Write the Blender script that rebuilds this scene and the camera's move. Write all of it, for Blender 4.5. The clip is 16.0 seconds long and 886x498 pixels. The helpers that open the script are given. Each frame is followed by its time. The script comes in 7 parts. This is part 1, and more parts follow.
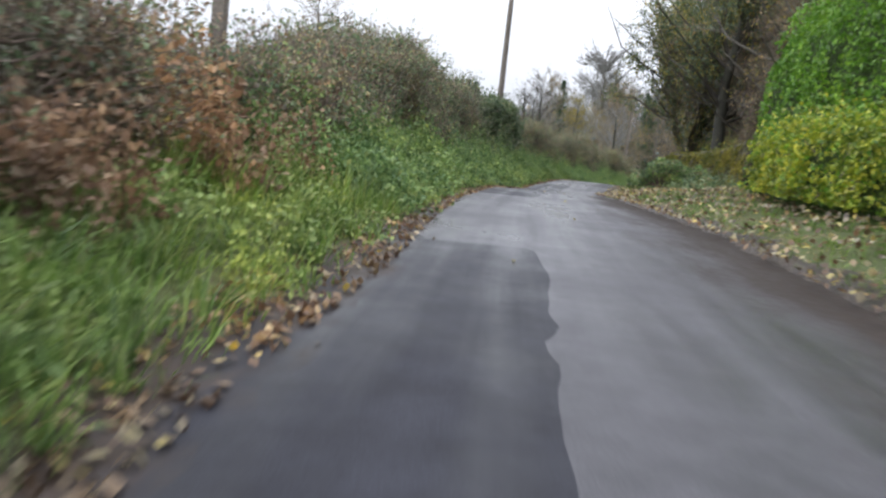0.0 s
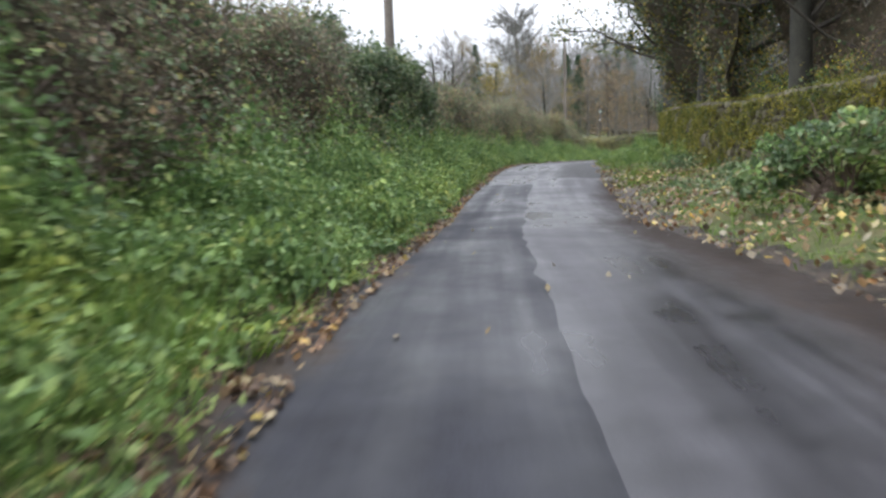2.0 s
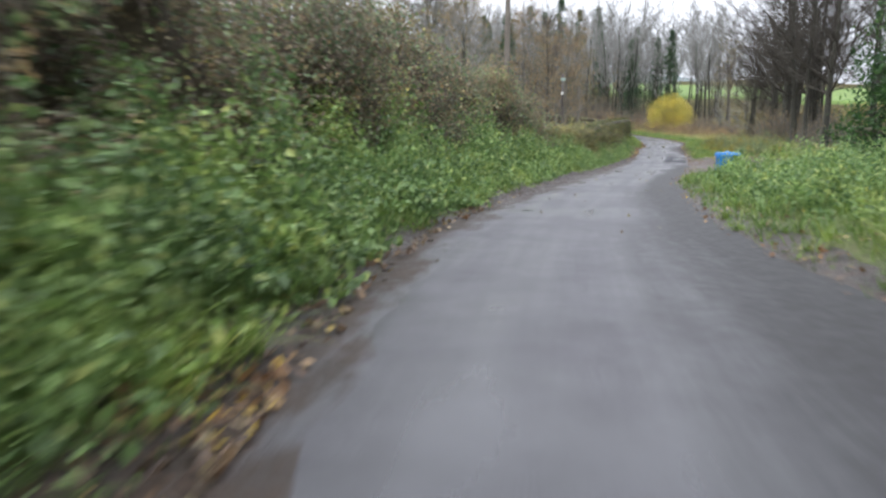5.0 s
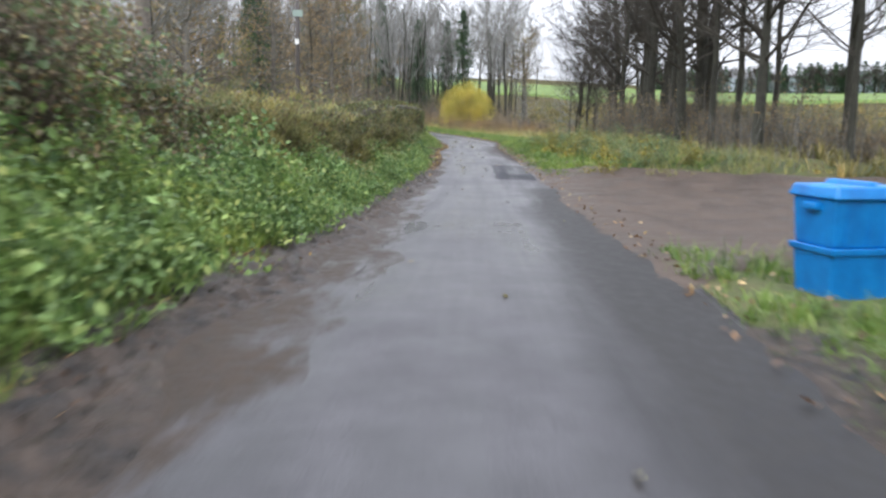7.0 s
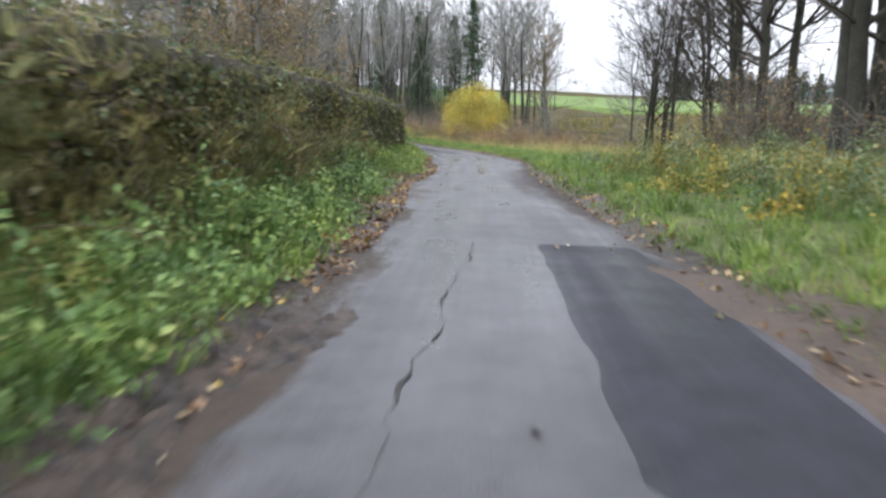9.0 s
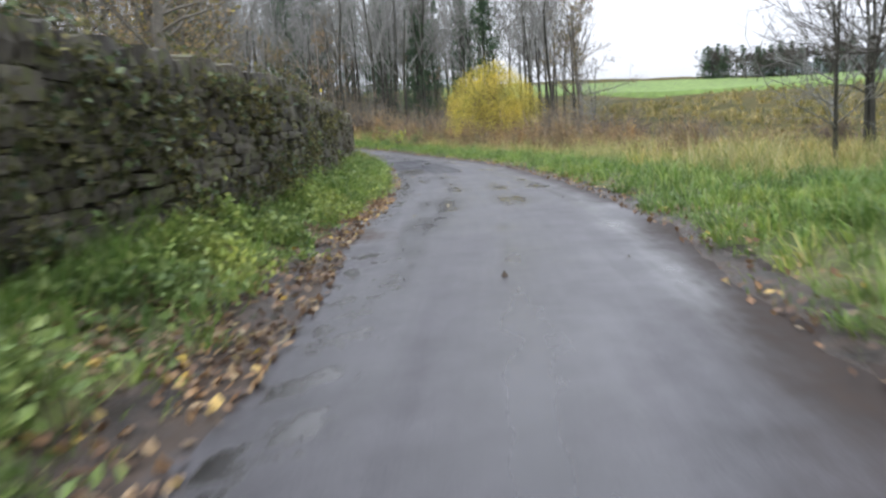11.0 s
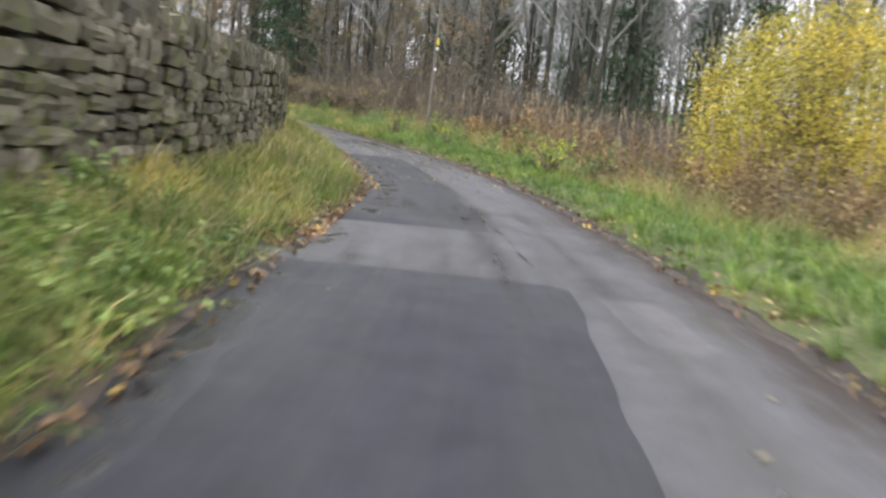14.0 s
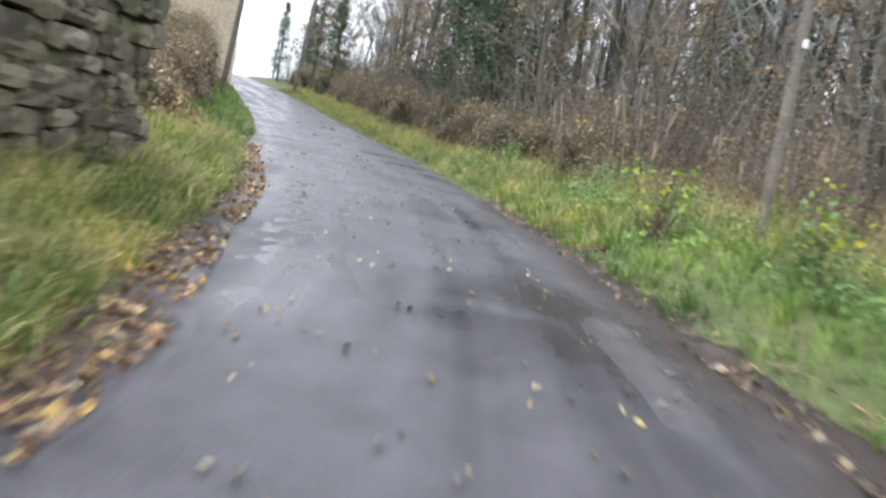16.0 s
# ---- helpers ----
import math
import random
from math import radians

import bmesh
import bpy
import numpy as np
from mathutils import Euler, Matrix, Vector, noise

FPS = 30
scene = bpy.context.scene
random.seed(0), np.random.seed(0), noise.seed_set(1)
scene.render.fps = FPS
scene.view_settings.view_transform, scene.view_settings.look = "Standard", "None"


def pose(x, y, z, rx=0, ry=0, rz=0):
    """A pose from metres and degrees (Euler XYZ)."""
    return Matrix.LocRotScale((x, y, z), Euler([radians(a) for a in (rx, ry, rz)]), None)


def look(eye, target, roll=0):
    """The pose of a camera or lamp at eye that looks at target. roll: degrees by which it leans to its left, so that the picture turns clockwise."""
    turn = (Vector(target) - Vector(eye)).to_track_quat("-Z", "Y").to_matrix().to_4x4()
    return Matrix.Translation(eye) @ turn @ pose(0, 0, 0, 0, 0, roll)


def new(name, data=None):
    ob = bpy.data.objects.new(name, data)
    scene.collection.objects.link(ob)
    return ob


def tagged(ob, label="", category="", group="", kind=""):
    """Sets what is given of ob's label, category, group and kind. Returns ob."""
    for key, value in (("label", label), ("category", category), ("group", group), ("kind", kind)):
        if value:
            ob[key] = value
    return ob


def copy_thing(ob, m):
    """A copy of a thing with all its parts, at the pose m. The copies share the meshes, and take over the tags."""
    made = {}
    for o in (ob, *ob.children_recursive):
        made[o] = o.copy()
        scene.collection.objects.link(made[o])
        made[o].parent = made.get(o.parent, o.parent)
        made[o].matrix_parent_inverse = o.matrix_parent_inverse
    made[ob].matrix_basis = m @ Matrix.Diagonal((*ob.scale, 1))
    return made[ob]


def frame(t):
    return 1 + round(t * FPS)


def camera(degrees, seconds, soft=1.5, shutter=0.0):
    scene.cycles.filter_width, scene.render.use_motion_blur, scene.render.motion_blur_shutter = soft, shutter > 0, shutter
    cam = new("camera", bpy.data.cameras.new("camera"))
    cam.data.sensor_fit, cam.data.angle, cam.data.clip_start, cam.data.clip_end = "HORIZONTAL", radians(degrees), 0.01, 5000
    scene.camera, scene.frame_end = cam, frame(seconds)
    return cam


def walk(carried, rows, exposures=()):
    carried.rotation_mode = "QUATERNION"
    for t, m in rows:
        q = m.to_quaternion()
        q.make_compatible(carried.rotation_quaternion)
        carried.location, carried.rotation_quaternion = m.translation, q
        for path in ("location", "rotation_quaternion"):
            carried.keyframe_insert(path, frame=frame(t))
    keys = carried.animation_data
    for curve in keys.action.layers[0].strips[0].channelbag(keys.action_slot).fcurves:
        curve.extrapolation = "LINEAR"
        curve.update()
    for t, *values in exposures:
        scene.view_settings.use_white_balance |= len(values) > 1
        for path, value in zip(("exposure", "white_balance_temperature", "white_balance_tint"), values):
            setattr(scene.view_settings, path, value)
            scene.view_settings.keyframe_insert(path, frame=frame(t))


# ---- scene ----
cam = camera(59.5, 16.0, 2.45, 0.28)
PATH = [
    (0, 2.936, 4.500, 1.781, 83.70, -6.31, -1.51),
    (0.5, 3.222, 8.357, 1.928, 84.49, -0.11, -2.24),
    (1, 3.751, 12.271, 2.125, 84.32, -1.76, -5.79),
    (1.5, 4.252, 16.242, 2.239, 84.26, -1.03, -3.80),
    (2, 4.861, 20.001, 2.338, 82.80, 1.66, -7.40),
    (2.5, 5.572, 23.669, 2.387, 82.48, 1.50, -10.84),
    (3, 6.456, 27.539, 2.301, 82.10, -3.52, -10.06),
    (3.2, 6.693, 29.277, 2.274, 82.24, -1.88, -8.99),
    (5.3, 13.255, 52.599, 2.710, 81.19, 1.36, -16.04),
    (5.5, 14.072, 54.602, 2.685, 81.30, 4.00, -19.35),
    (6, 16.225, 59.304, 2.627, 80.92, 3.56, -24.80),
    (6.5, 18.541, 63.587, 2.533, 80.39, 2.05, -27.49),
    (7, 21.033, 67.599, 2.463, 81.39, -0.74, -29.23),
    (7.5, 23.455, 71.866, 2.422, 80.99, -3.32, -26.22),
    (8, 25.853, 75.974, 2.404, 82.16, -0.40, -27.56),
    (8.2, 26.634, 77.082, 2.343, 82.57, -0.81, -28.26),
    (10.3, 36.703, 93.207, 2.601, 82.08, -0.70, -28.54),
    (10.5, 37.567, 94.635, 2.639, 82.73, -0.24, -27.07),
    (11, 39.581, 98.136, 2.729, 82.55, 3.65, -26.84),
    (11.5, 41.568, 101.537, 2.881, 82.47, 2.39, -29.45),
    (12, 43.768, 105.308, 2.905, 82.13, -2.00, -26.81),
    (12.5, 45.916, 109.592, 2.917, 82.60, -1.02, -24.93),
    (13, 48.071, 114.205, 3.004, 82.26, -3.20, -22.25),
    (13.5, 49.989, 118.988, 3.057, 82.56, -6.19, -19.70),
    (14, 51.845, 123.846, 3.174, 83.14, -6.63, -12.90),
    (14.5, 53.166, 129.106, 3.327, 83.65, -6.78, -9.78),
    (15, 54.328, 133.934, 3.504, 84.26, -7.07, -3.60),
    (15.5, 54.878, 138.934, 3.808, 84.11, -9.30, 0.57),
    (16, 54.773, 143.942, 4.097, 84.61, -10.14, 4.76),
]
PLAN = [
    (-0.02, -35.39, 0.28),
    (1.46, -15.45, 0.48),
    (2.94, 4.50, 0.68),
    (4.02, 14.44, 1.09),
    (5.55, 24.31, 1.28),
    (7.55, 34.10, 1.19),
    (10.10, 43.80, 1.47),
    (13.50, 53.22, 1.60),
    (17.78, 62.25, 1.46),
    (22.88, 70.86, 1.33),
    (28.17, 79.33, 1.17),
    (33.46, 87.82, 1.32),
    (38.59, 96.41, 1.58),
    (43.63, 105.05, 1.80),
    (48.00, 114.04, 1.90),
    (51.68, 123.34, 2.06),
    (54.15, 133.03, 2.36),
    (54.80, 142.98, 2.94),
    (53.91, 152.96, 3.49),
    (51.10, 162.90, 4.19),
    (47.40, 172.83, 4.99),
    (43.30, 182.55, 6.04),
    (37.00, 197.00, 7.67),
    (27.60, 216.60, 9.87),
    (15.00, 241.30, 12.64),
]
walk(cam, [(r[0], pose(*r[1:])) for r in PATH], [(0, 0.50, 6500, 10), (1.5, 0.60, 6500, 10), (3, 0.84, 6500, 10), (5.5, 0.75, 6500, 10), (8, 0.75, 6500, 10), (10.5, 0.71, 6450, 10), (11.5, 0.66, 6500, 10), (12.5, 0.59, 6850, 10), (14, 0.88, 6850, 10), (15, 1.05, 6550, 10), (16, 1.11, 6450, 10)])

# ---- light ----
world = bpy.data.worlds.new("overcast_sky")
scene.world = world
world.use_nodes = True
wn = world.node_tree.nodes
wl = world.node_tree.links
sky = wn.new("ShaderNodeTexSky")
sky.sky_type = "NISHITA"
sky.sun_disc = False
sky.sun_elevation = radians(46)
sky.sun_rotation = radians(244)
sky.air_density = 1.0
sky.dust_density = 6.0
sky.ozone_density = 1.0
pale = wn.new("ShaderNodeHueSaturation")
pale.inputs["Saturation"].default_value = 0.10
even = wn.new("ShaderNodeGamma")
even.inputs["Gamma"].default_value = 0.18
wl.new(sky.outputs["Color"], pale.inputs["Color"])
wl.new(pale.outputs["Color"], even.inputs["Color"])
# an overcast sky is about three times as bright overhead as at the horizon
way = wn.new("ShaderNodeTexCoord")
axes = wn.new("ShaderNodeSeparateXYZ")
wl.new(way.outputs["Generated"], axes.inputs[0])
rise = wn.new("ShaderNodeMapRange")
rise.inputs["From Min"].default_value, rise.inputs["From Max"].default_value = 0.0, 1.0
rise.inputs["To Min"].default_value, rise.inputs["To Max"].default_value = 0.95, 3.1
wl.new(axes.outputs["Z"], rise.inputs["Value"])
over = wn.new("ShaderNodeVectorMath")
over.operation = "SCALE"
cool = wn.new("ShaderNodeVectorMath")
cool.operation = "MULTIPLY"
cool.inputs[1].default_value = (0.955, 1.0, 1.11)
wl.new(even.outputs["Color"], cool.inputs[0])
wl.new(cool.outputs[0], over.inputs[0])
wl.new(rise.outputs[0], over.inputs["Scale"])
wl.new(over.outputs[0], wn["Background"].inputs["Color"])
wn["Background"].inputs["Strength"].default_value = 0.53
sun = new("sun", bpy.data.lights.new("sun", "SUN"))
sun.data.energy = 0.5
sun.data.angle = radians(40)
sun.data.color = (1.0, 0.97, 0.93)
sun.matrix_world = look((0, 0, 0), (0.62, 0.30, -0.72))


# ---- the plan: the lane's centre line, edges and the lie of the land ----
def smooth_line(rows, step=0.5):
    p = np.array(rows, float)
    a = np.r_[0, np.cumsum(np.linalg.norm(np.diff(p[:, :2], axis=0), axis=1))]
    m = np.gradient(p, a, axis=0)
    s = np.arange(0, a[-1], step)
    i = np.clip(np.searchsorted(a, s, side="right") - 1, 0, len(a) - 2)
    h = (a[i + 1] - a[i])[:, None]
    u = (s - a[i])[:, None] / h
    q = (2*u**3 - 3*u**2 + 1)*p[i] + (u**3 - 2*u**2 + u)*h*m[i] + (-2*u**3 + 3*u**2)*p[i + 1] + (u**3 - u**2)*h*m[i + 1]
    return q


LINE = smooth_line(PLAN)
LS = np.r_[0, np.cumsum(np.linalg.norm(np.diff(LINE[:, :2], axis=0), axis=1))] - 40.0
TAN = np.gradient(LINE[:, :2], axis=0)
TAN /= np.linalg.norm(TAN, axis=1)[:, None]

EDGE_S_L = [-40, 0, 3, 6, 14, 17, 20, 25, 28, 32, 38, 43, 54, 59, 66, 70, 75, 81, 83, 88, 95, 100, 102.5, 104, 107, 109.5, 113, 117, 122, 126, 128, 131, 133, 136, 139.5, 143, 146, 149, 153.9, 155.2, 157, 161, 166, 180, 250]
EDGE_L = [-1.15, -1.2, -1.2, -1.02, -1.12, -1.02, -1.03, -0.86, -0.78, -0.84, -0.7, -0.9, -1.47, -1.45, -1.4, -1.65, -1.58, -1.58, -1.5, -1.35, -1.45, -1.7, -1.45, -1.4, -1.52, -1.75, -1.76, -1.62, -1.55, -1.65, -1.5, -1.39, -1.4, -1.6, -1.46, -1.15, -1.27, -1.27, -1.45, -1.65, -1.96, -2.3, -2.7, -2.4, -1.9]
EDGE_S_R = [-40, 0, 7, 12, 18, 19.5, 22.5, 26.7, 28.3, 31, 38, 43, 54, 57, 59.3, 64.4, 67, 69, 72, 76, 80, 84, 88, 92, 95, 100.7, 104, 107, 109, 112, 116, 121, 124, 131, 134.3, 138, 141, 145, 150, 154.5, 157, 160, 163, 166, 180, 250]
EDGE_R = [3.2, 3.2, 3.15, 3.2, 2.72, 2.55, 2.5, 2.28, 2.46, 2.65, 2.9, 2.8, 2.05, 1.98, 2.02, 1.9, 1.7, 1.7, 1.86, 1.95, 1.88, 2.0, 1.9, 1.7, 1.63, 1.45, 1.44, 1.5, 1.72, 1.83, 2.0, 2.1, 2.15, 2.25, 2.12, 2.1, 2.08, 2.1, 2.05, 1.85, 1.7, 1.64, 1.6, 1.65, 2.0, 1.7]


def left(s):
    return np.interp(s, EDGE_S_L, EDGE_L)


def right(s):
    return np.interp(s, EDGE_S_R, EDGE_R)


def land(s, d):
    """Height of the ground over the lane's own height, s along the lane and d to the right of its line."""
    s, d = np.broadcast_arrays(np.asarray(s, float), np.asarray(d, float))
    a, b = left(s) - d, d - right(s)
    walled = np.interp(s, [90, 100, 156, 162], [0, 1, 1, 0])
    bank = np.interp(a, [0, 0.3, 1.0, 2.0, 3.5, 12, 40, 200, 900], [0, 0.06, 0.25, 0.6, 0.85, 0.9, 1.2, 5, 20])
    foot = np.interp(a, [0, 0.3, 1.1, 1.6, 2.6, 12, 40, 200, 900], [0, 0.06, 0.35, 0.45, 0.9, 1.0, 1.3, 5, 20])
    lh = bank*(1 - walled) + foot*walled
    high = np.interp(b, [0, 0.3, 1.0, 3.0, 6, 15, 40, 110, 220, 320, 900], [0, 0.08, 0.3, 0.6, 0.8, 0.8, 0.6, 5, 12.5, 14.5, 20])
    lawn = np.interp(b, [0, 0.3, 1.0, 3.0, 6, 15, 40, 110, 220, 320, 900], [0, 0.08, 0.22, 0.35, 0.45, 0.5, 0.3, 5, 12.5, 14.5, 20])
    track = np.interp(b, [0, 0.5, 1.2, 3.0, 10, 25, 40, 110, 220, 320, 900], [0, -0.02, -0.09, -0.06, 0.1, 0.2, 0.0, 5, 12.5, 14.5, 20])
    ridge = np.interp(b, [0, 0.3, 1.0, 3.0, 6, 12, 25, 50, 110, 220, 320, 900], [0, 0.06, 0.18, 0.4, 0.6, 0.3, -0.9, 0.3, 5, 12.5, 14.5, 20])
    open_ = np.interp(b, [0, 0.3, 1.0, 3.0, 6, 12, 25, 50, 110, 220, 320, 900], [0, 0.05, 0.12, 0.1, 0.0, -0.4, -0.9, 0.3, 5, 12.5, 14.5, 20])
    wood = np.interp(b, [0, 0.3, 1.0, 3.0, 6, 12, 40, 110, 220, 320, 900], [0, 0.08, 0.22, 0.5, 0.6, 0.6, 0.8, 5, 12.5, 14.5, 20])
    w1 = np.interp(s, [26, 34], [1, 0])
    w3 = np.interp(s, [67.0, 71.0, 84.5, 88.0], [0, 1, 1, 0])
    w4 = np.interp(s, [84.5, 88.0, 103, 114], [0, 1, 1, 0])
    w6 = np.interp(s, [148, 160], [0, 1])
    w5 = np.interp(s, [103, 114, 148, 160], [0, 1, 1, 0])
    w2 = np.clip(1 - w1 - w3 - w4 - w5 - w6, 0, 1)
    rh = high*w1 + lawn*w2 + track*w3 + ridge*w4 + open_*w5 + wood*w6
    crown = 0.03*(1 - np.clip(np.abs((d - (left(s) + right(s))/2)/((right(s) - left(s))/2)), 0, 1)**2)
    return np.where(a > 0, lh, np.where(b > 0, rh, crown))


def at(s, d, h=0.0, ground=True):
    """World places for s along the lane, d to the right of its line, h over the ground (or over the lane)."""
    s, d, h = np.broadcast_arrays(np.asarray(s, float), np.asarray(d, float), np.asarray(h, float))
    x, y, z = (np.interp(s, LS, LINE[:, k]) for k in range(3))
    tx, ty = np.interp(s, LS, TAN[:, 0]), np.interp(s, LS, TAN[:, 1])
    n = np.hypot(tx, ty)
    return np.stack([x + d*ty/n, y - d*tx/n, z + h + (land(s, d) if ground else 0)], -1)


def heading(s):
    return math.degrees(math.atan2(-np.interp(s, LS, TAN[:, 0]), np.interp(s, LS, TAN[:, 1])))


def spot(s, d, h=0.0, turn=0.0, ground=True):
    p = at(s, d, h, ground)
    return pose(float(p[0]), float(p[1]), float(p[2]), 0, 0, heading(s) + turn)


# ---- meshes ----
def mesh_of(name, verts, faces, material, smooth=False):
    """A mesh from arrays: verts (n, 3), faces a list of arrays (m, k)."""
    me = bpy.data.meshes.new(name)
    verts = np.ascontiguousarray(verts, np.float32)
    faces = [np.asarray(f, np.int32) for f in (faces if isinstance(faces, list) else [faces]) if len(f)]
    loops = np.concatenate([f.ravel() for f in faces])
    totals = np.concatenate([np.full(len(f), f.shape[1], np.int32) for f in faces])
    me.vertices.add(len(verts))
    me.vertices.foreach_set("co", verts.ravel())
    me.loops.add(len(loops))
    me.loops.foreach_set("vertex_index", loops)
    me.polygons.add(len(totals))
    me.polygons.foreach_set("loop_start", np.r_[0, np.cumsum(totals)[:-1]].astype(np.int32))
    me.update(calc_edges=True)
    me.validate()
    me.polygons.foreach_set("use_smooth", np.full(len(me.polygons), bool(smooth)))
    if material:
        me.materials.append(material)
    return me


def thing(name, m, label, category, group="", kind=""):
    ob = new(name)
    ob.matrix_world = m
    return tagged(ob, label, category, group, kind)


def part(name, me, parent, label="", m=None):
    """One mesh object under a thing or a part; me is a bmesh or a mesh; m its pose in the parent."""
    if isinstance(me, tuple):
        bm, material = me
        me = bpy.data.meshes.new(name)
        bm.to_mesh(me)
        bm.free()
        me.materials.append(material)
    ob = new(name, me)
    ob.parent = parent
    if m is not None:
        ob.matrix_local = m
    return tagged(ob, label, kind="stuff" if name in ("foliage", "stem_tangle", "bough_tangle", "crown") else "")


def stuff(name, me, label, category, kind="stuff"):
    return tagged(new(name, me), label, category, "", kind)


def rounded(size, bevel, m=None, segments=2):
    bm = bmesh.new()
    bmesh.ops.create_cube(bm, size=1.0)
    bmesh.ops.scale(bm, vec=size, verts=bm.verts)
    if bevel:
        bmesh.ops.bevel(bm, geom=bm.edges[:], offset=bevel, segments=segments, profile=0.6, affect="EDGES")
    if m is not None:
        bmesh.ops.transform(bm, matrix=m, verts=bm.verts)
    return bm


def tubes(lines, radii, sides):
    """Tubes along polylines: lines (k, n, 3), radii (k, n)."""
    k, n, _ = lines.shape
    t = np.gradient(lines, axis=1)
    t /= np.linalg.norm(t, axis=2, keepdims=True) + 1e-9
    ref = np.where(np.abs(t[..., 2:3]) < 0.9, np.array([0, 0, 1.0]), np.array([1.0, 0, 0]))
    u = np.cross(t, ref)
    u /= np.linalg.norm(u, axis=2, keepdims=True) + 1e-9
    v = np.cross(t, u)
    ang = np.arange(sides)*2*np.pi/sides
    ring = lines[:, :, None] + radii[:, :, None, None]*(u[:, :, None]*np.cos(ang)[:, None] + v[:, :, None]*np.sin(ang)[:, None])
    verts = ring.reshape(-1, 3)
    base = (np.arange(k)[:, None, None]*n + np.arange(n - 1)[None, :, None])*sides
    j = np.arange(sides)
    j2 = (j + 1) % sides
    f = np.stack([base + j, base + j2, base + sides + j2, base + sides + j], -1)
    return verts, f.reshape(-1, 4)


def spikes(start, way, length, radius):
    """Thin three-sided twigs that taper to a point."""
    n = len(start)
    way = way/(np.linalg.norm(way, axis=1)[:, None] + 1e-9)
    ref = np.where(np.abs(way[:, 2:3]) < 0.9, np.array([0, 0, 1.0]), np.array([1.0, 0, 0]))
    a = np.cross(way, ref)
    a /= np.linalg.norm(a, axis=1)[:, None]
    b = np.cross(way, a)
    r = np.broadcast_to(radius, n)[:, None]
    v = np.stack([start + a*r, start - a*r*0.5 + b*r*0.87, start - a*r*0.5 - b*r*0.87, start + way*np.broadcast_to(length, n)[:, None]], 1)
    o = np.arange(n)[:, None, None]*4
    return v.reshape(-1, 3), (o + np.array([[0, 1, 3], [1, 2, 3], [2, 0, 3]])).reshape(-1, 3)


def leaves(centers, size, rng, aspect=0.6, droop=0.0, face=None, fold=0.35):
    """Folded leaf blades of four corners at the centres."""
    n = len(centers)
    size = np.broadcast_to(size, n)*rng.uniform(0.6, 1.4, n)
    ax = rng.normal(size=(n, 3))
    ax[:, 2] -= droop
    ax /= np.linalg.norm(ax, axis=1)[:, None]
    nm = rng.normal(size=(n, 3)) if face is None else rng.normal(size=(n, 3))*0.7 + face
    sd = np.cross(ax, nm)
    sd /= np.linalg.norm(sd, axis=1)[:, None] + 1e-9
    up = np.cross(sd, ax)
    w = size[:, None]*aspect*0.5
    a = centers - ax*size[:, None]*0.5
    c = centers + ax*size[:, None]*0.5
    b = centers + sd*w + up*w*fold
    d = centers - sd*w + up*w*fold
    v = np.stack([a, b, c, d], 1).reshape(-1, 3)
    return v, np.arange(4*n).reshape(n, 4)


def blades(base, height, width, rng, lean=0.5, wind=(0, 0)):
    n = len(base)
    height = np.broadcast_to(height, n)*rng.uniform(0.55, 1.35, n)
    ang = rng.uniform(0, 2*np.pi, n)
    dirn = np.stack([np.cos(ang), np.sin(ang), 0*ang], 1)
    side = np.stack([-np.sin(ang), np.cos(ang), 0*ang], 1)
    ln = (rng.uniform(0.1, 1.0, n)*lean*height)[:, None]
    bend = dirn*ln + np.array([wind[0], wind[1], 0])*height[:, None]
    up = np.array([0, 0, 1.0])*height[:, None]
    w = np.broadcast_to(width, n)[:, None]*0.5
    v = np.stack([base - side*w, base + side*w, base + up*0.6 + bend*0.35 - side*w*0.8, base + up*0.6 + bend*0.35 + side*w*0.8, base + up*0.95 + bend], 1)
    o = np.arange(n)[:, None]*5
    return v.reshape(-1, 3), [o + np.array([0, 1, 3, 2]), o + np.array([2, 3, 4])]


def tufts(base, height, width, rng, lean, per=22, spread=0.09):
    """Grass in tufts: blades that fan out from each tuft's foot."""
    n = len(base)//per
    foot = np.repeat(base[:n], per, axis=0)
    k = len(foot)
    hh = np.repeat(np.broadcast_to(height, len(base))[:n]*rng.uniform(0.5, 1.4, n), per)*rng.uniform(0.5, 1.1, k)
    ang = rng.uniform(0, 2*np.pi, k)
    out = np.stack([np.cos(ang), np.sin(ang), 0*ang], 1)
    side = np.stack([-np.sin(ang), np.cos(ang), 0*ang], 1)
    comb = np.repeat(rng.normal(0, 0.35, (n, 3)), per, axis=0)*np.array([1, 1, 0])
    start = foot + out*(spread*rng.uniform(0, 1, k))[:, None]
    bend = (out*rng.uniform(0.1, 1.0, k)[:, None] + comb)*(lean*hh)[:, None]
    up = np.array([0, 0, 1.0])*hh[:, None]
    w = np.broadcast_to(width, k)[:, None]*0.5*rng.uniform(0.6, 1.5, k)[:, None]
    drop = np.clip(np.linalg.norm(bend, axis=1)/hh - 0.5, 0, 0.6)[:, None]
    v = np.stack([start - side*w, start + side*w, start + up*0.62 + bend*0.42 - side*w*0.9, start + up*0.62 + bend*0.42 + side*w*0.9, start + up*(0.95 - drop*0.5) + bend], 1)
    o = np.arange(k)[:, None]*5
    return v.reshape(-1, 3), [o + np.array([0, 1, 3, 2]), o + np.array([2, 3, 4])]


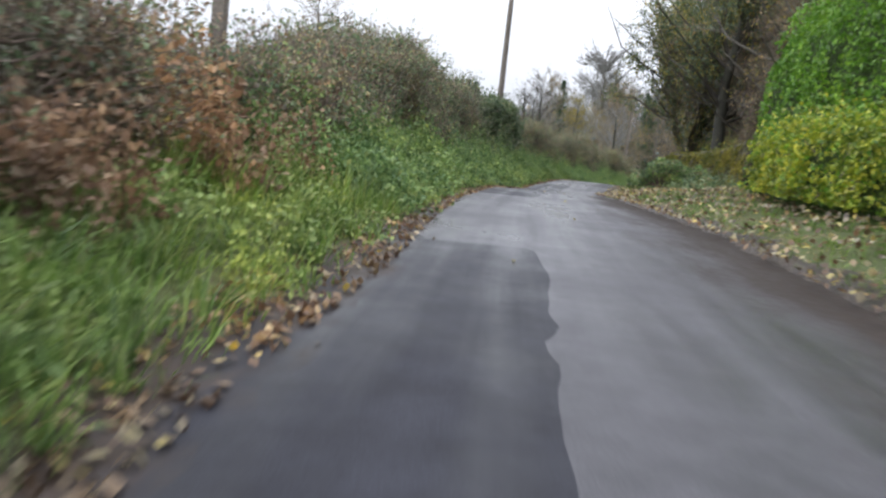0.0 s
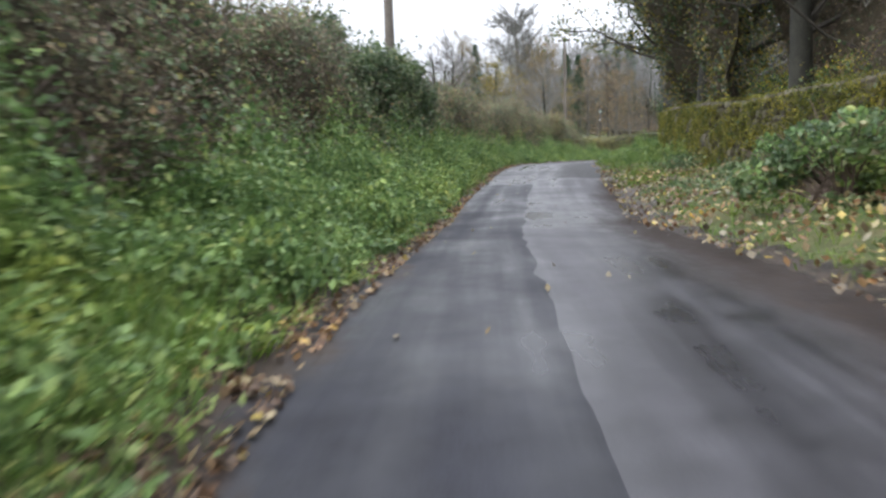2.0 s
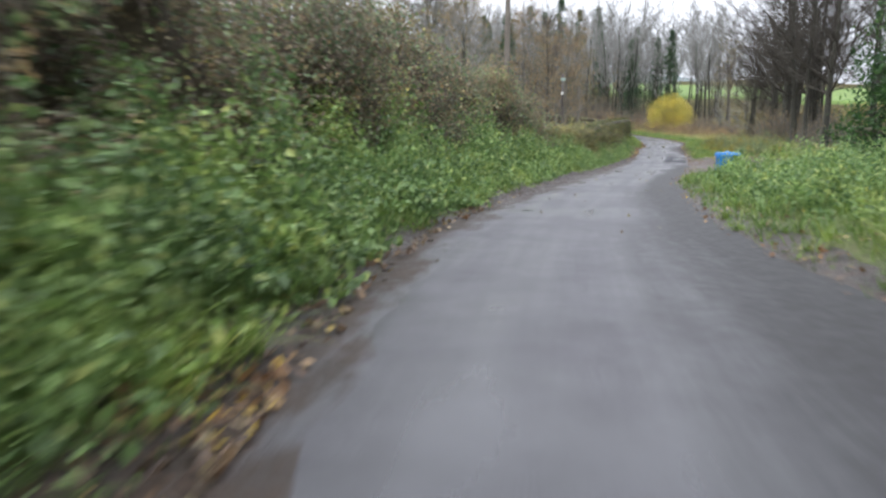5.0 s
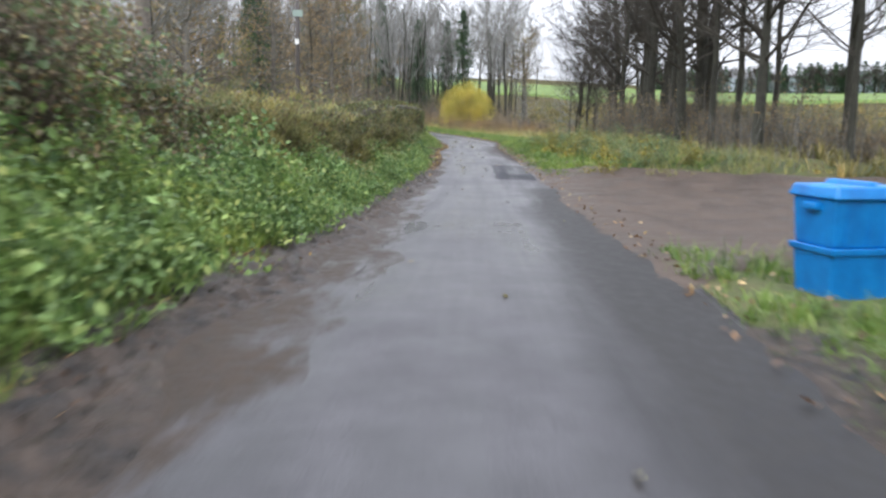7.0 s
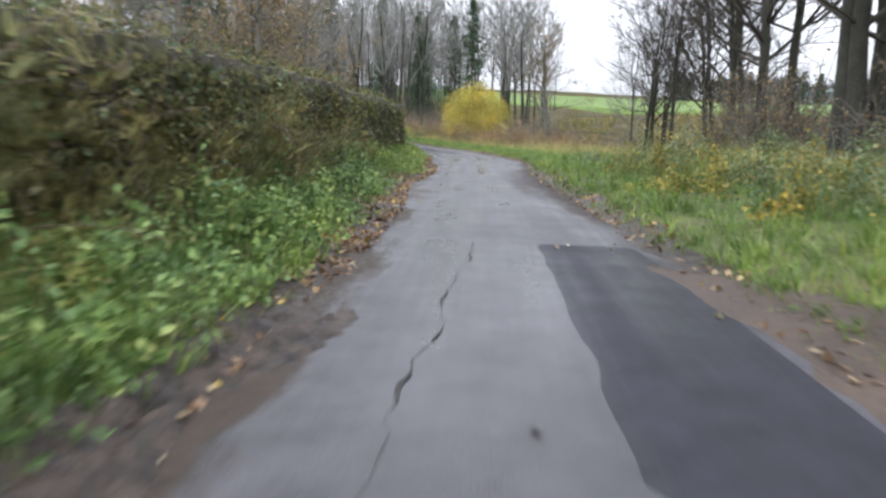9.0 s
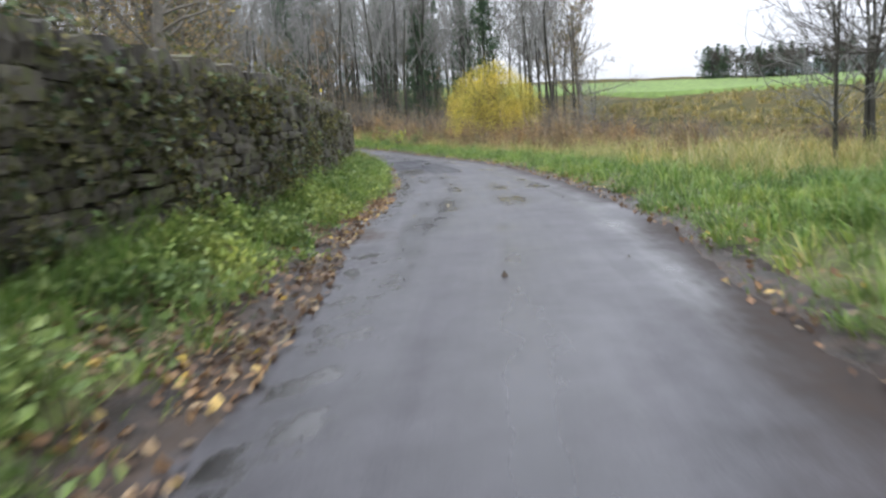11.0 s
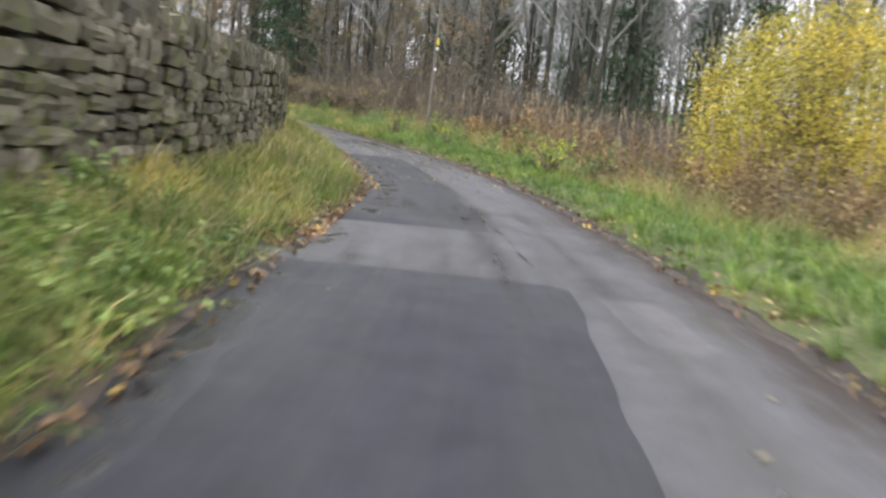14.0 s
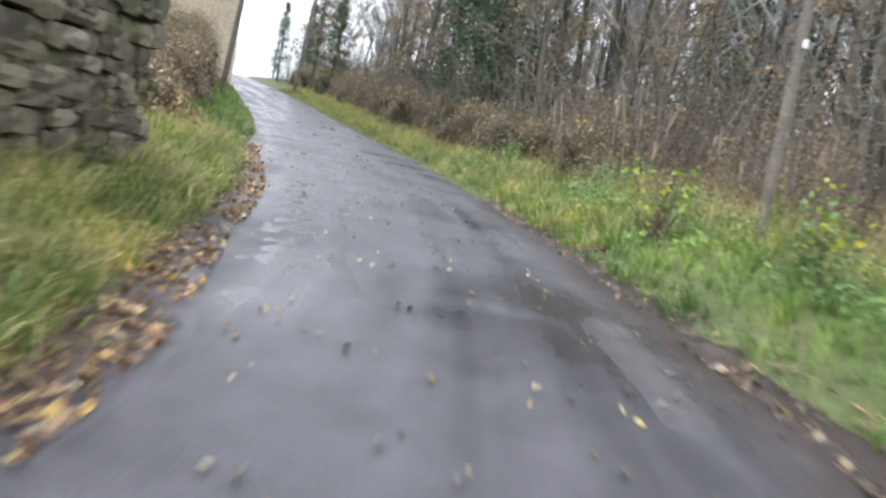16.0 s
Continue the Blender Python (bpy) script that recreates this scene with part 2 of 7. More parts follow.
def merged(sets):
    vs, quads, tris, o = [], [], [], 0
    for v, f in sets:
        for g in f if isinstance(f, list) else [f]:
            (quads if g.shape[1] == 4 else tris).append(g + o)
        vs.append(v)
        o += len(v)
    return np.concatenate(vs), [np.concatenate(x) for x in (quads, tris) if x]


# ---- materials ----
def nodes_of(name):
    m = bpy.data.materials.new(name)
    m.use_nodes = True
    nt = m.node_tree
    return m, nt, nt.nodes["Principled BSDF"]


def ramp(nt, colours, source, interpolation="LINEAR"):
    r = nt.nodes.new("ShaderNodeValToRGB")
    r.color_ramp.interpolation = interpolation
    e = r.color_ramp.elements
    while len(e) < len(colours):
        e.new(0.5)
    for n, (pos, col) in enumerate(colours):
        e[n].position = pos
        e[n].color = (*col, 1)
    nt.links.new(source, r.inputs[0])
    return r.outputs[0]


def noise_of(nt, scale, detail=4.0, rough=0.55, kind="ShaderNodeTexNoise", coords="Object"):
    tc = nt.nodes.new("ShaderNodeNewGeometry") if coords == "World" else nt.nodes.new("ShaderNodeTexCoord")
    t = nt.nodes.new(kind)
    t.inputs["Scale"].default_value = scale
    if kind == "ShaderNodeTexNoise":
        t.inputs["Detail"].default_value = detail
        t.inputs["Roughness"].default_value = rough
    nt.links.new(tc.outputs["Position" if coords == "World" else coords], t.inputs["Vector"])
    return t


def mixed(nt, fac, a, b, mode="MIX"):
    x = nt.nodes.new("ShaderNodeMix")
    x.data_type = "RGBA"
    x.blend_type = mode
    for sock, val in ((x.inputs[0], fac), (x.inputs[6], a), (x.inputs[7], b)):
        if hasattr(val, "links"):
            nt.links.new(val, sock)
        else:
            sock.default_value = val if isinstance(val, float) else (*val, 1)
    return x.outputs[2]


def bumped(nt, bsdf, height, strength, distance):
    b = nt.nodes.new("ShaderNodeBump")
    b.inputs["Strength"].default_value = strength
    b.inputs["Distance"].default_value = distance
    nt.links.new(height, b.inputs["Height"])
    nt.links.new(b.outputs[0], bsdf.inputs["Normal"])


def foliage(name, colours, rough=0.55, sheen=0.35):
    """Leaf paint that differs from leaf to leaf, with a slow drift over the plant."""
    m, nt, b = nodes_of(name)
    g = nt.nodes.new("ShaderNodeNewGeometry")
    c = ramp(nt, colours, g.outputs["Random Per Island"])
    n = noise_of(nt, 0.8, 3, coords="World")
    tone = ramp(nt, [(0.3, (0.66, 0.72, 0.74)), (0.5, (1.0, 1.0, 1.0)), (0.72, (1.42, 1.24, 0.95))], n.outputs["Fac"])
    k = noise_of(nt, 3.1, 2, coords="World")
    clump = ramp(nt, [(0.34, (0.66, 0.68, 0.70)), (0.66, (1.34, 1.32, 1.25))], k.outputs["Fac"])
    c = mixed(nt, 1.0, c, clump, "MULTIPLY")
    nt.links.new(mixed(nt, 1.0, c, tone, "MULTIPLY"), b.inputs["Base Color"])
    b.inputs["Roughness"].default_value = rough
    b.inputs["Specular IOR Level"].default_value = sheen
    tl = nt.nodes.new("ShaderNodeBsdfTranslucent")
    mx = nt.nodes.new("ShaderNodeMixShader")
    mx.inputs[0].default_value = 0.35
    nt.links.new(b.inputs["Base Color"].links[0].from_socket, tl.inputs["Color"])
    nt.links.new(b.outputs[0], mx.inputs[1])
    nt.links.new(tl.outputs[0], mx.inputs[2])
    nt.links.new(mx.outputs[0], nt.nodes["Material Output"].inputs["Surface"])
    return m


def surface(name, colours, scale, rough=(0.6, 0.9), bump=0.3, distance=0.02, fine=None, coords="World", gloss=0.3):
    """Paint of two scales of noise with relief."""
    m, nt, b = nodes_of(name)
    n = noise_of(nt, scale, 6, 0.6, coords=coords)
    f = noise_of(nt, fine or scale*9, 4, 0.6, coords=coords)
    c = ramp(nt, colours, n.outputs["Fac"])
    c = mixed(nt, 1.0, c, ramp(nt, [(0.3, (0.7, 0.7, 0.7)), (0.7, (1.25, 1.25, 1.25))], f.outputs["Fac"]), "MULTIPLY")
    nt.links.new(c, b.inputs["Base Color"])
    nt.links.new(ramp(nt, [(0.3, (rough[0],)*3), (0.7, (rough[1],)*3)], n.outputs["Fac"]), b.inputs["Roughness"])
    b.inputs["Specular IOR Level"].default_value = gloss
    bumped(nt, b, f.outputs["Fac"], bump, distance)
    return m


def plain(name, colour, rough=0.5, metal=0.0):
    m, nt, b = nodes_of(name)
    n = noise_of(nt, 6.0, 5)
    c = ramp(nt, [(0.3, tuple(v*0.8 for v in colour)), (0.7, tuple(min(1, v*1.15) for v in colour))], n.outputs["Fac"])
    nt.links.new(c, b.inputs["Base Color"])
    b.inputs["Roughness"].default_value = rough
    b.inputs["Metallic"].default_value = metal
    return m


def film_mask(nt, scale, cover, soft, stretch, thick):
    """Where water or mud lies in broken patches on the asphalt, thinning out towards its edges."""
    lane = nt.nodes.new("ShaderNodeUVMap")
    lane.uv_map = "lane"
    st = nt.nodes.new("ShaderNodeMapping")
    st.inputs["Scale"].default_value = (stretch, 1.0, 1.0)
    nt.links.new(lane.outputs[0], st.inputs["Vector"])
    n = nt.nodes.new("ShaderNodeTexNoise")
    n.inputs["Scale"].default_value = scale
    n.inputs["Detail"].default_value = 8.0
    n.inputs["Roughness"].default_value = 0.62
    nt.links.new(st.outputs[0], n.inputs["Vector"])
    fd = nt.nodes.new("ShaderNodeUVMap")
    fd.uv_map = "film"
    ax = nt.nodes.new("ShaderNodeSeparateXYZ")
    nt.links.new(fd.outputs[0], ax.inputs[0])
    both = nt.nodes.new("ShaderNodeMath")
    both.operation = "MULTIPLY"
    nt.links.new(ax.outputs["X"], both.inputs[0])
    nt.links.new(ax.outputs["Y"], both.inputs[1])
    add = nt.nodes.new("ShaderNodeMath")
    add.operation = "MULTIPLY_ADD"
    add.inputs[1].default_value = thick
    nt.links.new(both.outputs[0], add.inputs[0])
    nt.links.new(n.outputs["Fac"], add.inputs[2])
    mask = nt.nodes.new("ShaderNodeMapRange")
    mask.interpolation_type = "SMOOTHSTEP"
    edge = 0.5 + thick*(1 - cover)
    mask.inputs["From Min"].default_value, mask.inputs["From Max"].default_value = edge - soft, edge + soft
    nt.links.new(add.outputs[0], mask.inputs["Value"])
    return mask.outputs[0]


def asphalt(name, dark, pale_, wet=0.5, gloss=0.5, film=None):
    m, nt, b = nodes_of(name)
    big = noise_of(nt, 0.45, 5, 0.6, coords="World")
    along = nt.nodes.new("ShaderNodeTexNoise")
    along.inputs["Scale"].default_value = 1.0
    along.inputs["Detail"].default_value = 5.0
    uv = nt.nodes.new("ShaderNodeTexCoord")
    stretch = nt.nodes.new("ShaderNodeMapping")
    stretch.inputs["Scale"].default_value = (0.10, 1.9, 1.0)
    nt.links.new(uv.outputs["UV"], stretch.inputs["Vector"])
    nt.links.new(stretch.outputs["Vector"], along.inputs["Vector"])
    mid = noise_of(nt, 3.2, 6, 0.65, coords="World")
    grit = noise_of(nt, 120.0, 2, 0.5, coords="World")
    c = ramp(nt, [(0.3, dark), (0.7, pale_)], big.outputs["Fac"])
    c = mixed(nt, 1.0, c, ramp(nt, [(0.32, (0.62, 0.61, 0.62)), (0.68, (1.26, 1.25, 1.25))], mid.outputs["Fac"]), "MULTIPLY")
    c = mixed(nt, 1.0, c, ramp(nt, [(0.35, (0.6, 0.6, 0.6)), (0.65, (1.4, 1.38, 1.35))], grit.outputs["Fac"]), "MULTIPLY")
    c = mixed(nt, 1.0, c, ramp(nt, [(0.36, (0.60, 0.59, 0.61)), (0.62, (1.28, 1.26, 1.24))], along.outputs["Fac"]), "MULTIPLY")
    damp = mixed(nt, 0.5, big.outputs["Fac"], along.outputs["Fac"])
    r = ramp(nt, [(0.38, (wet*0.52,)*3), (0.6, (min(1, wet*1.6),)*3)], damp)
    relief = grit.outputs["Fac"]
    if film:
        colours, rough, scale, cover, soft, stretch, rise_, thick = film
        mask = film_mask(nt, scale, cover, soft, stretch, thick)
        lump = noise_of(nt, 9.0, 6, 0.62, coords="World")
        c = mixed(nt, mask, c, ramp(nt, colours, lump.outputs["Fac"]))
        r = mixed(nt, mask, r, ramp(nt, [(0.3, (rough[0],)*3), (0.7, (rough[1],)*3)], lump.outputs["Fac"]))
        deep_ = 0.008 + 0.02*(rise_ > 0.9)
        calm = nt.nodes.new("ShaderNodeMath")
        calm.operation = "MULTIPLY"
        calm.inputs[1].default_value = 0.25*0.004/(0.5*deep_)
        nt.links.new(relief, calm.inputs[0])
        relief = mixed(nt, mask, calm.outputs[0], ramp(nt, [(0.0, (0.5 - rise_/2,)*3), (1.0, (0.5 + rise_/2,)*3)], lump.outputs["Fac"]))
    nt.links.new(c, b.inputs["Base Color"])
    nt.links.new(r, b.inputs["Roughness"])
    b.inputs["Specular IOR Level"].default_value = gloss
    if film and rough[1] >= 0.7:
        nt.links.new(mixed(nt, mask, (gloss,)*3, (0.16 if rough[1] >= 0.8 else 0.3,)*3), b.inputs["Specular IOR Level"])
    bumped(nt, b, relief, 0.25 if not film else 0.5, 0.004 if not film else deep_)
    return m


ASPHALT = asphalt("worn_wet_asphalt", (0.026, 0.026, 0.031), (0.049, 0.048, 0.055), 0.38)
PATCH = asphalt("dark_patch_asphalt", (0.010, 0.011, 0.016), (0.018, 0.019, 0.026), 0.50, 0.32)
WATER = ([(0.3, (0.012, 0.011, 0.011)), (0.7, (0.022, 0.020, 0.019))], (0.14, 0.30), 4.4, -0.06, 0.045, 0.7, 0.0, 0.22)
WET_MUD = ([(0.3, (0.026, 0.019, 0.015)), (0.7, (0.074, 0.054, 0.041))], (0.45, 0.8), 2.4, 0.62, 0.16, 0.5, 0.7, 0.5)
WASH = ([(0.3, (0.020, 0.015, 0.013)), (0.7, (0.046, 0.035, 0.029))], (0.6, 0.9), 1.6, 0.55, 0.33, 0.3, 0.06, 1.0)
SPOTS = ([(0.3, (0.012, 0.010, 0.009)), (0.7, (0.024, 0.020, 0.017))], (0.35, 0.6), 7.5, -0.24, 0.04, 0.9, 0.5, 0.22)


def filmed(name, film, on_patch=False):
    if on_patch:
        return asphalt(name + "_on_patch", (0.010, 0.011, 0.016), (0.018, 0.019, 0.026), 0.50, 0.32, film)
    return asphalt(name, (0.026, 0.026, 0.031), (0.049, 0.048, 0.055), 0.38, 0.5, film)


WATER_FILM, WATER_FILM_P = filmed("standing_rainwater", WATER), filmed("standing_rainwater", WATER, True)
MUD_FILM, MUD_FILM_P = filmed("wet_mud_film", WET_MUD), filmed("wet_mud_film", WET_MUD, True)
MUD_THICK = filmed("churned_mud_film", ([(0.3, (0.020, 0.015, 0.012)), (0.7, (0.060, 0.044, 0.034))], (0.38, 0.8), 2.2, 0.85, 0.10, 0.35, 1.0, 0.5))
WATER_DEEP = filmed("deep_rainwater", ([(0.3, (0.006, 0.005, 0.005)), (0.7, (0.014, 0.011, 0.010))], (0.16, 0.42), 3.4, 0.70, 0.16, 0.6, 0.1, 0.3), True)
MUD_WASH = filmed("thin_mud_wash", WASH)
MUD_SPOTS = filmed("splashes_of_mud", SPOTS)
STRIP = filmed("darker_asphalt_strip", ([(0.3, (0.014, 0.0135, 0.014)), (0.7, (0.028, 0.0265, 0.026))], (0.5, 0.75), 1.1, 0.66, 0.26, 0.12, 0.05, 1.0))
PALE_PATCH = asphalt("pale_patch_asphalt", (0.048, 0.046, 0.048), (0.070, 0.067, 0.069), 0.5)
MUD = surface("wet_mud", [(0.36, (0.011, 0.008, 0.0065)), (0.64, (0.070, 0.050, 0.038))], 6.0, (0.3, 0.6), 1.0, 0.04, fine=30)
DIRT = surface("red_brown_track_dirt", [(0.3, (0.042, 0.030, 0.023)), (0.7, (0.092, 0.067, 0.052))], 1.6, (0.4, 0.8), 0.7, 0.03, fine=22, gloss=0.25)
TURF = surface("rough_turf", [(0.28, (0.035, 0.045, 0.014)), (0.5, (0.07, 0.085, 0.026)), (0.75, (0.12, 0.10, 0.05))], 0.8, (0.7, 0.95), 0.8, 0.06)
EARTH = surface("verge_earth", [(0.3, (0.03, 0.024, 0.015)), (0.7, (0.07, 0.06, 0.03))], 2.0, (0.6, 0.95), 0.8, 0.05)
BARK = surface("grey_green_bark", [(0.3, (0.024, 0.0235, 0.018)), (0.7, (0.062, 0.060, 0.046))], 3.0, (0.7, 0.95), 0.7, 0.03, coords="Object")
# grey twigs made paler, with the mist over the woods put into their colour
TWIG = surface("bare_twigs", [(0.3, (0.15, 0.15, 0.138)), (0.7, (0.26, 0.257, 0.24))], 2.0, (0.7, 0.9), 0.2, 0.01, coords="Object")
MID_TWIG = surface("grey_brown_branches", [(0.3, (0.100, 0.090, 0.075)), (0.7, (0.180, 0.164, 0.138))], 2.0, (0.7, 0.9), 0.2, 0.01, coords="Object")
DARK_TWIG = surface("dark_bare_branches", [(0.3, (0.032, 0.028, 0.022)), (0.7, (0.075, 0.066, 0.053))], 2.0, (0.7, 0.9), 0.2, 0.01, coords="Object")
BROWN_TWIG = surface("bramble_stems", [(0.3, (0.09, 0.062, 0.050)), (0.7, (0.19, 0.145, 0.115))], 3.0, (0.6, 0.9), 0.2, 0.01)
POLE = surface("weathered_pole_wood", [(0.3, (0.10, 0.085, 0.07)), (0.7, (0.20, 0.175, 0.15))], 2.0, (0.7, 0.9), 0.4, 0.01, coords="Object")

GRASS = foliage("verge_grass", [(0.0, (0.065, 0.120, 0.030)), (0.45, (0.130, 0.220, 0.048)), (0.8, (0.205, 0.305, 0.075)), (1.0, (0.310, 0.325, 0.130))], 0.45, 0.42)
DRY_GRASS = foliage("dry_grass", [(0.0, (0.170, 0.215, 0.060)), (0.4, (0.300, 0.300, 0.105)), (0.8, (0.420, 0.360, 0.170)), (1.0, (0.500, 0.420, 0.240))], 0.6)
WEED = foliage("yellow_green_weeds", [(0.0, (0.120, 0.185, 0.055)), (0.5, (0.215, 0.300, 0.088)), (1.0, (0.330, 0.400, 0.135))], 0.5, 0.4)
NETTLE = foliage("nettle_leaves", [(0.0, (0.085, 0.148, 0.050)), (0.5, (0.155, 0.250, 0.082)), (0.85, (0.240, 0.350, 0.122)), (1.0, (0.350, 0.400, 0.140))], 0.5, 0.4)
HEDGE = foliage("hedge_leaves", [(0.0, (0.100, 0.102, 0.066)), (0.35, (0.175, 0.168, 0.112)), (0.6, (0.250, 0.212, 0.152)), (0.85, (0.310, 0.248, 0.185)), (0.97, (0.400, 0.365, 0.230)), (1.0, (0.560, 0.510, 0.170))], 0.5, 0.45)
BRAMBLE = foliage("bramble_leaves", [(0.0, (0.074, 0.125, 0.055)), (0.5, (0.150, 0.218, 0.105)), (0.85, (0.245, 0.305, 0.165)), (1.0, (0.300, 0.215, 0.120))], 0.45, 0.5)
IVY = foliage("ivy_leaves", [(0.0, (0.034, 0.067, 0.029)), (0.6, (0.086, 0.127, 0.057)), (1.0, (0.184, 0.230, 0.115))], 0.35, 0.5)
RUST = foliage("dead_bracken", [(0.0, (0.150, 0.088, 0.055)), (0.6, (0.270, 0.170, 0.110)), (1.0, (0.400, 0.285, 0.190))], 0.7)
GREEN_HEDGE = foliage("clipped_hedge_leaves", [(0.0, (0.063, 0.154, 0.017)), (0.6, (0.126, 0.280, 0.028)), (1.0, (0.224, 0.392, 0.049))], 0.4, 0.5)
YELLOW_HEDGE = foliage("golden_hedge_leaves", [(0.0, (0.100, 0.175, 0.019)), (0.5, (0.250, 0.325, 0.031)), (0.8, (0.425, 0.450, 0.044)), (1.0, (0.600, 0.562, 0.075))], 0.45, 0.5)
GOLD = foliage("yellow_autumn_leaves", [(0.0, (0.340, 0.310, 0.065)), (0.5, (0.540, 0.460, 0.075)), (1.0, (0.680, 0.580, 0.120))], 0.5)
RUSSET = foliage("russet_autumn_leaves", [(0.0, (0.135, 0.098, 0.062)), (0.6, (0.225, 0.168, 0.100)), (1.0, (0.350, 0.255, 0.135))], 0.6)
OLIVE = foliage("fading_olive_leaves", [(0.0, (0.120, 0.112, 0.030)), (0.6, (0.240, 0.210, 0.053)), (1.0, (0.420, 0.330, 0.075))], 0.6)
NEEDLE = foliage("conifer_needles", [(0.0, (0.019, 0.048, 0.026)), (0.6, (0.042, 0.088, 0.042)), (1.0, (0.080, 0.136, 0.064))], 0.5)
YEW = foliage("green_cypress_sprays", [(0.0, (0.014, 0.042, 0.013)), (0.6, (0.034, 0.088, 0.023)), (1.0, (0.070, 0.150, 0.035))], 0.5)
FALLEN = foliage("fallen_leaves", [(0.0, (0.070, 0.040, 0.026)), (0.4, (0.170, 0.098, 0.056)), (0.75, (0.290, 0.190, 0.110)), (0.93, (0.430, 0.340, 0.210)), (1.0, (0.560, 0.390, 0.060))], 0.45, 0.5)
FIELD = surface("pasture_green", [(0.3, (0.095, 0.150, 0.036)), (0.7, (0.130, 0.190, 0.050))], 0.02, (0.8, 0.95), 0.2, 0.05, fine=0.6)


# ---- road and ground ----
def ribbon(name, s0, s1, step, inner, outer, cells, lift, material, wobble=0.0, seed=0, skirt=0.0, fade=0):
    """A strip of the lane between two edges given as functions of s, lifted over the ground."""
    s = np.arange(s0, s1 + step*0.5, step)
    u = np.linspace(0, 1, cells + 1)
    r = np.random.default_rng(seed)
    a, b = inner(s), outer(s)
    if wobble:
        a = a + r.normal(0, wobble, len(s))
        b = b + r.normal(0, wobble, len(s))
    d = a[:, None] + (b - a)[:, None]*u
    p = at(s[:, None], d, lift)
    if skirt:
        p[:, 0, 2] -= skirt
        p[:, -1, 2] -= skirt
        p[0, :, 2] -= skirt
        p[-1, :, 2] -= skirt
    n, k = len(s), cells + 1
    i = (np.arange(n - 1)[:, None]*k + np.arange(cells)).ravel()
    me = mesh_of(name, p.reshape(-1, 3), np.stack([i, i + 1, i + k + 1, i + k], 1), material, True)
    uv = me.uv_layers.new(name="lane")
    li = np.zeros(len(me.loops), np.int32)
    me.loops.foreach_get("vertex_index", li)
    flat = np.stack([np.broadcast_to(s[:, None], d.shape).ravel(), d.ravel()], 1)
    uv.data.foreach_set("uv", flat[li].ravel().astype(np.float32))
    if fade:
        # how thick a film lies: thin at its ends and at one or both of its edges
        across = {1: u, -1: 1 - u, 2: 4*u*(1 - u)}[fade]
        ends = np.clip(np.minimum(s - s0, s1 - s)/0.8, 0, 1)
        flat = np.stack([np.broadcast_to(across, d.shape).ravel(), np.broadcast_to(ends[:, None], d.shape).ravel()], 1)
        me.uv_layers.new(name="film").data.foreach_set("uv", flat[li].ravel().astype(np.float32))
    return me


road = stuff("road", ribbon("road", -38, 236, 0.5, left, right, 14, 0.0, ASPHALT), "narrow worn wet asphalt country lane", "road", "structure")


def verge(name, side):
    s = np.arange(-38, 236.1, 0.5)
    off = np.array([0, 0.12, 0.3, 0.5, 0.75, 1.0, 1.3, 1.7, 2.1, 2.6, 3.2, 4, 5, 6, 7.5, 9, 11, 13, 15])
    edge = left(s) if side < 0 else right(s)
    d = edge[:, None] + side*(off - 0.02)
    p = at(s[:, None], d)
    n3 = np.sin(p[..., 0]*2.1 + 1.3*np.sin(p[..., 1]*1.7))*np.sin(p[..., 1]*2.6)*0.035
    p[..., 2] += n3*np.clip(off*1.5, 0, 1) - np.where(off > 14, 0.8, 0) - np.where(off == 0, 0.03, 0)
    k, n = len(off), len(s)
    i = (np.arange(n - 1)[:, None]*k + np.arange(k - 1)).ravel()
    q = np.stack([i, i + 1, i + k + 1, i + k], 1)
    return mesh_of(name, p.reshape(-1, 3), q if side > 0 else q[:, ::-1], TURF, True)


stuff("ground_left", verge("ground_left", -1), "grassy bank along the lane", "verge", "structure")
stuff("ground_right", verge("ground_right", 1), "grassy verge along the lane", "verge", "structure")


def lie(x, y):
    """Ground height anywhere, from the nearest stretch of the lane."""
    x, y = np.atleast_1d(np.asarray(x, float)), np.atleast_1d(np.asarray(y, float))
    out, sel = np.zeros(x.shape), slice(None, None, 4)
    lx, ly = LINE[sel, 0], LINE[sel, 1]
    for c in range(0, len(x), 4000):
        dx, dy = x[c:c + 4000, None] - lx, y[c:c + 4000, None] - ly
        i = (dx*dx + dy*dy).argmin(1)*4
        rx, ry = x[c:c + 4000] - LINE[i, 0], y[c:c + 4000] - LINE[i, 1]
        d = rx*TAN[i, 1] - ry*TAN[i, 0]
        far = np.sign(d + 1e-9)*np.hypot(rx, ry)
        out[c:c + 4000] = np.interp(LS[i], LS, LINE[:, 2]) + land(LS[i], far)
    return out


def far_ground():
    g = np.r_[-1500, -1000, -700, -500, -380, -300, -240, np.arange(-200, 301, 5), 340, 400, 500, 650, 850, 1100, 1500]
    X, Y = np.meshgrid(g + 30, g + 80, indexing="ij")
    z = lie(X.ravel(), Y.ravel()).reshape(X.shape)
    lx, ly = LINE[::4, 0], LINE[::4, 1]
    near = np.min(np.hypot(X[..., None] - lx, Y[..., None] - ly), -1)
    z -= np.clip((15.5 - near)*0.35, 0, 2.5)
    z += np.sin(X*0.11 + np.sin(Y*0.07)*2)*np.sin(Y*0.09)*np.clip(near - 15, 0, 60)*0.008
    n = len(g)
    i = (np.arange(n - 1)[:, None]*n + np.arange(n - 1)).ravel()
    return mesh_of("ground", np.stack([X, Y, z], -1).reshape(-1, 3), np.stack([i, i + n, i + n + 1, i + 1], 1), MOOR, True)


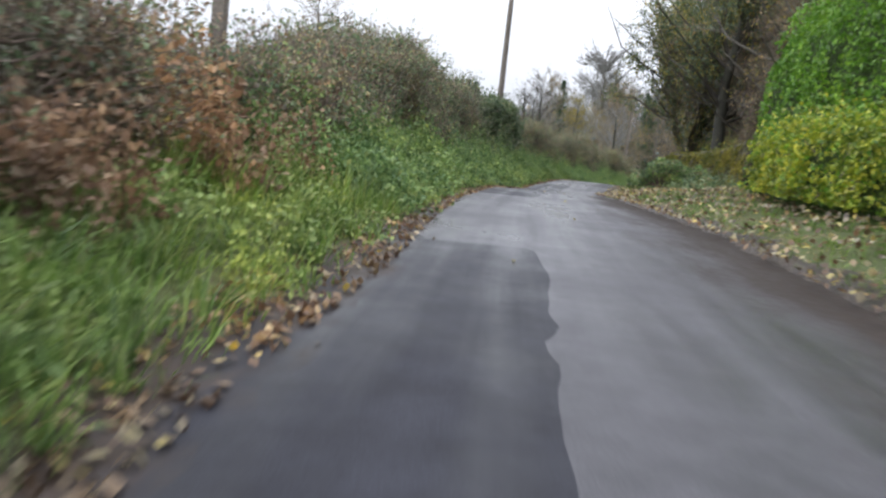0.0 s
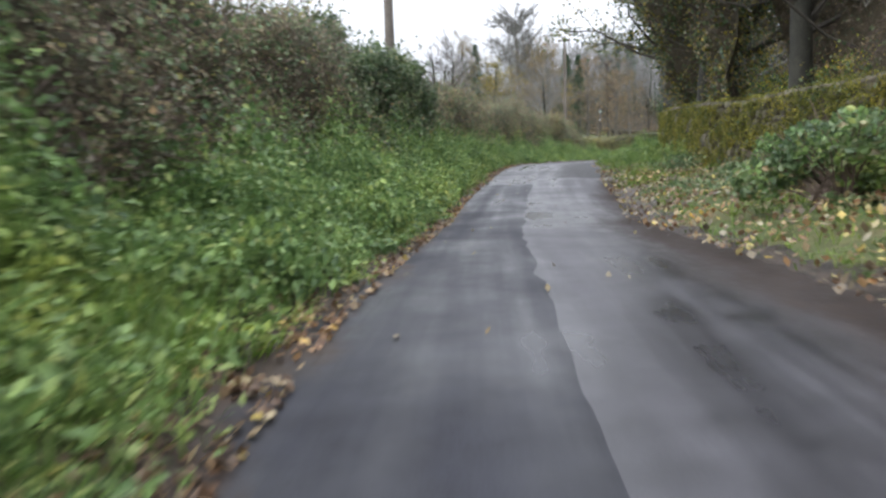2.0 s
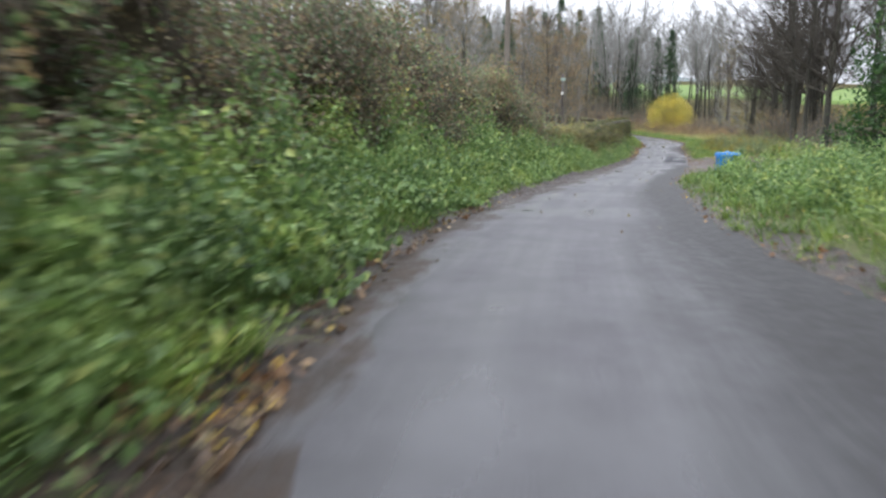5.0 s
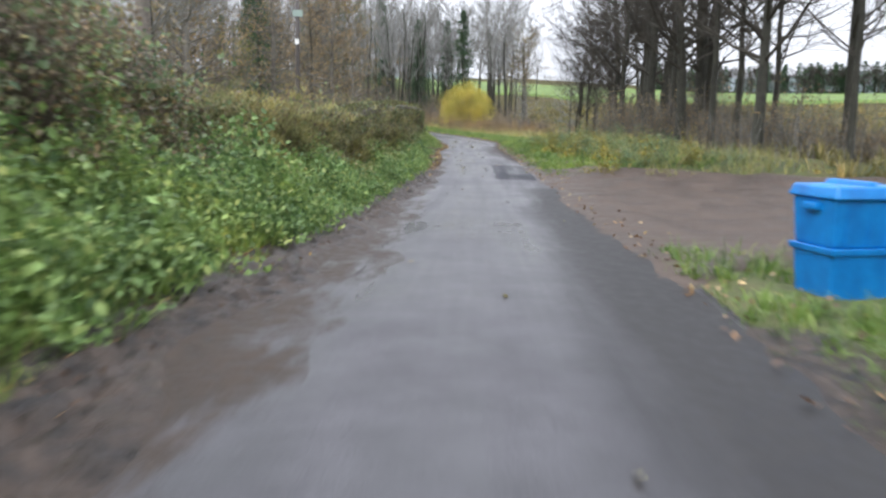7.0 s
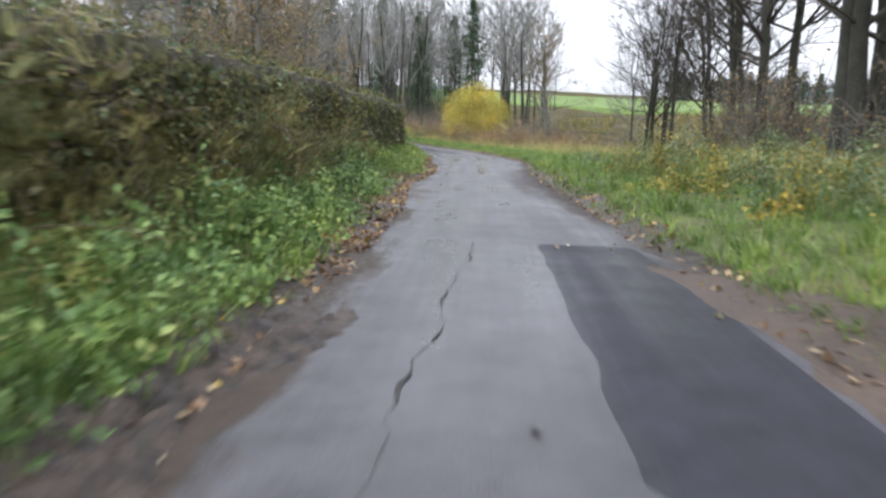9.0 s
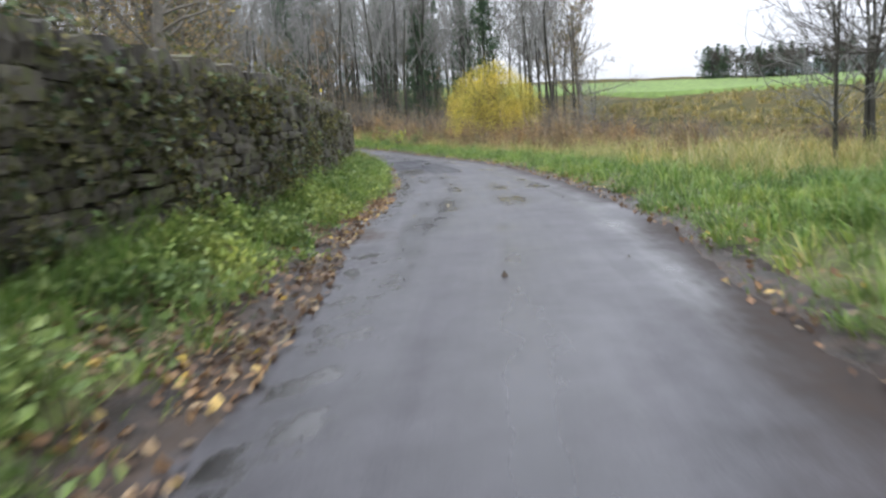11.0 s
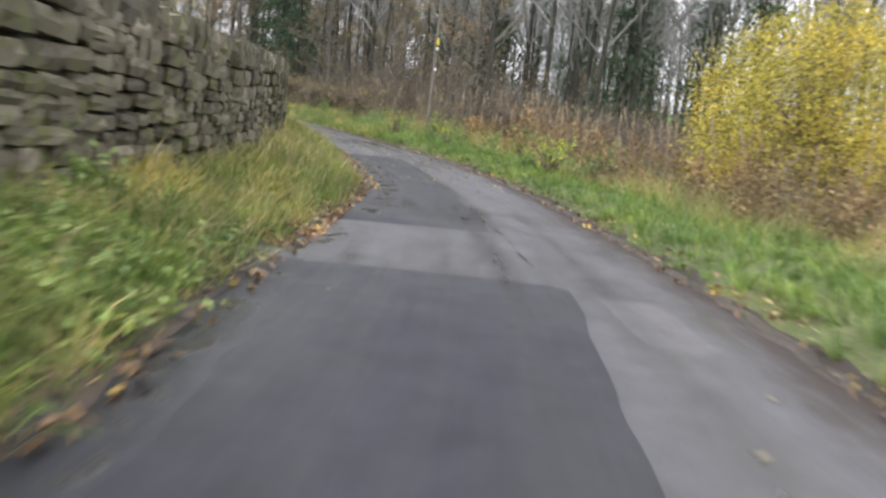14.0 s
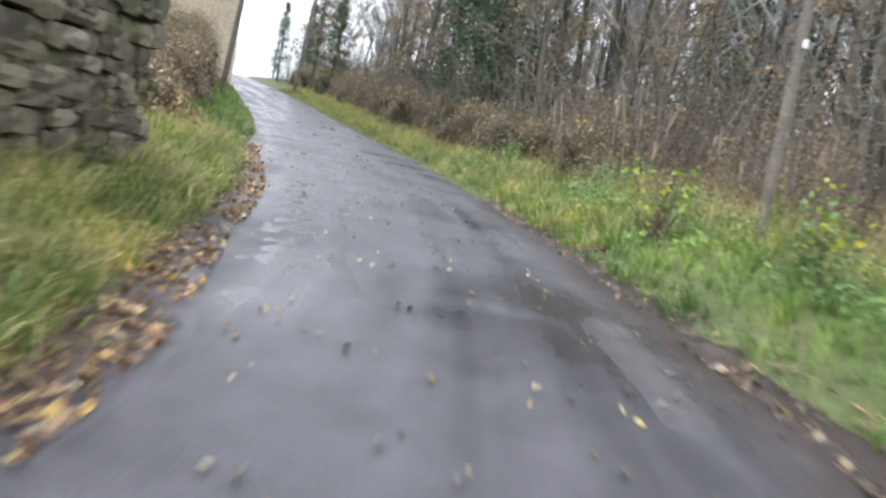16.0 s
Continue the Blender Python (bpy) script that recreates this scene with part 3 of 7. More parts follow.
MOOR = surface("rough_moor_grass", [(0.32, (0.030, 0.034, 0.012)), (0.5, (0.065, 0.058, 0.022)), (0.68, (0.105, 0.08, 0.036))], 0.16, (0.8, 0.95), 0.8, 0.25, fine=1.6, gloss=0.05)
stuff("ground", far_ground(), "rough brown grassland reaching the horizon", "ground", "structure")


# ---- road patches, mud, puddles ----
def jag(points, seed, amount=0.05):
    xs, ys = zip(*points)
    r = np.random.default_rng(seed)
    gx = np.arange(xs[0], xs[-1] + 0.2, 0.2)
    gy = np.convolve(r.normal(0, amount, len(gx) + 2), [0.3, 0.5, 0.3], "valid")
    return lambda s: np.interp(s, xs, ys) + np.interp(s, gx, gy[:len(gx)])


def patch(name, s0, s1, inner, outer, material, label, lift=0.004):
    return stuff(name, ribbon(name, s0, s1, 0.2, inner, outer, 10, lift, material, skirt=lift + 0.003), label, "road patch", "structure")


patch("road_patch_near", -20, 7.9, lambda s: left(s) + 0.12, jag([(-20, 0.45), (2.6, 0.42), (4, 0.46), (6.3, 0.55), (7.9, 0.47)], 1, 0.035), PATCH, "dark newer asphalt patch with ragged edge")
patch("road_patch_long", 16.65, 36.6, lambda s: left(s) + 0.12, jag([(16.65, 0.50), (18, 0.55), (21, 0.60), (23, 0.60), (25.7, 0.58), (27, 0.61), (29.2, 0.72), (33.3, 0.76), (36.6, 0.90)], 2, 0.03), PATCH, "long dark asphalt patch with ragged edge")
patch("road_patch_small", 86.2, 92.0, jag([(86.2, 0.53), (92.0, 0.5)], 3, 0.02), lambda s: np.minimum(right(s) - 0.12, 1.68), PATCH, "square dark asphalt patch beside the dirt track")
patch("road_patch_bend", 124.5, 136.7, lambda s: np.maximum(left(s) + 0.12, np.interp(s, [124.5, 128.5, 128.8, 129.2], [-0.34, -0.74, -1.0, -9])), jag([(124.5, 0.57), (127.4, 0.66), (131, 0.76), (134, 0.78), (136.7, 0.90)], 5, 0.02), PATCH, "dark asphalt patch in the bend")
patch("road_patch_end", 139.3, 150.3, lambda s: np.maximum(left(s) + 0.1, np.interp(s, [148, 150.6], [-9, -0.5])), jag([(137.6, 0.5), (142, 0.48), (147, 0.48), (150.6, 0.42)], 6, 0.02), PATCH, "dark asphalt patch beside the stone wall")
patch("road_patch_pale", 134.9, 136.6, jag([(134.9, 1.06), (136.6, 0.92)], 7, 0.02), jag([(134.9, 1.62), (136.6, 1.48)], 8, 0.02), PALE_PATCH, "pale worn asphalt repair")
patch("road_patch_pale_far", 154.2, 156.6, jag([(154.2, 1.02), (156.6, 0.92)], 9, 0.02), lambda s: np.minimum(jag([(154.2, 1.42), (156.6, 1.60)], 10, 0.02)(s), right(s) - 0.1), PALE_PATCH, "pale worn asphalt repair")




def strip_of(name, s0, s1, near, far_, lift, material, label, category, fade, wob=0.03, seed=3, cells=8, step=0.25):
    return stuff(name, ribbon(name, s0, s1, step, near, far_, cells, lift, material, wob, seed, lift + 0.003, fade), label, category, "structure")


strip_of("road_strip", 38, 84.4, lambda s: np.interp(s, [38, 44, 54, 70, 76, 80, 84.4], [0.9, 0.45, 0.3, 0.45, 0.6, 0.8, 0.9]), lambda s: right(s) + 0.05, 0.003, STRIP, "darker strip of asphalt along the lane edge", "road patch", 1, wob=0.0)
strip_of("mud_edge_left", 46, 96, lambda s: left(s) - 0.35, lambda s: left(s) + np.interp(s, [46, 60, 66, 72, 78, 84, 96], [0.45, 0.6, 0.9, 1.1, 0.9, 0.6, 0.5]) + 0.1*np.sin(s*3.1)*np.sin(s*1.3), 0.0065, MUD_THICK, "churned wet mud along the lane edge", "mud", -1)
for n, (s0, s1, mat) in enumerate([(-20, 7.9, MUD_FILM_P), (7.9, 16.65, MUD_FILM), (16.65, 36.6, MUD_FILM_P), (36.6, 46, MUD_FILM)]):
    strip_of("mud_edge_left_near", s0, s1, lambda s: left(s) - 0.35, lambda s: left(s) + 0.45 + 0.06*np.sin(s*2.3), 0.0065, mat, "muddy leaf-strewn lane edge", "mud", -1, seed=4 + n)
for n, (s0, s1, mat) in enumerate([(96, 129.0, MUD_FILM), (129.0, 136.7, MUD_FILM_P), (136.7, 139.3, MUD_FILM), (139.3, 149.0, MUD_FILM_P), (149.0, 165, MUD_FILM)]):
    strip_of("mud_edge_wall", s0, s1, lambda s: left(s) - 0.35, lambda s: left(s) + np.interp(s, [96, 110, 118, 165], [0.9, 0.7, 0.4, 0.4]) + 0.06*np.sin(s*2.7), 0.0065, mat, "muddy lane edge below the stone wall", "mud", -1, seed=8 + n)
strip_of("mud_wash_right", 93, 111, lambda s: np.interp(s, [93, 97, 101, 105, 111], [1.3, 0.4, 0.2, 0.4, 1.3]), lambda s: right(s) + 0.25, 0.004, MUD_WASH, "thin dark mud washed over the lane edge", "mud", 1, seed=9)
strip_of("mud_wash_near", -20, 38, lambda s: np.maximum(right(s) - np.interp(s, [22, 28], [2.2, 1.0]), 1.1), lambda s: right(s) + 0.3, 0.004, MUD_WASH, "thin brown mud drying over the lane edge", "mud", 1, seed=19)
strip_of("mud_wash_bend", 112, 165, lambda s: right(s) - 0.8, lambda s: right(s) + 0.25, 0.004, MUD_WASH, "thin brown mud drying over the lane edge", "mud", 1, seed=29)
for n, (s0, s1) in enumerate([(-20, 71), (90, 165)]):
    strip_of("soil_edge", s0, s1, lambda s: right(s) - 0.06 + 0.05*np.sin(s*3.3)*np.sin(s*1.7), lambda s: right(s) + np.interp(s, [98, 112], [0.42, 0.10]) + np.interp(s, [98, 112], [0.1, 0.04])*np.sin(s*1.9), 0.010, MUD, "dark trodden soil between lane and verge", "mud", 1, wob=0.035, seed=70 + n)
strip_of("mud_splashes", 74, 84, lambda s: 0*s - 0.6, lambda s: 0*s + 0.7, 0.004, MUD_SPOTS, "dark splashes of mud over the asphalt", "mud", 2, seed=8)
for n, (s0, s1, a, b, mat) in enumerate([(102, 110, 0.15, 0.9, WATER_FILM), (111, 119.4, 0.05, 0.7, WATER_FILM), (119.6, 124.8, 0.25, 1.2, WATER_FILM), (124.9, 128.9, 0.10, 1.2, WATER_DEEP), (132, 136.6, 0.0, 0.4, WATER_FILM_P), (136.8, 139.2, 0.0, 0.5, WATER_FILM), (139.4, 149.7, 0.12, 0.8, WATER_FILM_P), (155.5, 163, 0.2, 1.3, WATER_FILM)]):
    strip_of("puddle", s0, s1, lambda s: left(s) + a, lambda s: left(s) + b, 0.0085, mat, "broken shallow rainwater puddle at the lane edge", "puddle", 2, seed=60 + n)


def track():
    d = np.linspace(0, 26, 53)
    u = np.linspace(0, 1, 61)
    r = np.random.default_rng(8)
    s0 = np.interp(d, [0, 1, 2, 5, 26], [71.5, 73.4, 74.4, 75.5, 74]) + r.normal(0, 0.1, 53)
    s1 = np.interp(d, [0, 1, 2, 5, 26], [91.5, 88.8, 87.6, 86.0, 84]) + r.normal(0, 0.1, 53)
    s = s0[:, None] + (s1 - s0)[:, None]*u
    wav = 0.07*np.sin(s*1.3) + 0.06*np.sin(s*3.7 + 1) + 0.05*np.sin(s*9)
    p = at(s, right(s) - 0.3 + wav*np.clip(1 - d, 0, 1)[:, None] + d[:, None], 0.014 + 0.07*np.clip(d - 0.3, 0, 1)[:, None])
    p[0, :, 2] -= 0.02
    p[:, 0, 2] -= 0.16
    p[:, -1, 2] -= 0.16
    p[..., 2] += 0.025*np.sin(s*4.0 + 2*np.sin(d*2)[:, None])*np.clip(d, 0, 1)[:, None]
    i = (np.arange(52)[:, None]*61 + np.arange(60)).ravel()
    return mesh_of("track", p.reshape(-1, 3), np.stack([i, i + 61, i + 62, i + 1], 1), DIRT, True)


stuff("dirt_track", track(), "red-brown dirt track joining the lane", "track", "structure")


def crack(points, seed):
    r = np.random.default_rng(seed)
    s = np.arange(points[0][0], points[-1][0], 0.12)
    d = np.interp(s, *zip(*points)) + np.convolve(r.normal(0, 0.035, len(s) + 4), np.ones(5)/3, "valid")[:len(s)]
    w = 0.001 + 0.011*np.clip(np.sin(s*1.9 + seed)*np.sin(s*5.3) + 0.15 + r.normal(0, 0.25, len(s)), 0, 1)
    p = np.stack([at(s, d - w, 0.009), at(s, d + w, 0.009)], 1).reshape(-1, 3)
    i = np.arange(len(s) - 1)*2
    return mesh_of("crack", p, np.stack([i, i + 1, i + 3, i + 2], 1), CRACK)


CRACK = plain("crack_filled_with_grit", (0.02, 0.018, 0.016), 0.8)
for n, pts in enumerate([[(72, -0.85), (78.7, -0.69), (80, -0.69), (82.7, -0.47), (89, -0.27), (92, -0.1)], [(137.4, 0.62), (141, 0.4)], [(150.5, 0.9), (152.2, 0.5)]]):
    tagged(new("road_crack", crack(pts, 90 + n)), "long thin crack in the worn asphalt", "crack", "cracks in the asphalt", "structure")


# ---- dry stone wall ----
def stone_material(name, tone, mossy):
    m, nt, b = nodes_of(name)
    oi = nt.nodes.new("ShaderNodeObjectInfo")
    g = nt.nodes.new("ShaderNodeNewGeometry")
    add = nt.nodes.new("ShaderNodeMath")
    add.operation = "ADD"
    nt.links.new(oi.outputs["Random"], add.inputs[0])
    nt.links.new(g.outputs["Random Per Island"], add.inputs[1])
    fr = nt.nodes.new("ShaderNodeMath")
    fr.operation = "FRACT"
    nt.links.new(add.outputs[0], fr.inputs[0])
    base = ramp(nt, [(0.0, (0.07*tone, 0.06*tone, 0.042*tone)), (0.4, (0.12*tone, 0.102*tone, 0.072*tone)), (0.75, (0.17*tone, 0.148*tone, 0.105*tone)), (1.0, (0.27*tone, 0.24*tone, 0.185*tone))], fr.outputs[0])
    n1 = noise_of(nt, 7.0, 6, 0.65, coords="World")
    n2 = noise_of(nt, 60.0, 3, 0.6, coords="World")
    n3 = noise_of(nt, 0.55, 4, 0.6, coords="World")
    c = mixed(nt, 1.0, base, ramp(nt, [(0.3, (0.55, 0.54, 0.5)), (0.7, (1.35, 1.33, 1.28))], n1.outputs["Fac"]), "MULTIPLY")
    moss = ramp(nt, [(mossy, (0, 0, 0)), (mossy + 0.14, (0.85, 0.85, 0.85))], n3.outputs["Fac"])
    spots = ramp(nt, [(0.5, (0, 0, 0)), (0.6, (1, 1, 1))], n1.outputs["Fac"])
    c = mixed(nt, mixed(nt, 1.0, moss, spots, "MULTIPLY"), c, (0.075, 0.085, 0.02))
    nt.links.new(c, b.inputs["Base Color"])
    b.inputs["Roughness"].default_value = 0.8
    bumped(nt, b, n2.outputs["Fac"], 0.5, 0.012)
    return m


STONE = stone_material("gritstone", 0.72, 0.40)
MOSSY = stone_material("mossy_gritstone", 0.42, 0.34)
# near-black sheet behind the stones, its colour standing in for shade in the joints
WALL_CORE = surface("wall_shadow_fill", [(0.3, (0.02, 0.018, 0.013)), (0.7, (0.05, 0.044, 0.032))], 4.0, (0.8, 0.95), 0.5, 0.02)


def stone_shape(seed):
    """A rough hewn block about a unit long: 26 corners, the sides pushed in and out."""
    r = np.random.default_rng(seed)
    g = [-1, 0, 1]
    pts = [(x, y, z) for x in g for y in g for z in g if (x, y, z) != (0, 0, 0)]
    idx = {p: n for n, p in enumerate(pts)}
    v = np.array(pts, float)
    k = np.abs(v).sum(1)
    v *= np.where(k == 3, 0.86, np.where(k == 2, 0.955, 1.0))[:, None]
    v += r.normal(0, 1, v.shape)*np.array([0.06, 0.03, 0.04])
    f = []
    for ax in range(3):
        for sg in (-1, 1):
            o = [a for a in range(3) if a != ax]
            for i in (-1, 0):
                for j in (-1, 0):
                    q = []
                    for di, dj in ((0, 0), (1, 0), (1, 1), (0, 1)):
                        p = [0, 0, 0]
                        p[ax], p[o[0]], p[o[1]] = sg, i + di, j + dj
                        q.append(idx[tuple(p)])
                    if (sg > 0) != (ax == 1):
                        f.append(q)
                    else:
                        f.append(q[::-1])
    return v*0.5, np.array(f)


SHAPES = [stone_shape(n) for n in range(9)]
WALL_D, WALL_TOP = -2.72, 1.90
wall_from, wall_to = 76.5, 158.2
near_from, near_to = 139.5, 149.0


def wall_line(s):
    """The face of the wall, which wavers a little."""
    return WALL_D + 0.06*np.sin(s*0.35) + 0.04*np.sin(s*0.9 + 1) - np.interp(s, [76, 84], [1.3, 0])


def wall_rise(s):
    """The wall has sunk at its overgrown end."""
    return np.interp(s, [76, 84, 92], [0.80, 0.86, 1.0])


def wall_stones():
    r = np.random.default_rng(21)
    rows = []
    z = 0.18
    while z < WALL_TOP - 0.27:
        hgt = r.uniform(0.10, 0.18)
        s = wall_from + r.uniform(0, 0.3)
        while s < wall_to:
            ln = 0.16 + 0.36*r.beta(1.2, 2.0)
            if r.random() < 0.09 and hgt > 0.165:
                for q in (0.25, 0.75):
                    rows.append((s + ln/2, z + hgt*q, ln, hgt*0.5, r.uniform(-0.03, 0.03), int(r.integers(9)), r.uniform(-4, 4)))
            else:
                rows.append((s + ln/2, z + hgt/2 + 0.03*math.sin(s*0.8 + z*4) + 0.02*math.sin(s*2.1 + z*9), ln, hgt*r.uniform(0.82, 1.16), r.uniform(-0.045, 0.04), int(r.integers(9)), r.uniform(-4, 4)))
            s += ln + 0.010
        z += hgt + 0.008
    s = wall_from
    while s < wall_to:
        ln = r.uniform(0.18, 0.38)
        hgt = r.uniform(0.236, 0.31)
        rows.append((s + ln/2, WALL_TOP - 0.27 + hgt/2 + 0.03*math.sin(s*0.8), ln, hgt, 0.0, int(r.integers(9)), r.uniform(-9, 9)))
        s += ln + 0.008
    return rows


def build_wall():
    wall = thing("stone_wall", Matrix(), "long mossy dry stone wall of rough gritstone", "wall", "", "structure")
    s = np.arange(wall_from, wall_to + 0.1, 0.5)
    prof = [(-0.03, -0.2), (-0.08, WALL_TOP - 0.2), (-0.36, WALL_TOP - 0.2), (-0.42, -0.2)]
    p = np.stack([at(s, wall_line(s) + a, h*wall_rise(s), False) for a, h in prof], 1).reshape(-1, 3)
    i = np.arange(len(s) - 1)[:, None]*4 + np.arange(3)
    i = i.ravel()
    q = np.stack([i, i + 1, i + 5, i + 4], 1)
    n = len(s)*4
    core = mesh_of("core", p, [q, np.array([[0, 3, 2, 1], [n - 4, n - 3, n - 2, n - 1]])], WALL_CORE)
    part("core", core, wall, "dark sheet behind the facing stones, painted as shade in the joints")
    meshes = [mesh_of("stone", v, f, STONE) for v, f in SHAPES]
    bulk, old, count, r_ = [], [], 0, random.Random(3)
    for s, h, ln, hg, out, k, tilt in wall_stones():
        top = hg > 0.235
        deep = 0.46 if top else 0.26
        c = at(s, float(wall_line(s)) - (0.19 if top else 0.09) + out, h*float(wall_rise(s)), False)
        m = pose(*map(float, c), 0, 0, heading(s)) @ pose(0, 0, 0, tilt, r_.uniform(-3, 3), r_.uniform(-4, 4)) @ Matrix.Diagonal((deep, ln*1.07, hg*1.12, 1))
        if near_from < s < near_to and count < 300:
            ob = new("stone", meshes[k])
            ob.parent = wall
            ob.matrix_local = m
            count += 1
        else:
            v, f = SHAPES[k]
            mm = np.array(m)
            (old if s + r_.uniform(-7, 7) < 123 else bulk).append((v @ mm[:3, :3].T + mm[:3, 3], f))
    for some, mat, lab in ((bulk, STONE, "rough hewn facing stones and cope stones"), (old, MOSSY, "dark mossy facing stones and cope stones")):
        v, f = merged(some)
        tagged(part("stonework", mesh_of("stonework", v, f, mat), wall, lab), kind="stuff")


def clods(n, s0, s1, lo, hi, size, seed, label):
    """Lumps of churned mud."""
    r = np.random.default_rng(seed)
    s = r.uniform(s0, s1, n)
    d = left(s) + lo + (hi - lo)*r.beta(1.3, 2.2, n)
    p = at(s, d, 0.005)
    out = []
    for k in range(n):
        v, f = SHAPES[k % 9]
        sz = size*r.uniform(0.4, 1.5)
        a = r.uniform(0, 6.28)
        rot = np.array([[math.cos(a), -math.sin(a), 0], [math.sin(a), math.cos(a), 0], [0, 0, 1]])
        out.append(((v*np.array([sz*1.3, sz, sz*0.8])) @ rot.T + p[k], f))
    v, f = merged(out)
    return stuff("mud_clods", mesh_of("mud_clods", v, f, MUD), label, "mud")


# ---- plants ----
def lumps(s, h, seed):
    a = seed*1.7
    return (0.55*np.sin(s*0.55 + 0.8*h + a) + 0.45*np.sin(s*1.35 + 1.3*h + a*2) + 0.35*np.sin(h*2.4 - s*1.1 + a*3) + 0.25*np.sin(s*3.3 + h*3.1 + a) + 0.15*np.sin(s*7.1 - h*6.3 + a))


def hedge_top(s, top, seed, rough):
    return top(s)*(1 + rough*(0.5*np.sin(s*0.62 + seed) + 0.45*np.sin(s*1.45 + seed*2.3) + 0.3*np.sin(s*3.4 + seed) + 0.18*np.sin(s*8.3)))


def hedge_points(n, s0, s1, front, top, rng, side, seed, depth, bulge, low, slope, rough):
    """Leaf places in the outer shell of a hedge that stands along the lane, its front facing the lane and leaning back."""
    s = rng.uniform(s0, s1, n)
    H = hedge_top(s, top, seed, rough)
    ontop = rng.random(n) < 0.30
    h = np.where(ontop, H*(1 - 0.05*rng.exponential(1, n)) + 0.12*rng.exponential(1, n), low + (H - low)*rng.uniform(0, 1, n))
    f = front(s) + bulge*lumps(s, h, seed) + side*slope*np.clip(h - low, 0, 9)
    back = np.where(ontop, rng.uniform(0, 1.8, n), rng.exponential(depth, n) + 0.9*np.clip(h/H - 0.8, 0, 1)*2)
    gap = np.sin(s*2.9 + h*1.9 + seed) + np.sin(s*1.1 - h*3.7 + seed*2) + rng.normal(0, 0.8, n)
    back = np.where((gap < -0.9) & ~ontop, back + 0.3, back)
    return s, f + side*back, h


def hedge(name, s0, s1, front, top, side, seed, leafsets, twigs, label, category, core_mat, depth=0.34, bulge=0.38, low=0.0, coretop=0.86, width=1.7, slope=0.16, rough=0.17, long_=0.9, sprays=0):
    rng = np.random.default_rng(seed)
    base = thing(name, Matrix(), label, category, "", "stuff")
    s = np.arange(s0, s1 + 0.1, 0.3)
    rows = []
    hs = np.array([-0.15, 0.0, 0.12, 0.25, 0.4, 0.55, 0.7, 0.85, 1.0, 1.0])
    foot = at(s, front(s), 0)[:, 2]
    for k, hh in enumerate(hs):
        H = hedge_top(s, top, seed, rough)*coretop
        h = low*0.9 + (H - low*0.9)*hh if k else np.full(len(s), low*0.9 - 0.15)
        d = front(s) + bulge*lumps(s, h, seed) + side*(slope*np.clip(h - low, 0, 9) + 0.30 + 0.5*(hh > 0.9) + (width if k == len(hs) - 1 else 0))
        p = at(s, d, 0)
        p[:, 2] = foot + h
        rows.append(p)
    p = np.stack(rows, 1)
    kk = len(hs)
    i = (np.arange(len(s) - 1)[:, None]*kk + np.arange(kk - 1)).ravel()
    # sheet without stems, darker than the leaves to give the hedge a shaded interior
    part("core", mesh_of("core", p.reshape(-1, 3), np.stack([i, i + 1, i + kk + 1, i + kk], 1), core_mat, True), base, "dark sheet inside, painted as the shade among the stems")
    for mat, n, size, asp in leafsets:
        ss, dd, h = hedge_points(n, s0, s1, front, top, rng, side, seed, depth, bulge, low, slope, rough)
        c2 = at(ss, dd, 0)
        c2[:, 2] = at(ss, front(ss), 0)[:, 2] + h
        v, f = leaves(c2, size, rng, asp, 0.3, None)
        part("foliage", mesh_of("foliage", v, f, mat), base)
    if twigs:
        ss, dd, h = hedge_points(twigs, s0, s1, front, top, rng, side, seed, depth*0.6, bulge, low, slope, rough)
        c = at(ss, dd, 0)
        c[:, 2] = at(ss, front(ss), 0)[:, 2] + h*0.98
        dirn = rng.normal(size=(twigs, 3))
        dirn[:, 2] = np.abs(dirn[:, 2])*0.9 + 0.25
        dirn /= np.linalg.norm(dirn, axis=1)[:, None]
        ln = rng.uniform(0.25, 1.0, twigs)[:, None]*long_
        t = np.linspace(-0.4, 0.6, 3)
        sag = rng.normal(0, 0.12, (twigs, 3))
        line = c[:, None] + dirn[:, None]*(t[None, :, None]*ln[:, None]) + sag[:, None]*(t**2)[None, :, None]*ln[:, None]*2
        rad = rng.uniform(0.003, 0.008, twigs)[:, None]*np.linspace(1.2, 0.4, 3)
        v, f = tubes(line, rad, 3)
        part("stem_tangle", mesh_of("stem_tangle", v, f, BROWN_TWIG), base, "thin bare brown stems")
    if sprays:
        ss, dd, h = hedge_points(sprays, s0, s1, front, top, rng, side, seed, 0.1, bulge, low, slope, rough)
        c = at(ss, dd, 0)
        c[:, 2] = at(ss, front(ss), 0)[:, 2] + np.maximum(h*0.97, 0.3)
        hd = np.array([math.radians(heading(x)) for x in ss])
        outward = -side*np.stack([np.cos(hd), np.sin(hd), 0*hd], 1)
        way = outward*rng.uniform(0.1, 0.8, sprays)[:, None] + rng.normal(0, 0.45, (sprays, 3))
        way[:, 2] = np.abs(way[:, 2]) + rng.uniform(0.1, 0.9, sprays)
        way /= np.linalg.norm(way, axis=1)[:, None]
        ln = rng.uniform(0.35, 1.15, sprays)
        q = np.linspace(0, 1, 5)
        line = c[:, None] + way[:, None]*(q[None, :, None]*ln[:, None, None])
        line[..., 2] -= (q**2)[None]*(0.35*ln*rng.uniform(0.2, 1.5, sprays))[:, None]
        v, f = tubes(line, np.full((sprays, 5), 0.005)*np.linspace(1.2, 0.4, 5), 3)
        part("stem_tangle", mesh_of("stem_tangle", v, f, BROWN_TWIG), base, "arching shoots")
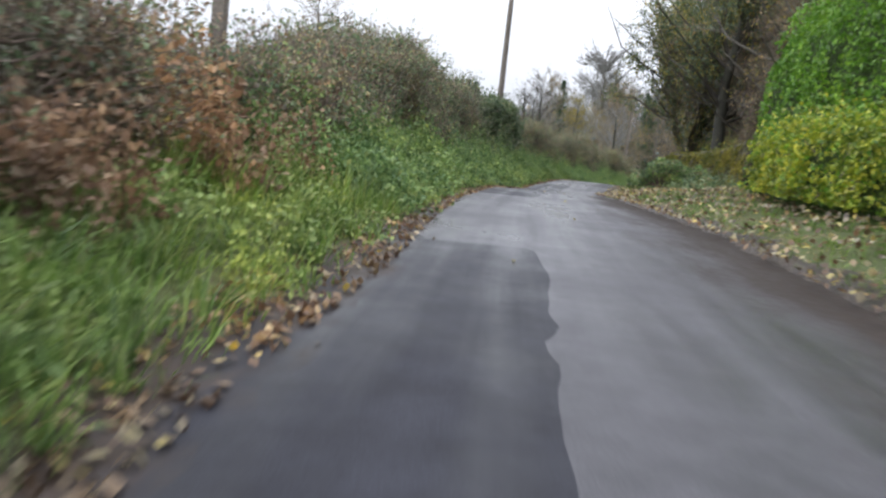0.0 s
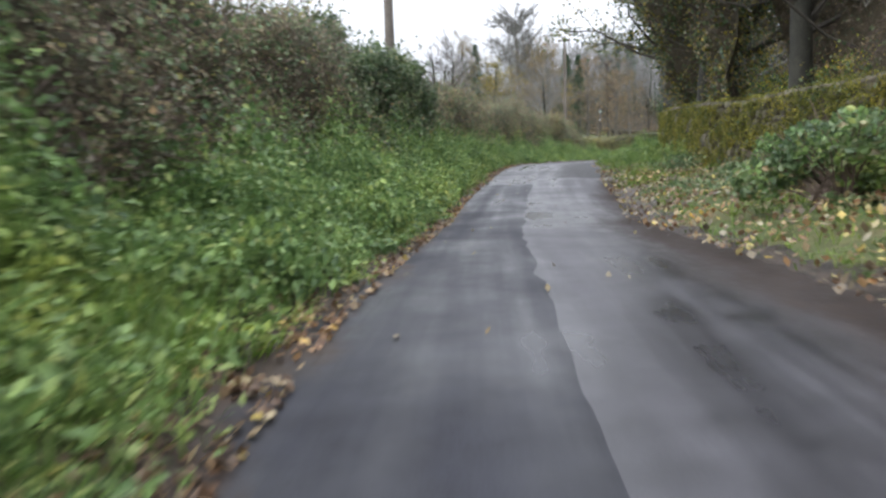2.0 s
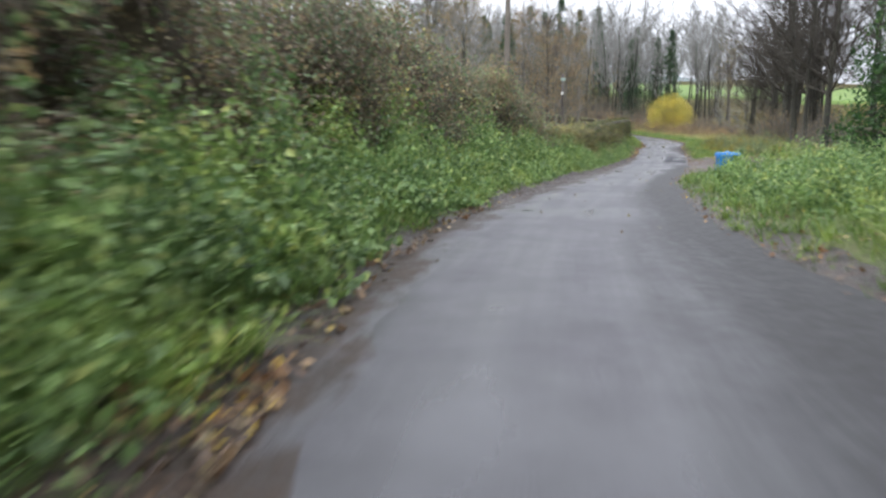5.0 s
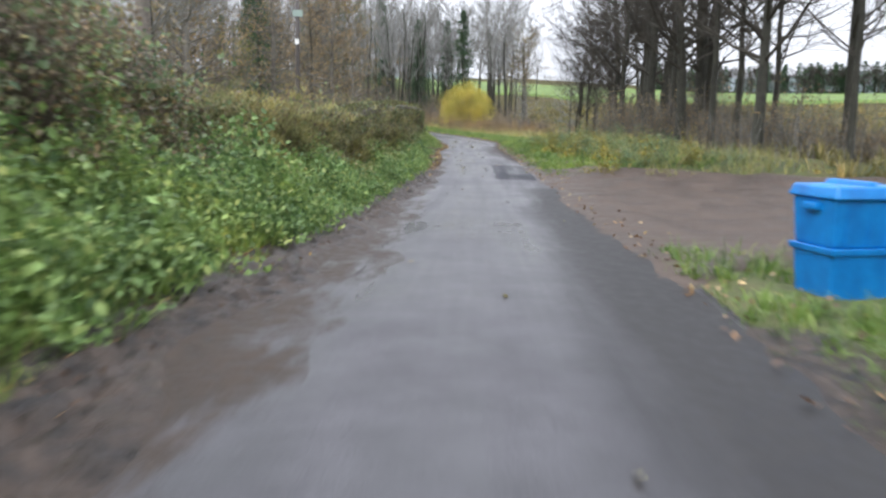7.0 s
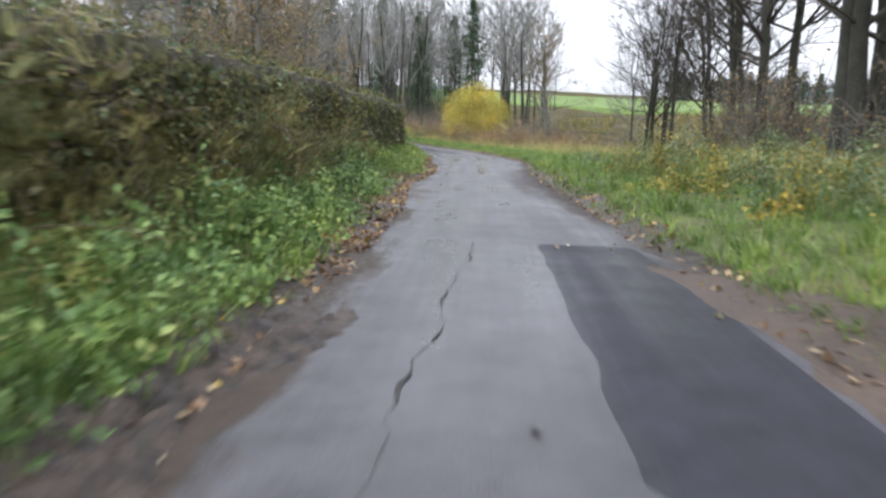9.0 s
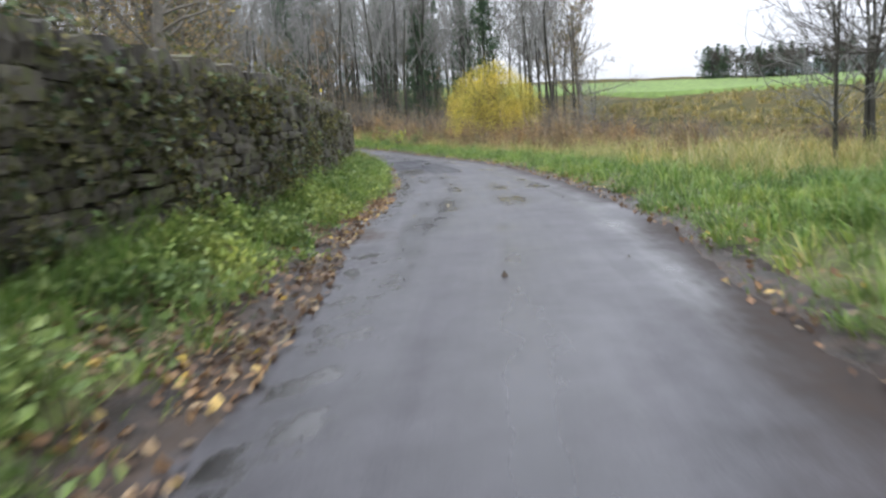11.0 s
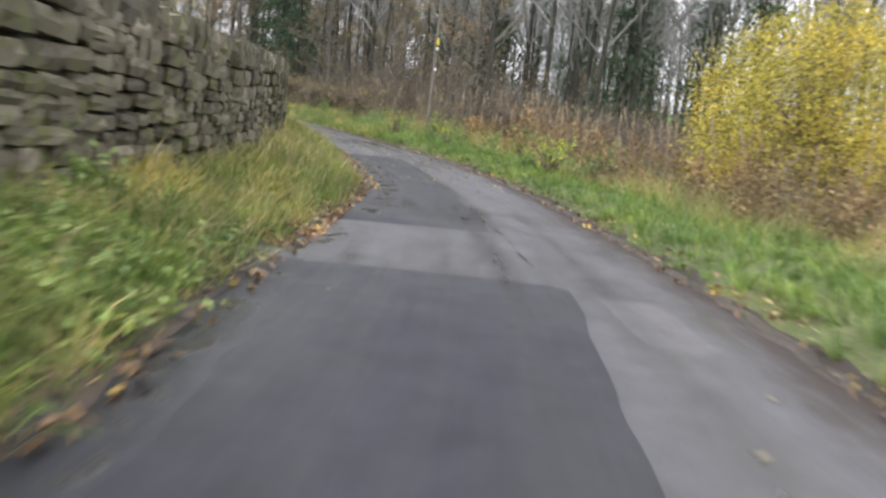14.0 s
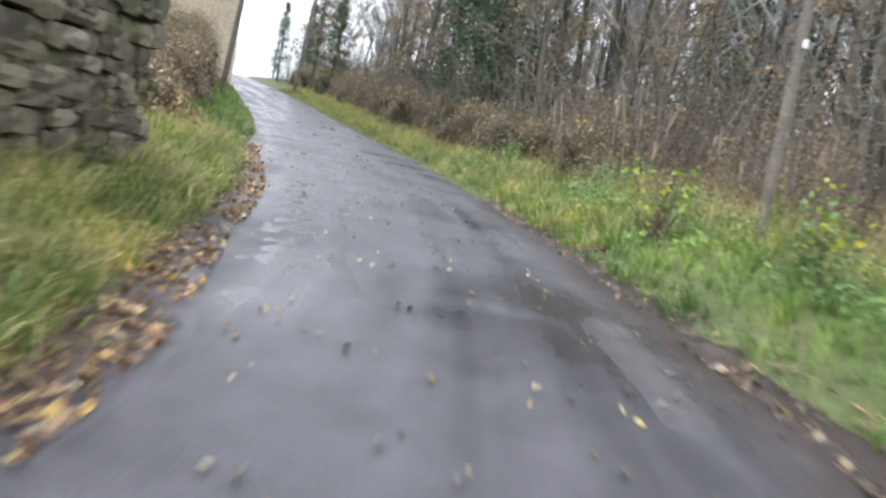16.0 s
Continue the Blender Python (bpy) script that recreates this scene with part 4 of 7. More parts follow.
        for mat, n, size, asp in leafsets[:3]:
            j = rng.integers(0, sprays, sprays*6)
            k = rng.integers(1, 5, sprays*6)
            v, f = leaves(line[j, k] + rng.normal(0, 0.05, (sprays*6, 3)), size*0.9, rng, asp, 0.4)
            part("foliage", mesh_of("foliage", v, f, mat), base)
    return base


# dull brown that paints the shade deep in a hedge
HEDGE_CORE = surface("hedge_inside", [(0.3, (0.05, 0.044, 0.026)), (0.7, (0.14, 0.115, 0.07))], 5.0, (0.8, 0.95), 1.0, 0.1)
# leaf green darkened as painted shade behind the clipped hedge face
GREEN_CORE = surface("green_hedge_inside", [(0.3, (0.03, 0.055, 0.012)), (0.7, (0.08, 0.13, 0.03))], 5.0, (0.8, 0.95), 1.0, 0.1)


def lines_of(pts):
    xs, ys = zip(*pts)
    return lambda s: np.interp(s, xs, ys)


HTOP = lines_of([(-12, 1.2), (5, 1.05), (10, 1.1), (13.5, 1.4), (16.5, 2.3), (21, 2.8), (30, 2.9), (34, 2.95), (40, 2.9), (42, 2.6), (50, 2.45), (60, 2.5), (68, 2.45), (73, 2.0), (76, 1.6), (80, 1.35)])
HFRONT = lines_of([(-12, -2.9), (10, -2.9), (20, -2.9), (38, -2.8), (50, -2.9), (66, -3.3), (80, -3.4)])
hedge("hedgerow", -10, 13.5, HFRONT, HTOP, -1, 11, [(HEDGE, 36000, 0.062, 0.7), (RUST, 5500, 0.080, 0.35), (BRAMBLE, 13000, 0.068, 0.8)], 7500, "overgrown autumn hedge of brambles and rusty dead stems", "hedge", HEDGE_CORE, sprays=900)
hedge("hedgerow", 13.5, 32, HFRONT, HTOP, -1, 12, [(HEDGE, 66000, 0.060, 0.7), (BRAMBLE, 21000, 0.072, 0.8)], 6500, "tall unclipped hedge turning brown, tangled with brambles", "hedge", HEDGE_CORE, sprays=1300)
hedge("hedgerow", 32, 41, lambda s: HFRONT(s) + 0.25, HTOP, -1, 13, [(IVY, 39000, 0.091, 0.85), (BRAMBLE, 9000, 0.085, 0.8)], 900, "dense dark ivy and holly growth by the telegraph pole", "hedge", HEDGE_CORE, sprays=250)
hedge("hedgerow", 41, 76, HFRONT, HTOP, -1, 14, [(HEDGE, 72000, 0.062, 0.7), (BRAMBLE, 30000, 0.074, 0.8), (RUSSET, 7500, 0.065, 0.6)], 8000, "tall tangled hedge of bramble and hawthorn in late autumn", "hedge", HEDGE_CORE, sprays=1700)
MOOR_TUFT = foliage("bleached_moor_grass", [(0.0, (0.12, 0.12, 0.04)), (0.5, (0.22, 0.20, 0.075)), (1.0, (0.36, 0.29, 0.14))], 0.7)
OLIVE_DULL = foliage("dull_olive_leaves", [(0.0, (0.105, 0.105, 0.045)), (0.6, (0.200, 0.190, 0.085)), (1.0, (0.310, 0.270, 0.125))], 0.6)
MAT_GRASS = foliage("matted_dead_grass", [(0.0, (0.150, 0.170, 0.070)), (0.5, (0.255, 0.255, 0.115)), (1.0, (0.390, 0.360, 0.190))], 0.7)
WTOP = lines_of([(74, 1.0), (80, 1.1), (88, 1.2), (95, 1.0), (102, 0.5)])
WFRONT = lines_of([(74, -3.6), (78, -3.15), (84, -2.52), (98, -2.42), (104, -2.5)])
hedge("hedgerow", 74, 101.5, WFRONT, WTOP, -1, 15, [(MOOR_TUFT, 16000, 0.085, 0.22), (OLIVE_DULL, 16000, 0.048, 0.5), (BRAMBLE, 5000, 0.050, 0.8)], 1600, "low growth of dead grass and bramble smothering the end of a stone wall", "hedge", HEDGE_CORE, bulge=0.13, slope=0.03, width=0.5, sprays=300)


def grass_mat(n, s0, s1, front, top, seed, mat, label):
    """Dead grass that hangs in tufts over a bank or a smothered wall."""
    r = np.random.default_rng(seed)
    s, d, h = hedge_points(n, s0, s1, front, top, r, -1, 15, 0.08, 0.13, 0.0, 0.03, 0.12)
    p = at(s, d, 0)
    p[:, 2] = at(s, front(s), 0)[:, 2] + h - 0.03
    v, f = tufts(p, 0.19, 0.011, r, 2.0, 12, 0.08)
    return stuff("grass_mat", mesh_of("grass_mat", v, f, mat), label, "grass")


grass_mat(46000, 74, 101.5, WFRONT, WTOP, 416, MAT_GRASS, "mat of dead grass over the end of the wall")
grass_mat(20000, 74, 101.5, WFRONT, WTOP, 417, OLIVE_DULL, "dull olive grass over the end of the wall")

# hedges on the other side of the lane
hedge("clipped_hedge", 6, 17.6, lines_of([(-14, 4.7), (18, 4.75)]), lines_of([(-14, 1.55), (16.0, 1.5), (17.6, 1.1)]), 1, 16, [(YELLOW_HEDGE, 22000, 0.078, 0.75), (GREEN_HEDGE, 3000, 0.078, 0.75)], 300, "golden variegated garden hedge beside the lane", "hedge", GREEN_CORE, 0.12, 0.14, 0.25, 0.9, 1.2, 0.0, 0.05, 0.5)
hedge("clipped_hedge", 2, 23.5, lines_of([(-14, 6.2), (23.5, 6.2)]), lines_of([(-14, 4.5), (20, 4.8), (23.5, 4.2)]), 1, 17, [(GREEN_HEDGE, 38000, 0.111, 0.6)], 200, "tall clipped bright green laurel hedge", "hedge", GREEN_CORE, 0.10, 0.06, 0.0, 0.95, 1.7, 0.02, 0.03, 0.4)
garden_line = lines_of([(26, 6.7), (31, 6.0), (36, 5.25), (44, 4.9), (51, 5.2)])
GARDEN_STONE = stone_material("moss_clad_stone", 0.9, 0.10)
GARDEN_MOSS = foliage("yellow_green_moss", [(0.0, (0.075, 0.085, 0.020)), (0.5, (0.18, 0.18, 0.040)), (1.0, (0.32, 0.30, 0.080))], 0.8, 0.2)


def garden_wall(s0, s1, high):
    """A low wall of rough stones half hidden by moss."""
    r = np.random.default_rng(77)
    wall = thing("garden_wall", Matrix(), "low rough stone wall thick with yellow-green moss", "wall", "", "structure")
    s = np.arange(s0, s1 + 0.1, 0.5)
    p = np.stack([at(s, garden_line(s) + a, h) for a, h in ((0.06, -0.2), (0.10, high - 0.1), (0.36, high - 0.1), (0.40, -0.2))], 1).reshape(-1, 3)
    i = (np.arange(len(s) - 1)[:, None]*4 + np.arange(3)).ravel()
    n = len(s)*4
    part("core", mesh_of("core", p, [np.stack([i, i + 4, i + 5, i + 1], 1), np.array([[0, 1, 2, 3], [n - 1, n - 2, n - 3, n - 4]])], WALL_CORE), wall, "dark sheet behind the facing stones, painted as shade in the joints")
    meshes = [mesh_of("stone", v, f, GARDEN_STONE) for v, f in SHAPES]
    rest, count, z = [], 0, 0.0
    while z < high:
        hg = r.uniform(0.13, 0.22)
        x = s0 + r.uniform(0, 0.2)
        while x < s1:
            ln = r.uniform(0.2, 0.46)
            k = int(r.integers(9))
            c = at(x + ln/2, float(garden_line(x)) + 0.10 + r.uniform(-0.04, 0.04), z + hg/2 + 0.03*math.sin(x*1.3 + z*3))
            m = pose(*map(float, c), 0, 0, heading(x)) @ pose(0, 0, 0, r.uniform(-6, 6), r.uniform(-4, 4), r.uniform(-6, 6)) @ Matrix.Diagonal((0.3, ln*1.05, hg*1.12, 1))
            if x < 37 and count < 300:
                ob = new("stone", meshes[k])
                ob.parent = wall
                ob.matrix_local = m
                count += 1
            else:
                mm = np.array(m)
                rest.append((SHAPES[k][0] @ mm[:3, :3].T + mm[:3, 3], SHAPES[k][1]))
            x += ln + 0.012
        z += hg
    v, f = merged(rest)
    tagged(part("stonework", mesh_of("stonework", v, f, GARDEN_STONE), wall, "moss-clad facing stones"), kind="stuff")
    for count, size, mat, name, label in ((64000, 0.042, GARDEN_MOSS, "wall_moss", "cushions of yellow-green moss over the garden wall"), (2600, 0.075, IVY, "wall_ivy", "trails of grey-green ivy over the garden wall")):
        x = r.uniform(s0, s1, count)
        h = high*1.06*r.random(count)**(0.8 if name == "wall_moss" else 0.45)
        keep = np.sin(x*2.3 + h*4.1) + np.sin(x*0.9 - h*6.3 + 2) + np.sin(x*5.1 + h*9.3) + r.normal(0, 0.7, count) > (-0.9 if name == "wall_moss" else 0.7)
        x, h = x[keep], h[keep]
        d = garden_line(x) + np.where(h > high*0.98, 0.3*r.random(len(x)), -0.05 - 0.03*r.exponential(1, len(x)))
        hd = np.radians(np.array([heading(q) for q in x]))
        out = np.stack([-np.cos(hd), -np.sin(hd), 0.5 + 0*hd], 1)
        v, f = leaves(at(x, d, h), size, r, 0.75, 0.4, out*1.2)
        stuff(name, mesh_of(name, v, f, mat), label, "moss" if name == "wall_moss" else "ivy")


garden_wall(26.5, 51, 1.65)
hedge("overgrown_hedge", 22.5, 37, lines_of([(22.5, 7.6), (31, 7.1), (37, 6.5)]), lines_of([(22.5, 6.0), (26, 7.6), (37, 7.2)]), 1, 18, [(HEDGE, 34000, 0.052, 0.6), (RUSSET, 36000, 0.052, 0.6), (IVY, 10000, 0.075, 0.8)], 9000, "tall brown overgrown hedge with bare stems", "hedge", HEDGE_CORE, 0.5, 0.4, 0.0, 0.86, 1.7, 0.05, 0.12)
hedge("ivy_hedge", 29, 51, lambda s: garden_line(s) + 0.45, lines_of([(29, 1.0), (31, 1.75), (34, 2.0), (51, 1.6)]), 1, 19, [(IVY, 12000, 0.08, 0.85), (OLIVE, 10000, 0.07, 0.7), (BRAMBLE, 6000, 0.08, 0.8), (YELLOW_HEDGE, 17000, 0.05, 0.8)], 1200, "ivy and brambles hanging over the low mossy wall", "hedge", HEDGE_CORE, 0.3, 0.12)
hedge("overgrown_hedge", 36, 52, lines_of([(36, 6.4), (44, 6.2), (52, 6.3)]), lines_of([(36, 7.5), (44, 8.0), (50, 7.0), (52, 5.5)]), 1, 20, [(IVY, 22000, 0.104, 0.8), (OLIVE, 16000, 0.104, 0.7), (HEDGE, 14000, 0.091, 0.7)], 2400, "tall dark ivy-clad tree growth with yellowing leaves", "hedge", HEDGE_CORE, 0.5, 0.5, 0.0, 0.86, 1.7, -0.33, 0.1)


def bush(name, s, d, radius, height, mats, seed, label, category="bush", twigs=200, low=0.05, size=0.08, shape=1.0):
    """A free-standing shrub: stems from the foot and leaves through an uneven crown."""
    r = np.random.default_rng(seed)
    ob = thing(name, spot(s, d), label, category)
    k = int(14*shape)
    lift_ = r.uniform(0.12, 0.9, k) if shape > 1 else r.uniform(0.25, 0.78, k)
    taper = 1.25*(1 - lift_)**0.55 if shape > 1 else 1.0
    if shape > 1:
        ang, far_ = r.uniform(0, 2*np.pi, k), radius*0.62*np.sqrt(r.random(k))*taper
        cen = np.stack([np.cos(ang)*far_, np.sin(ang)*far_, lift_*height], 1)
    else:
        cen = np.stack([r.normal(0, radius*0.42, k), r.normal(0, radius*0.42, k), lift_*height], 1)
    cr = r.uniform(0.35, 0.55, k)*min(radius, height*0.6)/shape**0.4
    for mat, n in mats:
        j = r.integers(0, k, n)
        v = r.normal(size=(n, 3))
        v /= np.linalg.norm(v, axis=1)[:, None]
        c = cen[j] + v*(cr[j]*r.uniform(0.5, 1.05, n)**0.5)[:, None]
        if shape > 1:
            # a broad dome with a loose, feathered outline
            a, u = r.uniform(0, 2*np.pi, n), r.beta(1.15, 1.35, n)
            edge = radius*(1 - u**2.4)**0.5*(0.80 + 0.35*np.sqrt(u))*(1 + 0.13*np.sin(2*a + 3*u) + 0.10*np.sin(5*a - 7*u) + 0.08*np.sin(11*a + 12*u))
            rr = edge*r.uniform(0, 1, n)**0.33*(1 + 0.05*r.exponential(1, n))
            c = np.stack([np.cos(a)*rr, np.sin(a)*rr, u*height*(1 + 0.08*np.sin(3*a + 1) + 0.07*np.sin(7*a) + 0.03*r.exponential(1, n))], 1)
        c[:, 2] = np.maximum(c[:, 2], low + 0.05*r.random(n))
        vv, f = leaves(c, size, r, 0.65, 0.2)
        part("foliage", mesh_of("foliage", vv, f, mat), ob)
    if twigs:
        j = r.integers(0, k, twigs)
        end = cen[j] + r.normal(0, 1, (twigs, 3))*cr[j][:, None]*0.6
        end[:, 2] = np.abs(end[:, 2]) + 0.1
        t = np.linspace(0, 1, 5)
        a = np.stack([r.normal(0, radius*0.12, twigs), r.normal(0, radius*0.12, twigs), np.full(twigs, -0.05)], 1)
        line = a[:, None]*(1 - t)[None, :, None] + end[:, None]*t[None, :, None]
        line[..., 2] += (0.2*height*np.sin(t*np.pi*0.5)*(1 - t))[None]
        rad = r.uniform(0.006, 0.016, twigs)[:, None]*np.linspace(1.3, 0.35, 5)
        v, f = tubes(line, rad, 3)
        part("stem_tangle", mesh_of("stem_tangle", v, f, BROWN_TWIG), ob, "slender brown stems")
    return ob


def bare_tree(name, seed, height, trunk_r, limbs, twigs, spread, label, category="tree", first=0.35, lean=0.03, stems=1, mat=None, leafset=None, droop=0.0, fine=0.008, twig=None):
    """A leafless tree: trunk, limbs that fork and many fine twigs; optional leaves on the twig ends."""
    r = np.random.default_rng(seed)
    ob = thing(name, Matrix(), label, category)
    mat = mat or BARK
    allv, tips, tdir = [], [], []
    for st in range(stems):
        t = np.linspace(0, 1, 9)
        bend = r.normal(0, lean*height, 2)
        wig = np.cumsum(r.normal(0, 0.012*height, (9, 2)), axis=0)
        ox, oy = (r.normal(0, trunk_r*2.2, 2) if stems > 1 else (0, 0))
        tr = np.stack([ox + bend[0]*t**1.5 + wig[:, 0]*t, oy + bend[1]*t**1.5 + wig[:, 1]*t, t*height*r.uniform(0.85, 1.0) - 0.1], 1)
        rad = trunk_r*(1 - t)**0.8*0.95 + trunk_r*0.07 + trunk_r*0.18*np.exp(-t*22)
        allv.append(tubes(tr[None], rad[None], 8))
        nl = limbs // stems
        u = r.uniform(first, 0.97, nl)
        start = np.stack([np.interp(u, t, tr[:, k]) for k in range(3)], 1)
        az = r.uniform(0, 2*np.pi, nl)
        ln = spread*(1.15 - u*0.75)*r.uniform(0.6, 1.15, nl)
        el = r.uniform(0.25, 0.9, nl) - droop
        dr = np.stack([np.cos(az)*np.cos(el), np.sin(az)*np.cos(el), np.sin(el)], 1)
        q = np.linspace(0, 1, 5)
        line = start[:, None] + dr[:, None]*(q[None, :, None]*ln[:, None, None])
        line[..., 2] += (0.22 - droop*0.3)*ln[:, None]*(q**2)[None]
        line += np.cumsum(r.normal(0, 0.12, (nl, 5, 3)), axis=1)*ln[:, None, None]*q[None, :, None]
        lr = np.interp(u, t, rad)*0.5
        lrad = np.minimum(lr*0.8, 0.07)[:, None]*np.linspace(1, 0.22, 5)
        allv.append(tubes(line, lrad, 5))
        nt2 = int(twigs*0.55) // stems
        j = r.integers(0, nl, nt2)
        w = r.uniform(0.2, 1.0, nt2)
        ts = np.stack([np.array([np.interp(w[a], q, line[j[a], :, k]) for a in range(nt2)]) for k in range(3)], 1)
        td = dr[j] + r.normal(0, 0.55, (nt2, 3))
        td[:, 2] += 0.25 - droop
        td /= np.linalg.norm(td, axis=1)[:, None]
        tl = ln[j]*r.uniform(0.18, 0.5, nt2)
        q4 = np.linspace(0, 1, 3)
        tline = ts[:, None] + td[:, None]*(q4[None, :, None]*tl[:, None, None])
        tline += np.cumsum(r.normal(0, 0.05, (nt2, 3, 3)), axis=1)*tl[:, None, None]*q4[None, :, None]
        trad = np.full((nt2, 3), fine)*np.linspace(1.5, 0.5, 3)
        k2 = nt2*4
        j2 = r.integers(0, nt2, k2)
        w2 = r.uniform(0.15, 1.0, k2)[:, None]
        side = td[j2] + r.normal(0, 0.6, (k2, 3))
        side[:, 2] += 0.2 - droop
        allv.append(merged([tubes(tline, trad, 3), spikes(tline[j2, 0]*(1 - w2) + tline[j2, 2]*w2, side, tl[j2]*r.uniform(0.25, 0.7, k2), fine*0.75)]))
        tips.append(tline[:, 1:].reshape(-1, 3))
    v, f = merged(allv[0::3])
    part("trunk", mesh_of("trunk", v, f, mat, True), ob)
    v, f = merged([a for n, a in enumerate(allv) if n % 3])
    part("crown", mesh_of("crown", v, f, twig or TWIG), ob, "bare forking limbs and fine twigs")
    if leafset:
        tp = np.concatenate(tips)
        for lm, n, size in leafset:
            c = tp[r.integers(0, len(tp), n)] + r.normal(0, 0.16, (n, 3))
            vv, ff_ = leaves(c, size, r, 0.6, 0.4)
            part("foliage", mesh_of("foliage", vv, ff_, lm), ob)
    return ob


def vase_tree(name, seed, height, trunk_r, forks, spread, label, thick=0.012, up=1.15, twig=None):
    """A woodland tree without leaves: a trunk that forks low into rising limbs and a rounded head of twigs."""
    r = np.random.default_rng(seed)
    ob = thing(name, Matrix(), label, "tree")
    t = np.linspace(0, 1, 6)
    wig = np.cumsum(r.normal(0, 0.010*height, (6, 2)), axis=0)*t[:, None]
    tr = np.stack([wig[:, 0], wig[:, 1], t*height*0.62 - 0.1], 1)
    rad = trunk_r*(1.08 - 0.72*t) + trunk_r*0.4*np.exp(-t*16)
    v, f = tubes(tr[None], rad[None], 7)
    part("trunk", mesh_of("trunk", v, f, BARK, True), ob)
    u = r.uniform(0.42, 1.0, forks)
    start = np.stack([np.interp(u, t, tr[:, k]) for k in range(3)], 1)
    az = np.arange(forks)*2.4 + r.normal(0, 0.4, forks)
    el = np.clip(r.normal(up, 0.2, forks), 0.5, 1.45)
    ln = (height*r.uniform(0.88, 1.02, forks) - start[:, 2])*r.uniform(0.75, 1.0, forks)
    way = np.stack([np.cos(az)*np.cos(el), np.sin(az)*np.cos(el), np.sin(el)], 1)
    q = np.linspace(0, 1, 5)
    line = start[:, None] + way[:, None]*(q[None, :, None]*ln[:, None, None])
    out = np.stack([np.cos(az), np.sin(az)], 1)[:, None]*(np.sin(q*np.pi)*0.12)[None, :, None]*spread
    line[..., :2] += out
    line += np.cumsum(r.normal(0, 0.03, (forks, 5, 3)), axis=1)*ln[:, None, None]*q[None, :, None]
    sets = [tubes(line, (np.interp(u, t, rad)*0.55)[:, None]*np.linspace(1, 0.15, 5), 5)]
    nb = forks*7
    j = r.integers(0, forks, nb)
    w = r.uniform(0.2, 0.95, nb)
    k = np.clip((w*4).astype(int), 0, 3)
    fr = (w*4 - k)[:, None]
    bs = line[j, k]*(1 - fr) + line[j, k + 1]*fr
    bd = way[j]*0.8 + r.normal(0, 0.55, (nb, 3))
    bd[:, 2] = np.abs(bd[:, 2])*0.8 + 0.15
    bd /= np.linalg.norm(bd, axis=1)[:, None]
    bl = spread*r.uniform(0.35, 0.85, nb)*(1.15 - 0.6*w)
    q3 = np.linspace(0, 1, 3)
    bline = bs[:, None] + bd[:, None]*(q3[None, :, None]*bl[:, None, None])
    bline[:, 2, 2] += 0.1*bl
    sets.append(tubes(bline, np.full((nb, 3), thick*1.8)*np.linspace(1.3, 0.4, 3), 3))
    nt3 = nb*9
    j = r.integers(0, nb, nt3)
    w = r.uniform(0.1, 1.0, nt3)[:, None]
    td = bd[j] + r.normal(0, 0.5, (nt3, 3))
    td[:, 2] += 0.3
    sets.append(spikes(bline[j, 0]*(1 - w) + bline[j, 2]*w, td, bl[j]*r.uniform(0.25, 0.6, nt3), thick))
    v, f = merged(sets)
    part("crown", mesh_of("crown", v, f, twig or TWIG), ob, "rising limbs and a rounded head of fine twigs")
    return ob


def thicket(name, seed, radius, height, label, leafmat, nleaf=260):
    """A dense leafless thorn thicket."""
    r = np.random.default_rng(seed)
    ob = thing(name, Matrix(), label, "bush")
    n = 70
    a, el = r.uniform(0, 6.283, n), r.uniform(0.5, 1.5, n)
    way = np.stack([np.cos(a)*np.cos(el), np.sin(a)*np.cos(el), np.sin(el)], 1)
    ln = r.uniform(0.5, 1.0, n)*np.hypot(radius*np.cos(el), height*np.sin(el))
    q = np.linspace(0, 1, 4)
    foot = np.stack([r.normal(0, radius*0.25, n), r.normal(0, radius*0.25, n), np.full(n, -0.1)], 1)
    line = foot[:, None] + way[:, None]*(q[None, :, None]*ln[:, None, None]) + np.cumsum(r.normal(0, 0.05, (n, 4, 3)), axis=1)*q[None, :, None]*ln[:, None, None]
    m = 800
    j, w = r.integers(0, n, m), r.uniform(0.2, 1, m)
    k = np.clip((w*3).astype(int), 0, 2)
    fr = (w*3 - k)[:, None]
    p = line[j, k]*(1 - fr) + line[j, k + 1]*fr
    td = way[j] + r.normal(0, 0.7, (m, 3))
    v, f = merged([tubes(line, np.full((n, 4), 0.013)*np.linspace(1.4, 0.4, 4), 3), spikes(p, td, r.uniform(0.2, 0.6, m)*radius*0.45, 0.007)])
    part("stem_tangle", mesh_of("stem_tangle", v, f, MID_TWIG), ob)
    c = p[r.integers(0, m, nleaf)] + r.normal(0, 0.12, (nleaf, 3))
    v, f = leaves(c, 0.075, r, 0.6, 0.3)
    part("foliage", mesh_of("foliage", v, f, leafmat), ob)
    return ob


